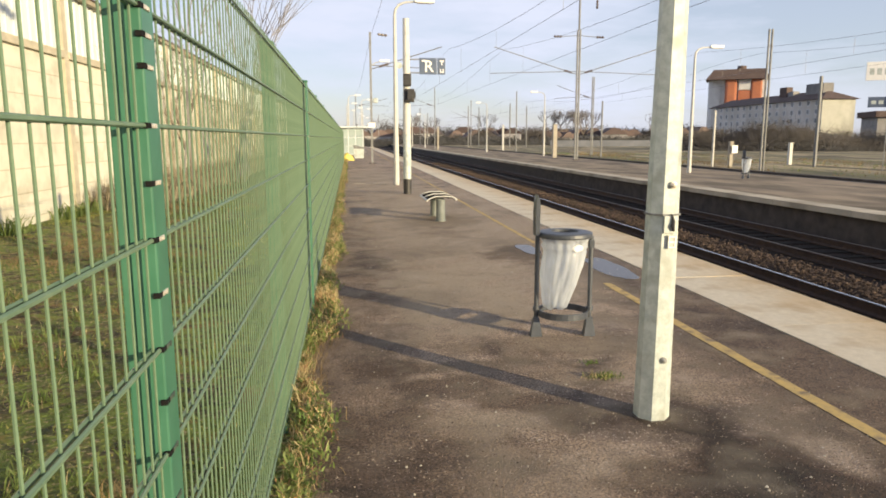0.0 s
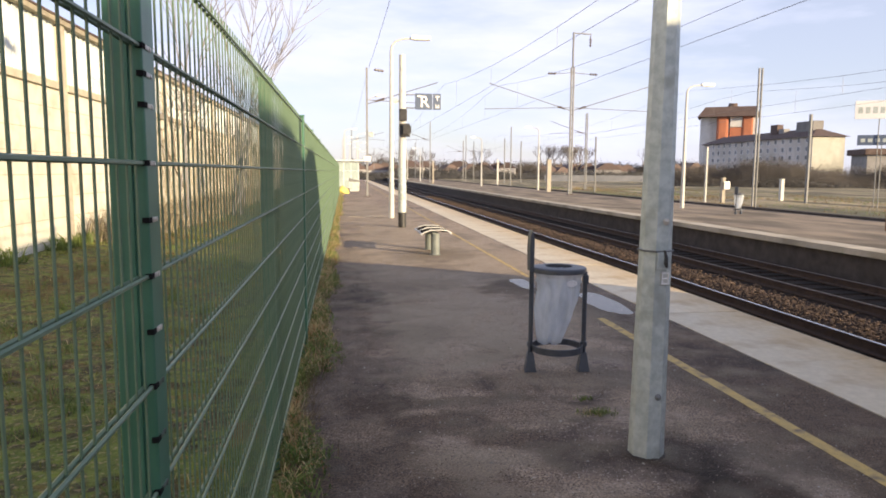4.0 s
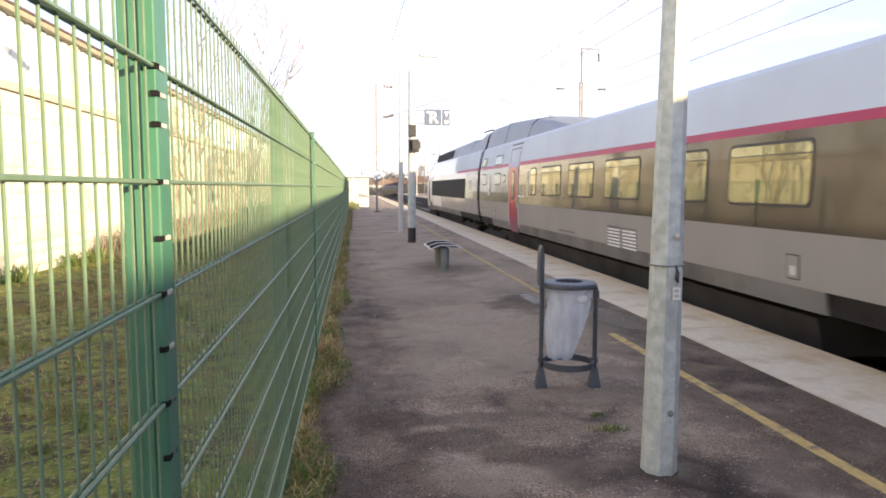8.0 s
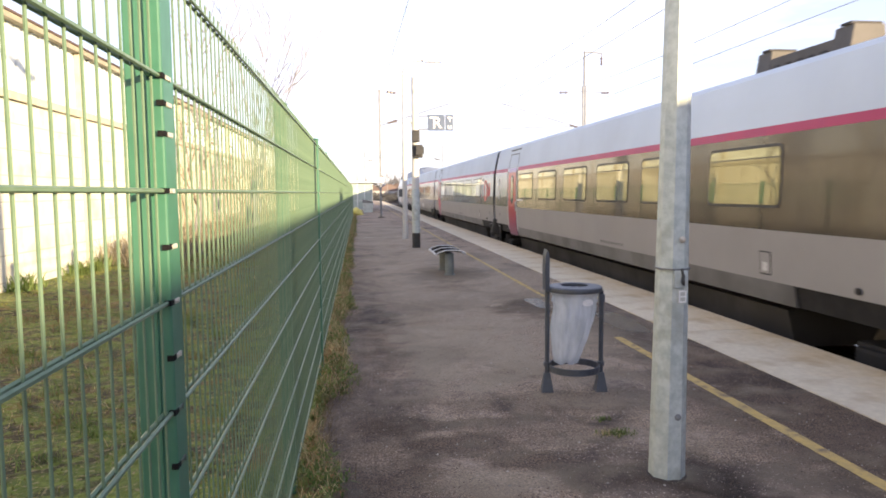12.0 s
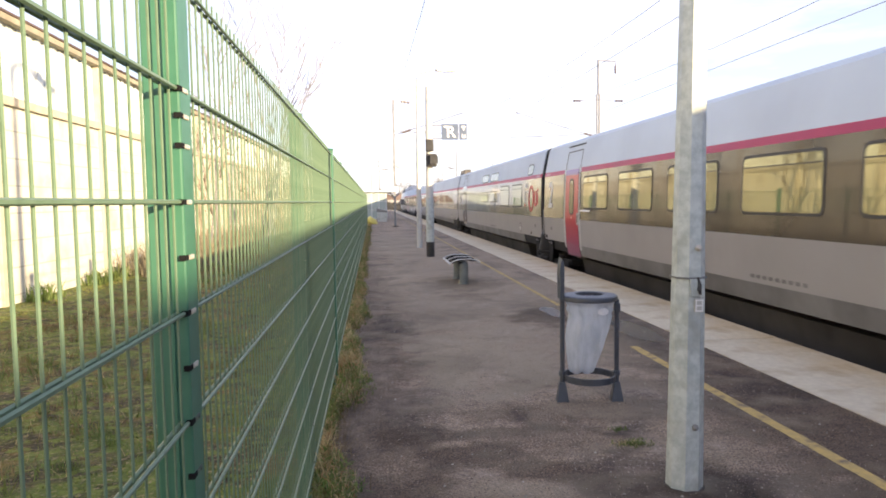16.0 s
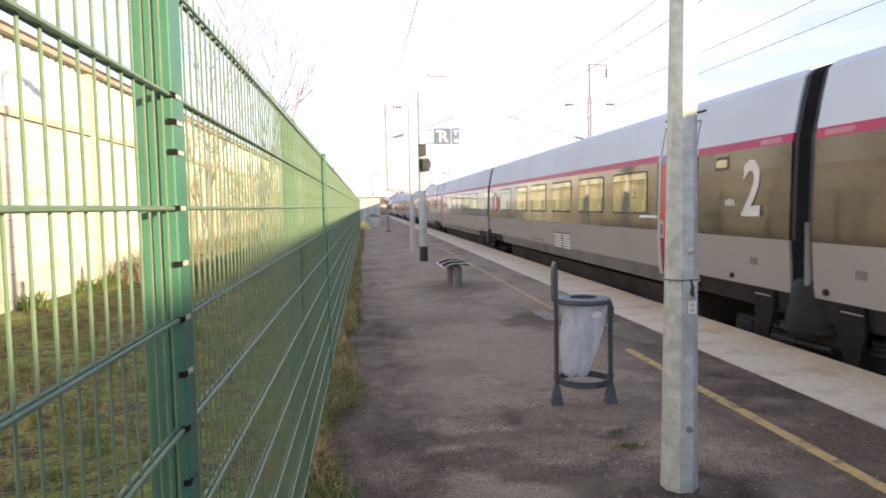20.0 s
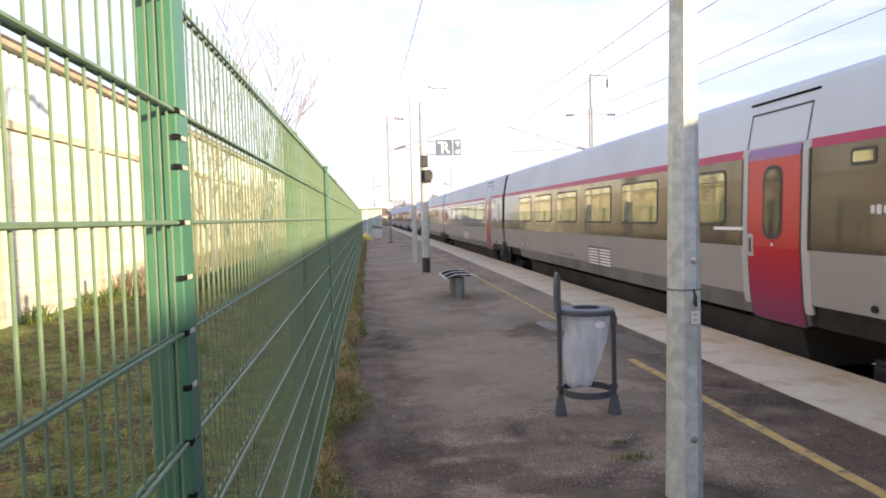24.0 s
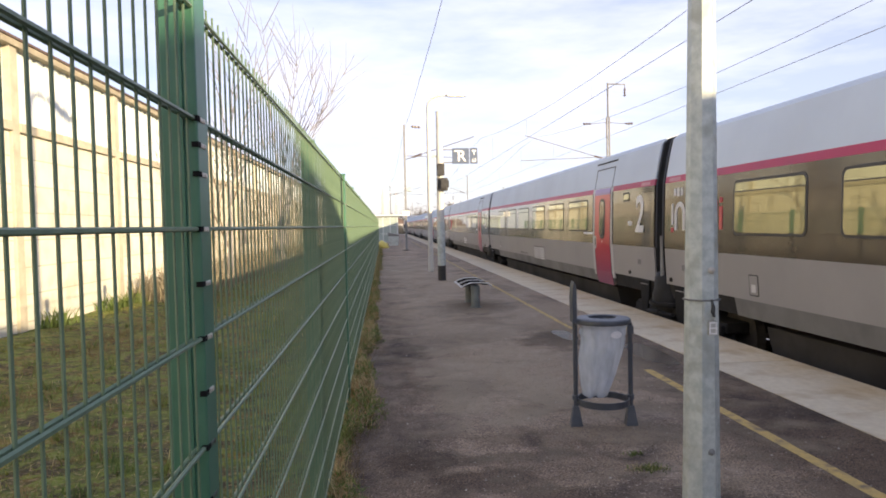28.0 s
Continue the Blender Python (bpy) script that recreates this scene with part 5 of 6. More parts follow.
wall_text(c5, "2", -0.87, 2.25, 0.92, M["t_letter"], offset=0.02, wide=0.9)
TRAIN.append((c5, 77.6))
c6 = coach("second class coach with a red door at its tail end", L, [15.72], REV, 9.7, 6.9)
logo(c6, -1.35)
wall_text(c6, "2", -17.76, 2.25, 0.92, M["t_letter"], offset=0.02, wide=0.9)
tail_marks(c6, -17.76)
TRAIN.append((c6, 96.3))
c7 = coach("second class coach with blank leading panel, red tail door", L, [15.72], REV, 9.7, 6.9)
wall_text(c7, "2", -17.87, 2.25, 0.92, M["t_letter"], offset=0.02, wide=0.9)
tail_marks(c7, -17.87)
TRAIN.append((c7, 115.0))
c8 = coach("last silver and brown coach with painted mark and tail fairing", 21.5, [16.0], REV, 9.7, 6.9)
logo(c8, -1.31)
part("roof_fairing", shell([(-10.0, fairing(0.05, 0.8)), (-11.3, fairing(0.35, 0.95)), (-12.7, fairing(0.7, 1.0)), (-15.0, fairing(0.95)), (-21.23, fairing(1.0))], 0, 5), M["t_fairing"], c8, "grey roof fairing")
TRAIN.append((c8, 133.77))


def power_car():
    """The leading power car: rear at y = 0, nose at y = 22.8."""
    c = thing("power_car", "white high-speed power car with sloping nose and dark louvres", "locomotive", group="coaches of the train")
    spec = [(15.0, 1.0, 3.71, 2.85), (15.9, 1.0, 4.08, 2.8), (16.6, 0.99, 4.22, 2.74), (17.2, 0.98, 4.22, 2.71), (17.8, 0.965, 4.05, 2.7), (18.3, 0.953, 3.65, 2.7), (18.62, 0.944, 3.15, 2.68), (19.3, 0.915, 2.94, 2.54), (20.0, 0.87, 2.78, 2.36), (20.7, 0.79, 2.54, 2.1), (21.3, 0.65, 2.08, 1.72), (21.75, 0.42, 1.47, 1.3), (21.95, 0.14, 1.28, 1.18)]

    def nring(w, zt, zs, zb):
        low = [(0, 1.3), (0.15, 1.41), (0.44, 1.45), (0.58, 1.452), (0.96, 1.4), (1.0, 1.382)]
        top = [(0.41, 1.25), (0.73, 1.02), (0.9, 0.7), (0.98, 0.36), (1.0, 0.0)]
        return [(x * w, zb + f * (zs - zb)) for f, x in low] + [(x * w, zs + f * (zt - zs)) for f, x in top]

    nose_sec = [(y, nring(w, zt, zs, 0.78 - 0.12 * max(0, y - 19.7) / 2.3)) for y, w, zt, zs in spec]
    std = ring(1, 3.71)
    part("inner_body", prism([(x * 0.97, z) for x, z in ring(1, 3.66)] + [(-x * 0.97, z) for x, z in ring(1, 3.66)[::-1][1:]], 0.3, 14.9), M["t_under"], c)
    for sd in (-1, 1):
        part("lower_skirt", shell([(4.6, std), (15.0, std)], 0, 1, sides=(sd,)), M["t_skirt"], c, "dark grey skirt")
    for sd in (-1, 1):
        part("side_panel", shell([(0.27, std), (11.2, std)], 1, 2, sides=(sd,)), M["t_white"], c, "warm light grey lower side")
    for sd in (-1, 1):
        part("front_panel", shell([(11.2, std), (15.0, std)], 1, 2, sides=(sd,)), M["t_nose"], c, "white lower side")
    for sd in (-1, 1):
        part("side_band", shell([(0.27, std), (3.2, std)], 2, 4, sides=(sd,)), M["t_band"], c, "glossy brown band")
    for sd in (-1, 1):
        part("side_white", shell([(3.2, std), (15.0, std)], 2, 4, sides=(sd,)), M["t_nose"], c, "white side")
    for sd in (-1, 1):
        part("stripe", shell([(0.27, std), (5.6, std)], 4, 5, sides=(sd,)), M["t_red"], c, "crimson stripe")
    for sd in (-1, 1):
        part("upper_side", shell([(5.6, std), (15.0, std)], 4, 5, sides=(sd,)), M["t_nose"], c)
    part("roof", shell([(0.27, std), (6.5, std)], 5, 10), M["t_roof"], c, "silver roof")
    part("front_roof", shell([(6.5, std), (15.0, std)], 5, 10), M["t_nose"], c, "white upper side")
    part("nose_side", shell(nose_sec, 1, 5), M["t_nose"], c, "white tapering nose", smooth=True)
    part("nose_foot", shell(nose_sec, 0, 1), M["t_skirt"], c, "grey lower edge of the nose")

    def on_nose(y, k):
        w, zt, zs = (float(np.interp(y, [q[0] for q in spec], [q[i] for q in spec])) for i in (1, 2, 3))
        x, z = nring(w, zt, zs, 0.78)[k]
        return x, y, z

    def slanted(rows):
        """Skin of the cab roof between slanting lines: each row gives y for the six heights above the shoulder."""
        b = bmesh.new()
        for s in (-1, 1):
            cols = [[on_nose(y, 5 + k) for k, y in enumerate(ys)] for ys in rows]
            cols = [[b.verts.new((x * s, y, z)) for x, y, z in col] + [b.verts.new((max(x - 0.03, 0) * s, y, z - 0.03)) for x, y, z in col[::-1]] for col in cols]
            for c0, c1 in zip(cols, cols[1:]):
                for k in range(len(c0)):
                    b.faces.new((c0[k], c0[(k + 1) % len(c0)], c1[(k + 1) % len(c0)], c1[k]))
            b.faces.new(cols[0]), b.faces.new(cols[-1][::-1])
        return b

    rear = [17.42, 16.95, 16.5, 16.05, 15.7, 15.5]
    front = [18.5, 18.55, 18.6, 18.62, 18.62, 18.62]
    mix = [[a + (e - a) * f for a, e in zip(rear, front)] for f in (0, 0.25, 0.5, 0.75, 1)]
    part("cab_roof", slanted(mix), M["t_cab"], c, "dark blue-grey windscreen surround")
    part("cab_shoulder", slanted([[15.0 + (a - 15.0) * f for a in rear] for f in (0, 0.33, 0.66, 1)]), M["t_nose"], c, "white shoulder")
    part("bonnet", shell([(18.5, [on_nose(18.5, k)[::2] for k in range(11)])] + nose_sec[6:], 5, 10), M["t_nose"], c, "white sloping bonnet", smooth=True)
    seam = bmesh.new()
    for s in (-1, 1):
        tube([(s * 1.418, 18.4, 2.66), (s * 1.42, 18.4, 2.0), (s * 1.415, 18.4, 1.6), (s * 1.37, 18.4, 1.1)], 0.012, 5, seam)
    part("nose_seam", seam, M["t_skirt"], c, "dark joint of the nose cone")
    grey = shell([(y, [(x + 0.003, z) for x, z in rg]) for y, rg in nose_sec[:10]], 1, 2)
    part("nose_band", grey, M["t_pale"], c, "pale grey band low on the nose")
    for sd in (-1, 1):
        part("grille", plaque(9.4, 2.1, 12.4, 0.84, 0.03, 0.006, s=sd), M["t_louvre"], c, "long black louvre field")
        part("hatch_line", plaque(17.7, 1.96, 0.7, 1.12, 0.03, -0.012, s=sd), M["t_skirt"], c, "dark outline of a hatch")
        part("hatch_cover", plaque(17.7, 1.96, 0.67, 1.09, 0.03, -0.006, s=sd), M["t_nose"], c, "white hatch cover")
        cd = part("cab_door", plaque(16.1, 2.05, 0.8, 1.4, 0.05, 0.006, s=sd), M["t_nose"], c, "white cab door")
        part("door_rail", tube([(sd * 1.48, 16.55, 1.3), (sd * 1.48, 16.55, 2.6)], 0.022, 6), M["t_steel"], cd)
        part("door_step", box(sd * 1.3, 15.8, 1.0, sd * 1.48, 16.5, 1.3, bevel=0.01), M["t_skirt"], cd)
        part("jack_mark", tube([(sd * 1.38, 17.9, 1.16), (sd * 1.425, 17.9, 1.16)], 0.05, 8), M["black"], c)
        wb = bmesh.new()
        wv = [wb.verts.new((sd * (x + e), y, z + e)) for e in (0.004, 0.012) for x, y, z in (on_nose(17.75, 6), on_nose(18.1, 6), on_nose(17.75, 7), on_nose(17.4, 7))]
        for f in ((0, 1, 2, 3), (4, 5, 6, 7), (0, 1, 5, 4), (1, 2, 6, 5), (2, 3, 7, 6), (3, 0, 4, 7)):
            wb.faces.new([wv[k] for k in f])
        part("cab_window", wb, M["t_seal"], c, "dark cab side window")
    for kind, pts in (("bar", [(19.42, 1.93), (19.42, 2.24)]), ("arch", [(19.34, 1.93)] + [(19.26 + 0.08 * math.cos(radians(30 * k)), 2.14 + 0.1 * math.sin(radians(30 * k))) for k in range(7)] + [(19.18, 1.93)]), ("ring", [(18.95 + 0.13 * math.cos(2 * math.pi * k / 28), 2.11 + 0.2 * math.sin(2 * math.pi * k / 28)) for k in range(29)]),
                      ("cup", [(18.76, 2.27)] + [(18.69 + 0.07 * math.cos(radians(30 * k)), 2.07 - 0.08 * math.sin(radians(30 * k))) for k in range(7)] + [(18.62, 2.27)]), ("stem", [(18.5, 1.98), (18.5, 2.27)])):
        pts = [(y + 0.12, z) for y, z in pts]
        b = bmesh.new()
        cols = []
        for i, (y, z) in enumerate(pts):
            (ya, za), (yb, zb) = pts[max(i - 1, 0)], pts[min(i + 1, len(pts) - 1)]
            n = Vector((za - zb, yb - ya)).normalized() * 0.024
            col = []
            for q, e in ((-1, -0.02), (-1, 0.007), (1, 0.007), (1, -0.02)):
                yy, zz = y + q * n.x, z + q * n.y
                w, zs = (float(np.interp(yy, [g[0] for g in spec], [g[k] for g in spec])) for k in (1, 3))
                rg = nring(w, 4.0, zs, 0.78)[:6]
                col.append(b.verts.new((-(float(np.interp(zz, [g[1] for g in rg], [g[0] for g in rg])) + e), yy, zz)))
            cols.append(col)
        for c0, c1 in zip(cols, cols[1:]):
            for k in range(4):
                b.faces.new((c0[k], c0[(k + 1) % 4], c1[(k + 1) % 4], c1[k]))
        b.faces.new(cols[0]), b.faces.new(cols[-1][::-1])
        part("mark", b, M["t_maroon" if kind in ("ring", "cup", "stem") else "t_skirt"], c, "maroon ring of the painted mark" if kind == "ring" else "")
    plain_marks(c, 1.9, 2.25, 0.56)
    part("roof_fairing", shell([(0.27, fairing(1.0)), (1.2, fairing(0.98)), (1.7, fairing(0.74)), (3.3, fairing(0.72)), (3.8, fairing(0.9)), (9.0, fairing(0.86)), (14.6, fairing(0.8)), (15.4, fairing(0.62, 0.97)), (16.4, fairing(0.3, 0.9))], 0, 5), M["t_fairing"], c, "grey roof fairing")
    for j in range(12):
        y0 = 8.85 + 0.53 * j
        for s in (-1, 1):
            part("roof_louvre", prism([(s * 1.0, 3.58), (s * 1.185, 3.58), (s * 1.1, 3.97), (s * 1.0, 3.97)], y0, y0 + 0.42), M["t_louvre"], c, "black roof louvre")
    pan = part("pantograph", tube([(-0.4, 1.5, 4.1), (-0.3, 1.9, 4.36), (-0.2, 2.5, 4.4), (-0.3, 3.2, 4.2), (-0.4, 3.6, 4.1)], 0.035, 6), M["clip"], c, "folded bright steel pantograph")
    part("pan_base", box(-0.7, 2.7, 4.0, 0.7, 3.1, 4.2, bevel=0.03), M["t_under"], pan, "dark pantograph base")
    part("pan_head", tube([(-0.8, 2.4, 4.35), (-0.5, 2.4, 4.45), (0.5, 2.4, 4.45), (0.8, 2.4, 4.35)], 0.03, 6), M["t_under"], pan)
    ws = bmesh.new()
    for y0, y1 in ((17.25, 17.7), (17.7, 18.05), (18.05, 18.38)):
        grid = [[on_nose(y, k) for k in (7, 8, 9, 10)] for y in (y0, y1)]
        for s in (-1, 1):
            for k in range(3):
                ws.faces.new([ws.verts.new((s * q[0], q[1], q[2] + 0.012)) for q in (grid[0][k], grid[0][k + 1], grid[1][k + 1], grid[1][k])])
    bmesh.ops.remove_doubles(ws, verts=ws.verts, dist=0.0005)
    part("windscreen", ws, M["t_glass"], c, "sloping windscreen")
    for yc in (3.2, 17.2):
        bogie(c, yc)
    part("underframe", prism([(-1.2, 0.78), (1.2, 0.78), (1.1, 0.35), (-1.1, 0.35)], 5.5, 14.5), M["t_under"], c)
    part("plough", shell([(18.9, [(1.25, 0.78), (1.2, 0.45), (1.1, 0.22)]), (19.8, [(1.2, 0.72), (1.1, 0.42), (1.0, 0.22)]), (20.8, [(1.0, 0.7), (0.85, 0.42), (0.7, 0.26)]), (21.4, [(0.7, 0.68), (0.5, 0.45), (0.35, 0.32)])], 0, 2), M["t_skirt"], c, "grey nose apron")
    gangway(c, 0.0, casing=False)
    return c


TRAIN.append((power_car(), 0.0))
RUN = [(0.0, -57.48), (2.0, -36.68), (4.0, -15.88), (5.0, -5.5), (6.0, 4.9), (6.5, 10.0), (7.0, 15.27), (8.0, 25.32), (9.0, 35.12), (10.0, 44.72), (11.0, 54.12), (12.0, 63.33), (13.0, 72.12), (14.0, 80.42), (14.5, 84.37), (15.0, 88.32), (16.0, 95.97), (17.0, 103.2), (18.0, 109.79), (19.0, 115.92), (20.0, 121.85), (21.0, 126.9), (22.0, 131.12), (23.0, 134.82), (24.0, 138.12), (25.0, 140.92), (26.0, 142.72), (27.0, 144.02), (28.0, 144.92)]

# ---- masts and posts across the tracks ----
def mast(x, y, z0, h, label, material, r=0.12, twin=False, arms=()):
    p = thing("catenary_mast", label, "catenary mast", pose(x, y, z0), "catenary masts")
    for dx in ((-0.09, 0.09) if twin else (0,)):
        part("upright", box(dx - r * 0.6, -r, 0, dx + r * 0.6, r, h, bevel=0.01), material, p)
    if twin:
        for k in range(int(h / 0.9)):
            part("lattice", tube([(-0.09, 0, 0.3 + 0.9 * k), (0.09, 0, 0.7 + 0.9 * k)], 0.015, 4), material, p)
    part("footing", box(-0.22, -0.22, -0.2, 0.22, 0.22, 0.04, bevel=0.02), M["edge_wall"], p, "dark footing")
    for reach, za, zb in arms:
        s = 1 if reach > 0 else -1
        part("strut", tube([(0, 0, zb), (reach, 0, za)], 0.03, 6), M["steel_post"], p)
        part("registration_arm", tube([(0.1 * s, 0, zb + 0.25), (reach * 1.05, 0, zb + 0.05)], 0.025, 6), M["steel_post"], p)
        part("insulator", lathe([(0.04, -0.3), (0.09, -0.25), (0.05, -0.18), (0.09, -0.12), (0.05, -0.06), (0.09, 0), (0.05, 0.06), (0.09, 0.12), (0.05, 0.18), (0.09, 0.25), (0.04, 0.3)], 10), M["insul"], p, "brown insulator").matrix_basis = pose(s * 0.8, 0, zb + (za - zb) * 0.8 / abs(reach), 0, s * (90 - math.degrees(math.atan2(za - zb, abs(reach)))), 0)
    return p


mm = mast(16.8, 50.3, OPP_Z, 9.4, "tall steel catenary mast with cross arms", M["steel_post"], r=0.08, twin=True, arms=((-6.3, 8.1, 6.2), (6.0, 8.1, 6.2)))
part("top_pole", tube([(0, 0, 9.4), (0, 0, 11.9)], 0.07, 8), M["steel_post"], mm)
part("top_arm", tube([(0, 0, 11.85), (1.35, 0, 11.8)], 0.05, 6), M["steel_post"], mm)
part("hanging_insulator", lathe([(0.04, -0.9), (0.1, -0.8), (0.04, -0.7), (0.1, -0.6), (0.04, -0.5), (0.1, -0.4), (0.04, -0.3), (0.02, 0)], 10, (1.3, 0)), M["insul"], mm).matrix_basis = pose(0, 0, 11.8)
for s_ in (-1, 1):
    part("side_insulator", lathe([(0.04, -0.3), (0.1, -0.2), (0.04, -0.1), (0.1, 0), (0.04, 0.1), (0.1, 0.2), (0.04, 0.3)], 10), M["insul"], mm).matrix_basis = pose(s_ * 1.6, 0, 8.9, 0, 90, 0)
    part("side_arm", tube([(0, 0, 9.0), (s_ * 1.3, 0, 8.9)], 0.025, 6), M["steel_post"], mm)
mast(22.78, 36.0, -0.35, 7.7, "tall twin-channel steel mast", M["steel_post"], r=0.055, twin=True)
mast(29.58, 41.0, -0.35, 5.7, "steel catenary mast in the yard", M["steel_post"], r=0.1)
mast(26.0, 72.7, -0.35, 8.3, "steel catenary mast in the yard", M["steel_post"], r=0.07, twin=True, arms=((-4, 7.4, 6.0),))
mast(24.3, 65.2, -0.35, 5.4, "slim grey mast in the yard", M["steel_post"], r=0.09)
mast(22.2, 91.5, -0.35, 8.0, "slim grey mast in the yard", M["steel_post"], r=0.1)
mast(20.0, 114.0, -0.35, 8.0, "slim grey mast in the yard", M["steel_post"], r=0.1)
mast(12.0, 97.8, OPP_Z, 8.6, "slim grey mast on the far platform", M["steel_post"], r=0.1, arms=((-4.5, 7.6, 6.0),))
for x, y, h in ((15.2, 150.0, 8.5), (11.5, 172.0, 9.0), (18.5, 165.0, 8.0), (24.0, 140.0, 8.5), (27.5, 118.0, 8.0), (29.0, 155.0, 9.0), (8.6, 205.0, 9.0), (33.0, 128.0, 8.0), (16.2, 205.0, 9.5)):
    mast(x, y, -0.6, h, "slim grey mast far down the yard", M["steel_post"], r=0.13, arms=((-3.5, h - 1.0, h - 2.4),) if h > 8.4 else ())
mast(23.2, 42.1, -0.35, 3.6, "pale slender post in the yard", M["white_post"], r=0.08)
lm = mast(1.4, 43.5, 0, 7.9, "grey catenary mast on the platform", M["steel_post"], r=0.1, arms=((4.4, 7.1, 5.7),))
part("lamp_arm", tube([(0, 0, 5.9), (0.3, 0, 6.1), (0.7, 0, 6.2)], 0.03, 6), M["white_post"], lm)
part("lantern", box(0.55, -0.1, 6.14, 1.15, 0.1, 6.28, bevel=0.03), M["sign_white"], lm, "white lantern head")
part("plate", box(-0.22, -0.16, 2.2, 0.22, -0.12, 2.5, bevel=0.01), M["sign_white"], lm, "small white plate")
part("speaker", box(0.1, -0.15, 3.7, 0.4, 0.15, 4.0, bevel=0.04), M["galva"], lm, "grey loudspeaker")
part("top_insulator", lathe([(0.04, -0.3), (0.09, -0.2), (0.05, -0.1), (0.09, 0), (0.05, 0.1), (0.09, 0.2), (0.04, 0.3)], 10), M["insul"], lm).matrix_basis = pose(0.75, 0, 7.75, 0, 97, 0)
mast(1.0, 98, 0, 7.6, "grey catenary mast farther along the platform", M["steel_post"], r=0.1, arms=((4.4, 7.0, 5.9),))
for x, y, z, h, lab, m_ in ((17.0, 56.5, OPP_Z, 2.7, "stout cream post on the far platform", "pale_post"), (20.5, 91.9, -0.35, 3.6, "white post in the yard", "white_post"), (12.5, 98.2, OPP_Z, 3.2, "cream post on the far platform", "pale_post"), (24.3, 41.9, -0.35, 1.6, "short post with a white sign", "pale_post"), (30.0, 44.2, -0.35, 1.5, "short white post in the yard", "white_post"), (15.55, 17.9, OPP_Z, 1.0, "slim dark red-brown post on the far platform", "rust")):
    p = thing("marker_post", lab, "post", pose(x, y, z), "marker posts")
    r = 0.17 if h == 2.7 else 0.05 if m_ == "rust" else 0.115
    part("shaft", box(-r, -r, 0, r, r, h, bevel=0.02), M[m_], p)
    part("cap", box(-r - 0.015, -r - 0.015, h, r + 0.015, r + 0.015, h + 0.05, bevel=0.01), M[m_], p)
    if h == 1.6:
        part("plate", box(-0.05, -0.25, 0.9, 0.35, -0.2, 1.4, bevel=0.02), M["sign_white"], p, "white plate")
lp = lamp_post(15.78, 30.7, OPP_Z, 5.3, 0.8, "white lamp post on the far platform", M["white_post"], "far lamps")
for x, y in ((17.65, 62.0), (16.1, 81.0), (13.0, 120.0), (12.6, 140)):
    copy_thing(lp, pose(x, y, OPP_Z, 0, 0, 180))

# name boards on the far platform
for x, y, z0, w, h, lab, m_ in ((27.6, 33.0, 4.65, 2.1, 0.94, "white name board with unreadable bars", "sign_white"), (27.85, 33.0, 3.28, 2.1, 0.54, "dark blue name board with pale bars", "sign_blue")):
    p = thing("name_board", lab, "sign", pose(x, y, -0.2, 0, 0, -30))
    part("board", box(-w / 2, -0.03, z0, w / 2, 0.03, z0 + h, bevel=0.01), M[m_], p)
    for k in range(5):
        part("bar", box(-w / 2 + 0.15 + k * w * 0.16, -0.036, z0 + h * 0.3, -w / 2 + 0.15 + k * w * 0.16 + w * 0.1, -0.031, z0 + h * 0.65), M["galva"], p)
    for sx in (0.1, w / 2 - 0.1):
        part("leg", tube([(sx, 0.06, 0), (sx, 0.06, z0 + h)], 0.025, 8), M["steel_post"], p)

# ---- overhead wires ----
CZ = 5.1
for x, label in ((T1, "over the near track"), (T2, "over the second track"), (22.0, "over the yard track"), (26.0, "over the outer yard track")):
    p = thing("overhead_line", "contact wire and sagging messenger wire " + label, "overhead wire", group="overhead lines")
    part("contact_wire", tube([(x, -60, CZ), (x, 300, CZ)], 0.0075, 5), M["copper"], p)
    pts = [(x, -66 + 4.5 * i, CZ + 0.55 + 1.3 * (2 * (((4.5 * i - 66 - 43.5) / 54.0) % 1) - 1) ** 2) for i in range(80)]
    part("messenger_wire", tube(pts, 0.0075, 5), M["copper"], p)
    for i in range(0, 80):
        part("dropper", tube([(x, pts[i][1], CZ), (x, pts[i][1], pts[i][2])], 0.005, 4), M["copper"], p) if i % 2 else None
p = thing("feeder_line", "single dark feeder wire high above the platform", "overhead wire", group="overhead lines")
part("wire", tube([(1.5, -40, 7.4), (1.4, -10, 6.6), (1.4, 5, 6.4), (1.4, 19, 6.6), (1.4, 32, 7.0), (1.4, 43.5, 7.55), (1.2, 70, 6.7), (1.0, 98, 7.5)], 0.008, 5), M["copper"], p)

# ---- shelter at the end of the platform ----
sh = thing("platform_shelter", "pale green glazed platform shelter with a flat roof", "shelter", pose(0.25, 58, 0))
for k in range(3):
    for j in range(3):
        part("panel", box(-0.88 + 0.6 * k, 0, 0.25 + 0.7 * j, -0.36 + 0.6 * k, 0.04, 0.89 + 0.7 * j), M["shelter"], sh, "frosted panel")
for sx in (-0.92, -0.32, 0.28, 0.9):
    part("mullion", box(sx - 0.03, -0.02, 0, sx + 0.03, 0.06, 2.4), M["shelter_frame"], sh)
for z in (0.2, 0.9, 1.6, 2.32):
    part("transom", box(-0.89, -0.01, z, 0.87, 0.05, z + 0.04), M["shelter_frame"], sh)
for k in range(4):
    part("side_pane", box(-0.9, 0.2 + 1.5 * k, 0.25, -0.86, 1.6 + 1.5 * k, 2.3), M["shelter"], sh)
    part("side_post", box(0.84, 0.1 + 1.6 * k, 0, 0.92, 0.18 + 1.6 * k, 2.4), M["shelter_frame"], sh)
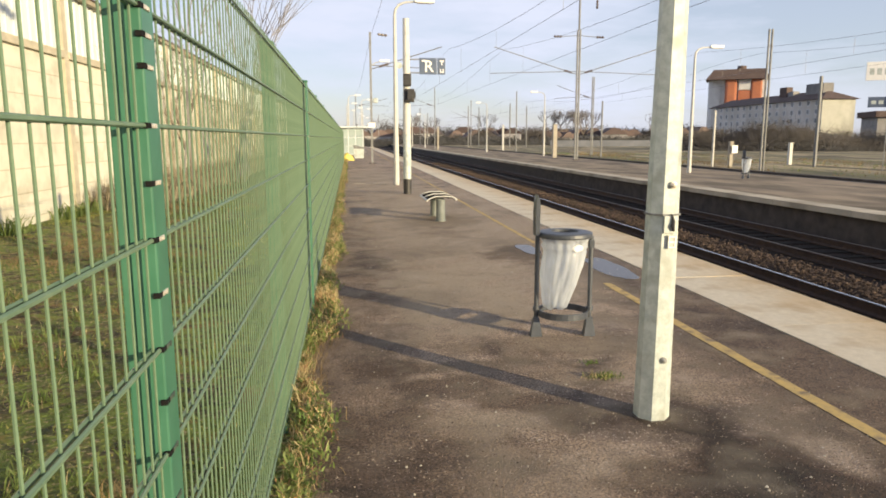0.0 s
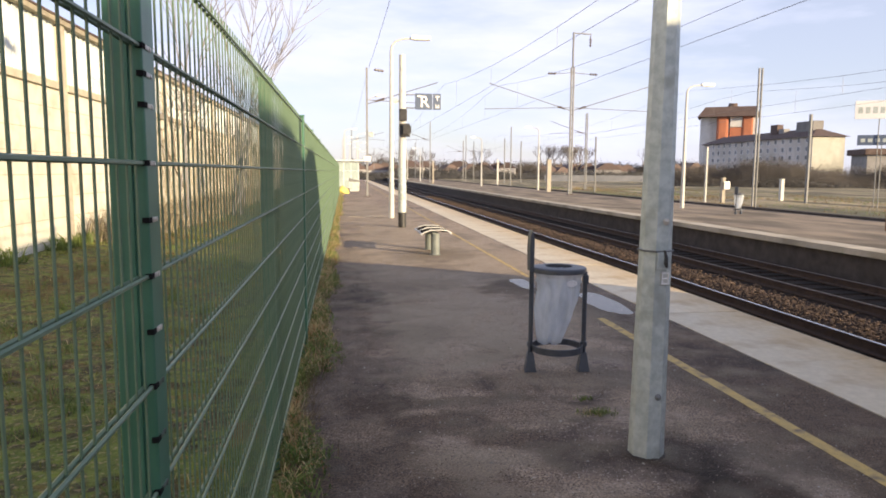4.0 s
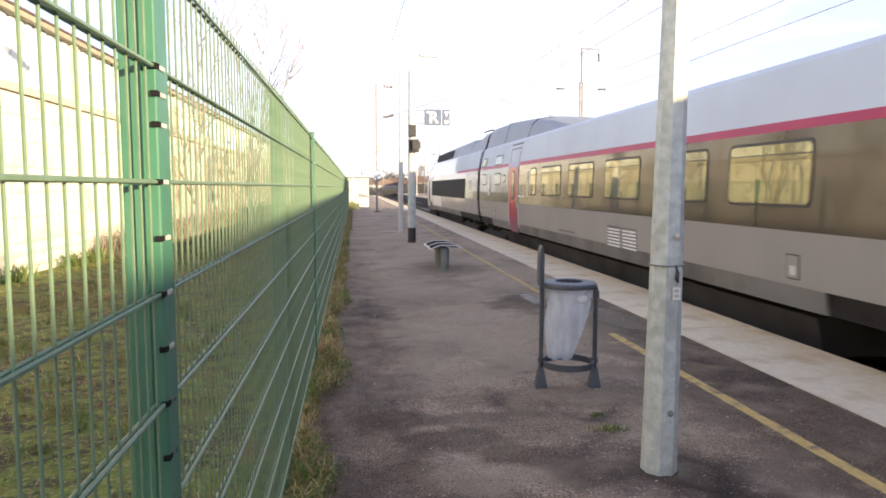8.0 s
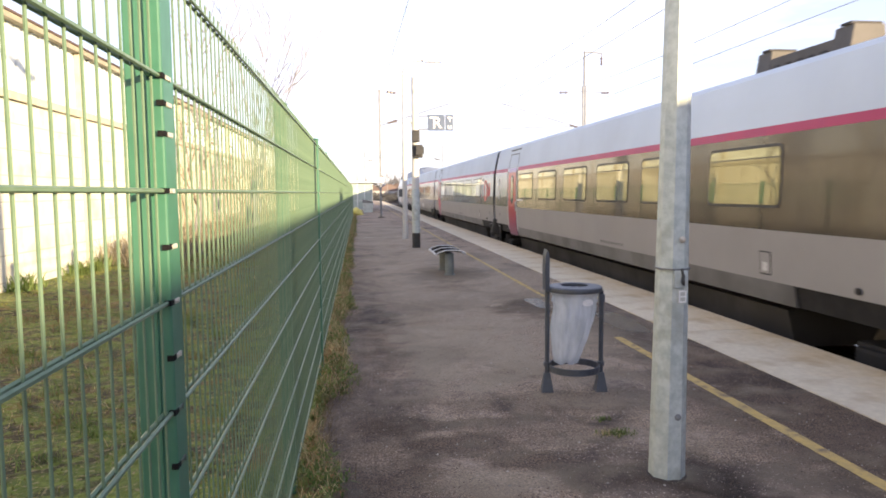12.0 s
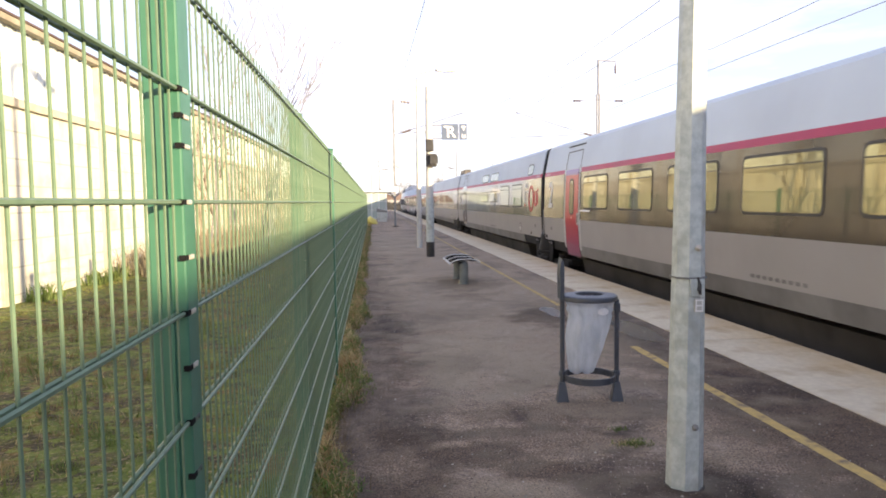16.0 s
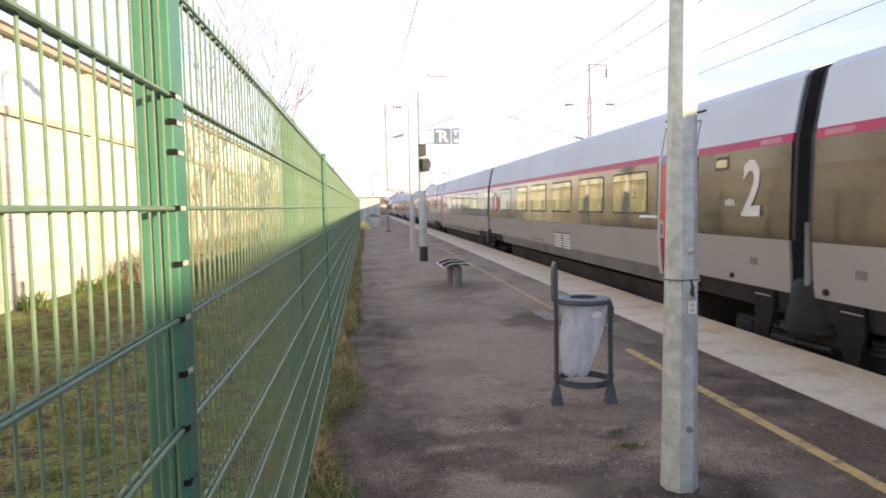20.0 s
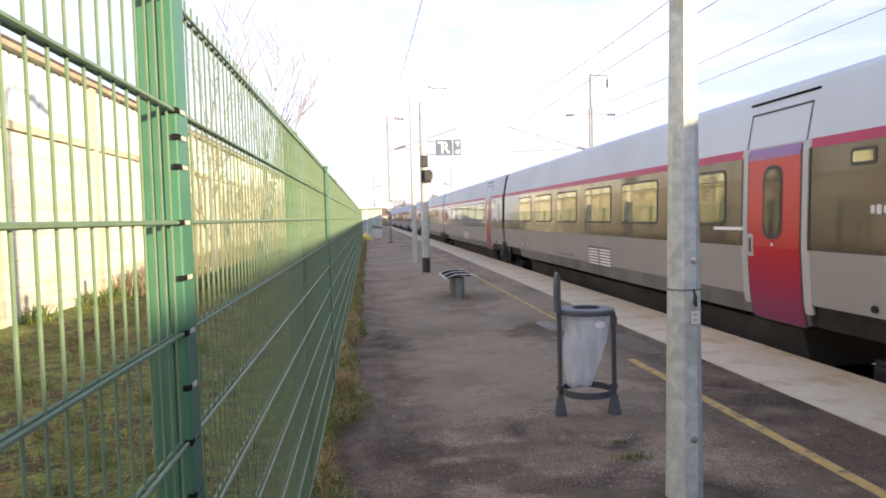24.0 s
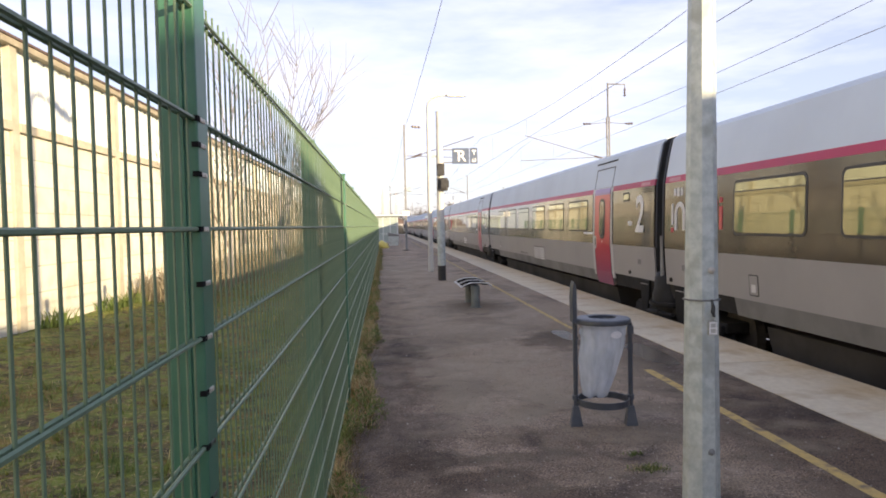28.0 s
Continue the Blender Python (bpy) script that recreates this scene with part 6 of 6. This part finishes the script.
part("roof", box(-1.1, -0.3, 2.4, 1.3, 6.4, 2.52, bevel=0.02), M["shelter_frame"], sh)
bx = thing("grit_bin", "grey plastic box beside the shelter", "bin", pose(0.75, 55.5, 0))
part("body", prism([(-0.35, 0), (0.35, 0), (0.42, 0.75), (-0.42, 0.75)], -0.3, 0.3), M["galva"], bx)
part("lid", prism([(-0.44, 0.75), (0.44, 0.75), (0.4, 0.85), (-0.42, 1.05)], -0.33, 0.33), M["steel_post"], bx)
sk = thing("sack", "slumped pale yellow plastic sack on the platform", "sack", pose(-0.08, 49.4, 0))
b = bmesh.new()
bmesh.ops.create_icosphere(b, subdivisions=3, radius=1)
for v in b.verts:
    f = 1 + 0.25 * noise.noise(v.co * 1.7)
    v.co = Vector((v.co.x * 0.5 * f, v.co.y * 0.4 * f, max(0, 0.24 + v.co.z * 0.36 * f - 0.3 * abs(v.co.x + 0.3))))
part("skin", b, M["tarp"], sk, smooth=True)

# ---- far buildings ----
blk = thing("apartment_block", "long grey five-storey block with a hipped brown roof and cream gable", "apartment building")


def block(parent, a, c, depth, z0, h):
    """Long block from corner a to corner c, drawn back to the right; windows on the long face."""
    a, c = Vector(a), Vector(c)
    u = (c - a).normalized()
    v = Vector((u.y, -u.x))
    length = (c - a).length
    m_ = Matrix(((u.x, v.x, 0, a.x), (u.y, v.y, 0, a.y), (0, 0, 1, z0), (0, 0, 0, 1)))
    w = part("wall", box(0.3, 0, 0, length, depth, h), M["render_wall"], parent, "grey rendered wall")
    w.matrix_basis = m_
    g = part("gable", box(0, 0.02, 0, 0.3, depth - 0.02, h), M["gable"], parent, "cream end wall")
    g.matrix_basis = m_
    rf = bmesh.new()
    e = [rf.verts.new(q) for q in ((-1, -1, h), (length + 1, -1, h), (length + 1, depth + 1, h), (-1, depth + 1, h))]
    t = [rf.verts.new(q) for q in ((6, depth / 2, h + 3.0), (length - 6, depth / 2, h + 3.0))]
    for f in ((e[0], e[1], t[1], t[0]), (e[2], e[3], t[0], t[1]), (e[1], e[2], t[1]), (e[3], e[0], t[0]), (e[3], e[2], e[1], e[0])):
        rf.faces.new(f)
    rfp = part("roof", rf, M["tile_roof"], parent, "dark brown tiled roof")
    rfp.matrix_basis = m_
    for k, (px, hh) in enumerate(((length * 0.345, 1.9), (length * 0.29, 0.2), (length * 0.07, 1.9))):
        ch = part("chimney", box(px, depth * 0.3, h + 2, px + (4.2, 3.0, 9.0)[k], depth * (0.5 if k < 2 else 0.62), h + 3.4 + hh), M["tile_roof" if k == 0 else "house"], parent)
        ch.matrix_basis = m_
    wn = None
    for fl in range(5):
        for k in range(int(length / 4.4)):
            px = 2 + 4.4 * k
            mm = m_ @ Matrix.Translation((px, -0.08, 1.6 + fl * 2.75))
            if wn is None:
                wn = part("window", box(0, 0, 0, 1.3, 0.12, 1.4), M["pane"], parent)
                wf = part("frame", join(join(box(-0.14, 0.03, -0.14, 1.44, 0.1, 0.0), box(-0.14, 0.03, 1.4, 1.44, 0.1, 1.54)), join(box(-0.14, 0.03, 0.0, 0.0, 0.1, 1.4), box(1.3, 0.03, 0.0, 1.44, 0.1, 1.4))), M["sign_white"], wn, "white window frame")
                wn.matrix_basis = mm
            else:
                again("frame", wf.data, again("window", wn.data, parent, mm), Matrix())


block(blk, (145.2, 199.9), (148.6, 272.8), 10.9, -1, 14.3)
tw = thing("tower_block", "white and brick-red tower block with an overhanging brown roof", "tower", pose(209.6, 352.5, -1, 0, 0, -30))
part("core", box(-10.8, -4, 0, 10.5, 10, 33), M["tower_wall"], tw, "white rendered core")
part("bay", tube([(-13.2, 1, 0), (-13.2, 1, 33)], 4.5, 24), M["tower_wall"], tw, "white rounded bay")
part("brick_bay", box(-9.2, -7, 0, -3.4, -4, 33, bevel=1.2), M["brick_red"], tw, "brick-red bay")
part("brick_bay", box(3.4, -6, 0, 8.8, -4, 33, bevel=0.9), M["brick_red"], tw, "brick-red bay")
for k in range(5):
    part("balcony", box(-2.6, -5.6, 5.0 + 5.6 * k, 3.4, -4, 10.3 + 5.6 * k, bevel=0.15), M["brick_red" if k % 2 else "tower_wall"], tw)
rf = bmesh.new()
e = [rf.verts.new(q) for q in ((-19.0, -9, 32.8), (11.8, -9, 32.8), (11.8, 12, 32.8), (-19.0, 12, 32.8))]
t = [rf.verts.new(q) for q in ((-15.2, -5, 38.2), (10.1, -5, 38.2), (10.1, 6, 38.2), (-15.2, 6, 38.2))]
for k in range(4):
    rf.faces.new((e[k], e[(k + 1) % 4], t[(k + 1) % 4], t[k]))
rf.faces.new(t), rf.faces.new(e[::-1])
part("roof", rf, M["tile_roof"], tw, "brown overhanging roof")
part("roof_turret", tube([(-1.5, 0, 37.5), (-1.5, 0, 40.2)], [2.6, 2.2], 16), M["tile_roof"], tw)
st = thing("low_building", "low building with a dark roof beside the block", "building", pose(146.5, 172, -1, 0, 0, -20))
part("wall", box(-4, 0, 0, 40, 12, 7.9), M["house"], st)
part("roof", box(-5, -1, 7.9, 41, 13, 9.6, bevel=0.2), M["tile_roof"], st)

for i in range(44):
    y = 214 + R.uniform(0, 44)
    x = -12 + i * 3.6 + R.uniform(-3, 3)
    w, d, h = R.uniform(5, 8.5), R.uniform(6, 8), R.uniform(2.2, 4.2)
    p = thing("house", "small distant house with a reddish tiled roof", "house", pose(x, y, -1, 0, 0, R.uniform(-25, 25)), "distant houses")
    part("wall", box(-w / 2, -d / 2, 0, w / 2, d / 2, h), M["house"], p)
    part("roof", prism([(-w / 2 - 0.4, h), (w / 2 + 0.4, h), (w * 0.12, h + 2.2), (-w * 0.12, h + 2.2)], -d / 2, d / 2), M["red_roof"], p)
    for k in range(3):
        part("window", box(-w * 0.35 + k * w * 0.28, -d / 2 - 0.05, 1.2, -w * 0.35 + k * w * 0.28 + 1.1, -d / 2, 2.4), M["pane"], p)


# ---- plants ----
def blades(name, spots, material, label, category, hmin, hmax, width, lean, parent=None):
    vs, fs = [], []
    for x, y, z in spots:
        h, a = R.uniform(hmin, hmax), R.uniform(0, 6.283)
        dx, dy = math.cos(a), math.sin(a)
        l = R.uniform(0.1, lean) * h
        w = width * R.uniform(0.6, 1.3)
        q = R.uniform(0, 6.283)
        wx, wy = w * math.cos(q), w * math.sin(q)
        k = len(vs)
        vs += [(x - wx, y - wy, z), (x + wx, y + wy, z), (x + dx * l * 0.4 - wx * 0.8, y + dy * l * 0.4 - wy * 0.8, z + h * 0.6), (x + dx * l * 0.4 + wx * 0.8, y + dy * l * 0.4 + wy * 0.8, z + h * 0.6), (x + dx * l, y + dy * l, z + h * (1 - 0.25 * l / h))]
        fs += [(k, k + 1, k + 3, k + 2), (k + 2, k + 3, k + 4)]
    me = bpy.data.meshes.new(name)
    me.from_pydata(vs, [], fs)
    me.materials.append(material)
    ob = new(name, me)
    if parent:
        ob.parent = parent
    return tagged(ob, label, category, kind="stuff")


def bare_tree(name, label, m, h, seed, r0=0.16, depth=5, spread=0.55, twig="bark", taper=0.6):
    """A leafless tree: trunk and limbs, and a crown of fine twigs."""
    rr = random.Random(seed)
    p = thing(name, label, "tree", m, "bare trees")
    trunk, crown = bmesh.new(), bmesh.new()

    def grow(a, d, length, r, k):
        mid = a + d * length * 0.5 + Vector((rr.uniform(-1, 1), rr.uniform(-1, 1), 0)) * length * 0.06
        e = a + d * length
        tube([a, mid, e], [r, r * 0.85, r * 0.68], 6 if k > depth - 2 else 3, trunk if k > depth - 2 else crown, caps=k > depth - 2)
        if k == 0:
            return
        for _ in range(rr.choice((2, 3, 3))):
            q = (d + Vector((rr.uniform(-1, 1), rr.uniform(-1, 1), rr.uniform(-0.2, 0.7))) * spread).normalized()
            grow(a.lerp(e, rr.uniform(0.55, 1.0)), q, length * rr.uniform(0.6, 0.82), r * taper, k - 1)

    grow(Vector((0, 0, -0.2)), Vector((rr.uniform(-0.1, 0.1), rr.uniform(-0.1, 0.1), 1)).normalized(), h * 0.32, r0, depth)
    part("trunk", trunk, M["bark"], p, "grey-brown trunk and limbs")
    part("crown", crown, M[twig], p, "bare twigs")
    return p


def shoots(m, tips, label, seed):
    """A clump of long slender leafless shoots fanning out from one foot, with a few side twigs."""
    rr = random.Random(seed)
    p = thing("bare_shrub", label, "shrub", m, "bare trees")
    for dx, dz in tips:
        foot = Vector((rr.uniform(-0.25, 0.25), rr.uniform(-0.4, 0.4), -0.1))
        tip = Vector((dx, rr.uniform(-1.5, 1.5), dz))
        b = bmesh.new()
        pts = [foot.lerp(tip, f) + Vector((-0.16 * dx * math.sin(math.pi * f), 0, 0.05 * dz * math.sin(math.pi * f))) + Vector((rr.uniform(-1, 1), 0, 0)) * 0.05 for f in (0, 0.2, 0.4, 0.6, 0.8, 1)]
        tube(pts, [0.028, 0.025, 0.021, 0.016, 0.011, 0.005], 5, b)
        for f in range(2, 5):
            for _ in range(4):
                a = pts[f].lerp(pts[f + 1], rr.random())
                d = (tip - foot).normalized() + Vector((rr.uniform(-0.7, 0.7), rr.uniform(-0.5, 0.5), rr.uniform(-0.3, 0.3)))
                e = a + d.normalized() * dz * rr.uniform(0.12, 0.28)
                tube([a, a.lerp(e, 0.5) + Vector((0, 0, -0.04)), e], [0.015, 0.012, 0.006], 4, b)
        part("shoot", b, M["twig"], p, "slender bare shoot")
    return p


shoots(pose(-3.9, 26.0, 0), ((-1.0, 9.0), (-0.2, 9.0), (0.8, 8.3), (1.5, 7.7), (1.85, 7.5), (2.7, 7.7), (2.2, 6.2), (2.4, 6.9), (1.2, 8.6)), "clump of long slender leafless shoots rising behind the fence", 3)
shoots(pose(-4.3, 20.0, 0), ((-0.6, 7.0), (0.3, 6.6), (0.9, 6.0)), "few thin leafless shoots beside the shed wall", 11)
for y, h, k in ((29.5, 5.0, 42), (36.0, 5.0, 44)):
    bare_tree("bare_shrub", "leafless shrub climbing the whitewashed shed wall", pose(-4.8, y, 0), h, k, 0.045, 6, 0.75)
bare_tree("bare_shrub", "leafless shrub climbing the whitewashed shed wall", pose(-4.9, 22.0, 0), 6.0, 5, 0.05, 6, 0.7)
bare_tree("bare_shrub", "leafless shrub climbing the whitewashed shed wall", pose(-4.9, 18.5, 0), 5.0, 8, 0.04, 6, 0.8)
far1 = bare_tree("bare_tree", "tall leafless tree beyond the yard", pose(70, 222, -1), 15, 21, 0.22, 6, 0.62, "haze_twig", 0.66)
for x, y, k in ((66, 224, 30), (74, 221, 100), (79, 230, 200), (36, 300, 60), (15, 330, 10), (108, 240, 75), (69, 226, 140), (72.5, 219, 260), (77, 224, 310), (84, 236, 20), (25, 270, 90), (51, 260, 170)):
    copy_thing(far1, pose(x, y, -1, 0, 0, k))
spots, dry = [], []
for i in range(80000):
    x, y = R.uniform(-5.4, -0.25), -1 + 21 * R.random() ** 1.7
    if noise.noise((x * 1.1, y * 1.1, 5)) > -0.08:
        spots.append((x, y, -0.05 + (0.12 if x < -4.8 else 0)))
for i in range(14000):
    spots.append((R.uniform(-5.4, -0.4), R.uniform(-14, -1), -0.05))
for i in range(4500):
    x, y = R.uniform(-5.4, -0.4), R.uniform(-1, 30)
    if noise.noise((x * 0.5, y * 0.5, 9)) > 0.0:
        dry.append((x, y, -0.05))
blades("meadow_grass", spots, M["grass"], "short mossy green grass behind the fence", "grass", 0.012, 0.055, 0.0048, 1.1)
blades("dry_stalks", dry, M["dry"], "dry straw-coloured stalks in the meadow", "dry grass", 0.04, 0.14, 0.003, 1.2)
tussock, straw = [], []
for i in range(420):
    cx, cy, r = R.uniform(-5.3, -0.5), 0.2 + 17 * R.random() ** 1.4, R.uniform(0.03, 0.11)
    sink = straw if R.random() < 0.12 + 0.12 * -cx else tussock
    for k in range(34):
        sink.append((cx + R.gauss(0, r), cy + R.gauss(0, r), -0.05))
blades("tussocks", tussock, M["weed"], "tufts of rank green grass in the meadow", "grass", 0.05, 0.19, 0.0036, 1.2)
blades("straw_tufts", straw, M["russet"], "tufts of withered straw in the meadow", "dry grass", 0.05, 0.17, 0.0026, 1.3)
russet = [(R.uniform(-5.4, -3.2), R.uniform(3, 26), -0.05) for i in range(26000)]
russet = [q for q in russet if noise.noise((q[0] * 0.8, q[1] * 0.45, 21)) + 0.28 * (-q[0] - 4.3) > 0.0]
blades("russet_grass", russet, M["russet"], "low russet withered grass near the shed wall", "dry grass", 0.03, 0.13, 0.0035, 1.1)
foot = [(R.uniform(-5.45, -5.1), R.uniform(4, 26), 0.02) for i in range(5000)]
foot = [q for q in foot if noise.noise((0, q[1] * 0.9, 31)) > 0.05]
blades("wall_weeds", foot, M["weed"], "green leafy weeds at the foot of the shed wall", "weeds", 0.08, 0.4, 0.012, 0.8)
bush = [(R.uniform(-5.4, -4.3 + 0.8 * noise.noise((0, i * 0.01, 1))), 15 + 26 * R.random() ** 1.2, -0.05) for i in range(7000)]
blades("bramble", bush, M["bramble"], "brown winter bramble thicket at the foot of the shed wall", "bramble", 0.3, 1.0, 0.008, 0.8)
vine = [(R.uniform(-5.46, -5.2), 18.5 + 32 * R.random() ** 0.9, -0.05 + 2.6 * R.random() ** 1.6) for i in range(3600)]
blades("wall_vines", vine, M["bramble"], "fine dry vines climbing the whitewashed shed wall", "vine", 0.5, 2.0, 0.0032, 0.6)
leafy, stalky, rusty = [], [], []
for i in range(900):
    cy = 0.5 + 46 * R.random() ** 1.45
    k = max(0.0, 0.45 + 0.8 * noise.noise((1.3, cy * 1.4, 2)))
    cx, r = -0.33 + R.random() * 0.3 * k, (0.03 + 0.06 * R.random()) * (0.6 + 0.8 * k)
    kind = noise.noise((4.1, cy * 1.5, 2)) + R.uniform(-0.28, 0.28)
    for q in range(60):
        up = R.random()
        a, d = R.uniform(0, 6.283), r * (1.1 - 0.75 * up) * R.random() ** 0.5
        spot = (min(cx + 1.3 * d * math.cos(a), 0.06), cy + 1.6 * d * math.sin(a), -0.005 + up * r * 1.9)
        share = R.random()
        (leafy if share < 0.56 + 0.9 * kind else rusty if share < 0.74 + 0.6 * kind else stalky).append(spot)
blades("weeds", leafy, M["weed"], "green leafy weeds growing along the foot of the fence", "weeds", 0.012, 0.05, 0.0056, 2.2)
blades("dry_weeds", stalky, M["dry"], "straw-coloured dry stalks along the foot of the fence", "weeds", 0.02, 0.1, 0.0024, 1.8)
blades("red_weeds", rusty, M["red_weed"], "red-brown withered weeds along the foot of the fence", "weeds", 0.015, 0.06, 0.0034, 2.0)
long_g = [(min(-0.34 + abs(R.gauss(0, 0.08)), -0.05), 0.5 + 40 * R.random() ** 1.5, 0.0) for i in range(4200)]
blades("grass_stems", long_g, M["russet"], "thin bent grass stems along the fence", "grass", 0.06, 0.2, 0.0016, 1.6)
tuft = thing("weed_tuft", "small grass tuft in the asphalt by the lamp post", "weed", pose(1.63, 4.2, 0))
blades("leaves", [(R.gauss(0, 0.06), R.gauss(-0.06, 0.035), 0) for _ in range(130)], M["weed"], "", "", 0.012, 0.045, 0.003, 1.6, tuft)
blades("dry_leaves", [(R.gauss(-0.06, 0.05), R.gauss(-0.05, 0.03), 0) for _ in range(90)], M["dry"], "", "", 0.01, 0.05, 0.002, 1.8, tuft)
blades("small_tuft", [(R.gauss(0, 0.035), R.gauss(0.22, 0.025), 0) for _ in range(60)], M["weed"], "", "", 0.01, 0.035, 0.003, 1.6, tuft)


yard_tufts = [(19 + 22 * R.random() ** 1.4, 18 + 70 * R.random(), -0.42) for i in range(26000)]
blades("yard_grass", [q for q in yard_tufts if noise.noise((q[0] * 0.5, q[1] * 0.09, 40)) > 0.12], M["russet"], "straw-coloured winter grass in the railway yard", "dry grass", 0.12, 0.34, 0.014, 1.0)
blades("yard_weeds", [q for q in yard_tufts if noise.noise((q[0] * 0.5, q[1] * 0.09, 40)) < -0.12], M["weed"], "low green weeds in the railway yard", "weeds", 0.1, 0.24, 0.014, 1.0)


def thicket(name, spots, material, label, hmax, width):
    """Leafless scrub as crossing twigs whose height follows slow noise."""
    vs, fs = [], []
    for x, y, z in spots:
        h = hmax * (0.45 + 0.55 * max(0, 0.5 + noise.noise((x * 0.09, y * 0.09, 1.0)) + 0.5 * noise.noise((x * 0.35, y * 0.35, 4.0)))) * R.uniform(0.5, 1.05)
        z0 = z + h * R.uniform(0, 0.75)
        dx, dy, dz = R.gauss(0, 0.22) * h, R.gauss(0, 0.2) * h, h * R.uniform(0.06, 0.22)
        k = len(vs)
        vs += [(x - width, y, z0), (x + width, y, z0), (x + dx, y + dy, z0 + dz), (x, y, z0 - width * 2)]
        fs += [(k, k + 1, k + 2), (k, k + 3, k + 1)]
    me = bpy.data.meshes.new(name)
    me.from_pydata(vs, [], fs)
    me.materials.append(material)
    return tagged(new(name, me), label, "scrub", kind="stuff")


belt = []
for i in range(150000):
    u = 0.2 + 0.8 * R.random()
    belt.append((36 + 80 * u + R.gauss(0, 1.5), 106 - 27 * u + R.gauss(0, 3.5), -0.7))
thicket("scrub", belt, M["twig_far"], "brown leafless scrub along the far side of the yard", 5.4, 0.025)
thicket("scrub_base", [(x - 1.5, y - 1.5, z) for x, y, z in belt[:30000]], M["hedge_far"], "dark tangled foot of the scrub along the yard", 2.6, 0.06)
thicket("copse", [(R.choice((91, 95, 99, 103, 107.5, 112, 58, 40, 19)) + R.gauss(0, 1.5), 205 + R.gauss(0, 2.0), -1) for i in range(16000)], M["twig_far"], "dark brown copse of bare trees beyond the yard", 8.5, 0.12)
low = part("yard_wall", box(-14, -0.1, 0, 14, 0.1, 1.7, bevel=0.02), M["blue_grey"])
low.matrix_basis = pose(58, 148, -0.7, 0, 0, -8)
tagged(low, "low blue-grey boundary wall across the yard", "wall", kind="structure")
thicket("far_hedge", [(R.uniform(-5, 140), R.uniform(185, 200), -1) for i in range(36000)], M["hedge_far"], "dark band of hedges across the distance", 4.4, 0.12)
thicket("far_scrub", [(R.uniform(-5, 190), R.uniform(262, 300), -1) for i in range(60000)], M["twig_far"], "grey-brown scrub and small trees in the distance", 10.0, 0.13)


# ---- stones and stains ----
def stones(name, spots, size, material, label, category):
    vs, fs = [], []
    for x, y, z in spots:
        k, r = len(vs), size * (0.4 + 1.3 * R.random() ** 2)
        vs += [(x + r * R.uniform(0.6, 1.1) * a, y + r * R.uniform(0.6, 1.1) * b_, z + r * R.uniform(0.5, 0.9) * c_) for a, b_, c_ in ((1, 0, 0), (0, 1, 0), (-1, 0, 0), (0, -1, 0), (0, 0, 1), (0, 0, -1))]
        fs += [(k + i, k + (i + 1) % 4, k + 4) for i in range(4)] + [(k + (i + 1) % 4, k + i, k + 5) for i in range(4)]
    me = bpy.data.meshes.new(name)
    me.from_pydata(vs, [], fs)
    me.materials.append(material)
    return tagged(new(name, me), label, category, kind="stuff")


stones("ballast_stones", [(R.gauss(7.72, 0.26), 4 + 60 * R.random() ** 1.6, R.uniform(-0.77, -0.69)) for _ in range(30000)], 0.024, M["stone"], "rusty brown ballast stones heaped between the tracks", "ballast")
stones("shaded_ballast", [(R.uniform(4.5, 11.0), 4 + 70 * R.random() ** 1.6, R.uniform(-0.82, -0.78)) for _ in range(20000)], 0.028, M["ballast"], "near-black ballast stones under the rails, shade in their colour", "ballast")
stones("dark_grit", [(R.uniform(-0.1, 3.3), 1.8 + 8 * R.random() ** 2.0, 0.0) for _ in range(9000)], 0.0044, M["stone"], "dark brown loose grains on the asphalt", "grit")
stones("pebbles", [(R.uniform(0.05, 3.2), 1.7 + 9 * R.random() ** 1.6, 0.002) for _ in range(480)], 0.0072, M["pebble"], "small white pebbles strewn over the asphalt", "pebbles")
stones("grit", [(R.uniform(-0.1, 3.3), 1.8 + 13 * R.random() ** 2.0, 0.001) for _ in range(26000)], 0.0036, M["grit"], "pale grit scattered on the asphalt", "grit")
pd = bmesh.new()
for cx, cy, rx, ry, sd in ((3.07, 7.8, 0.2, 0.7, 1), (2.46, 9.35, 0.12, 0.5, 7)):
    vs = []
    for k in range(40):
        a = 2 * math.pi * k / 40
        f = 1 + 0.35 * noise.noise((math.cos(a) * 1.6, math.sin(a) * 1.6, sd)) + 0.12 * noise.noise((math.cos(a) * 5, math.sin(a) * 5, sd))
        vs.append((cx + rx * f * math.cos(a), cy + ry * f * math.sin(a)))
    top = [pd.verts.new((x, y, 0.0035)) for x, y in vs]
    low = [pd.verts.new((x, y, 0.0)) for x, y in vs]
    pd.faces.new(top)
    for k in range(40):
        pd.faces.new((low[k], low[(k + 1) % 40], top[(k + 1) % 40], top[k]))
pool = part("puddle", pd, M["puddle"])
tagged(pool, "shallow puddle on the asphalt by the yellow line", "puddle", kind="structure")


for k, (y, x0, x1) in enumerate(((24.2, 0.15, 1.45), (35.5, 0.1, 1.3))):
    p = part("repair_joint", box(x0, y - 0.035, 0.0, x1, y + 0.035, 0.0045), M["concrete"])
    tagged(p, "pale filled joint across the asphalt", "joint", kind="structure")


# ---- motion ----
def motions():
    for thing_, back in TRAIN:
        walk(thing_, [(t, pose(T1, s - back, RAIL_Z)) for t, s in RUN])


motions()
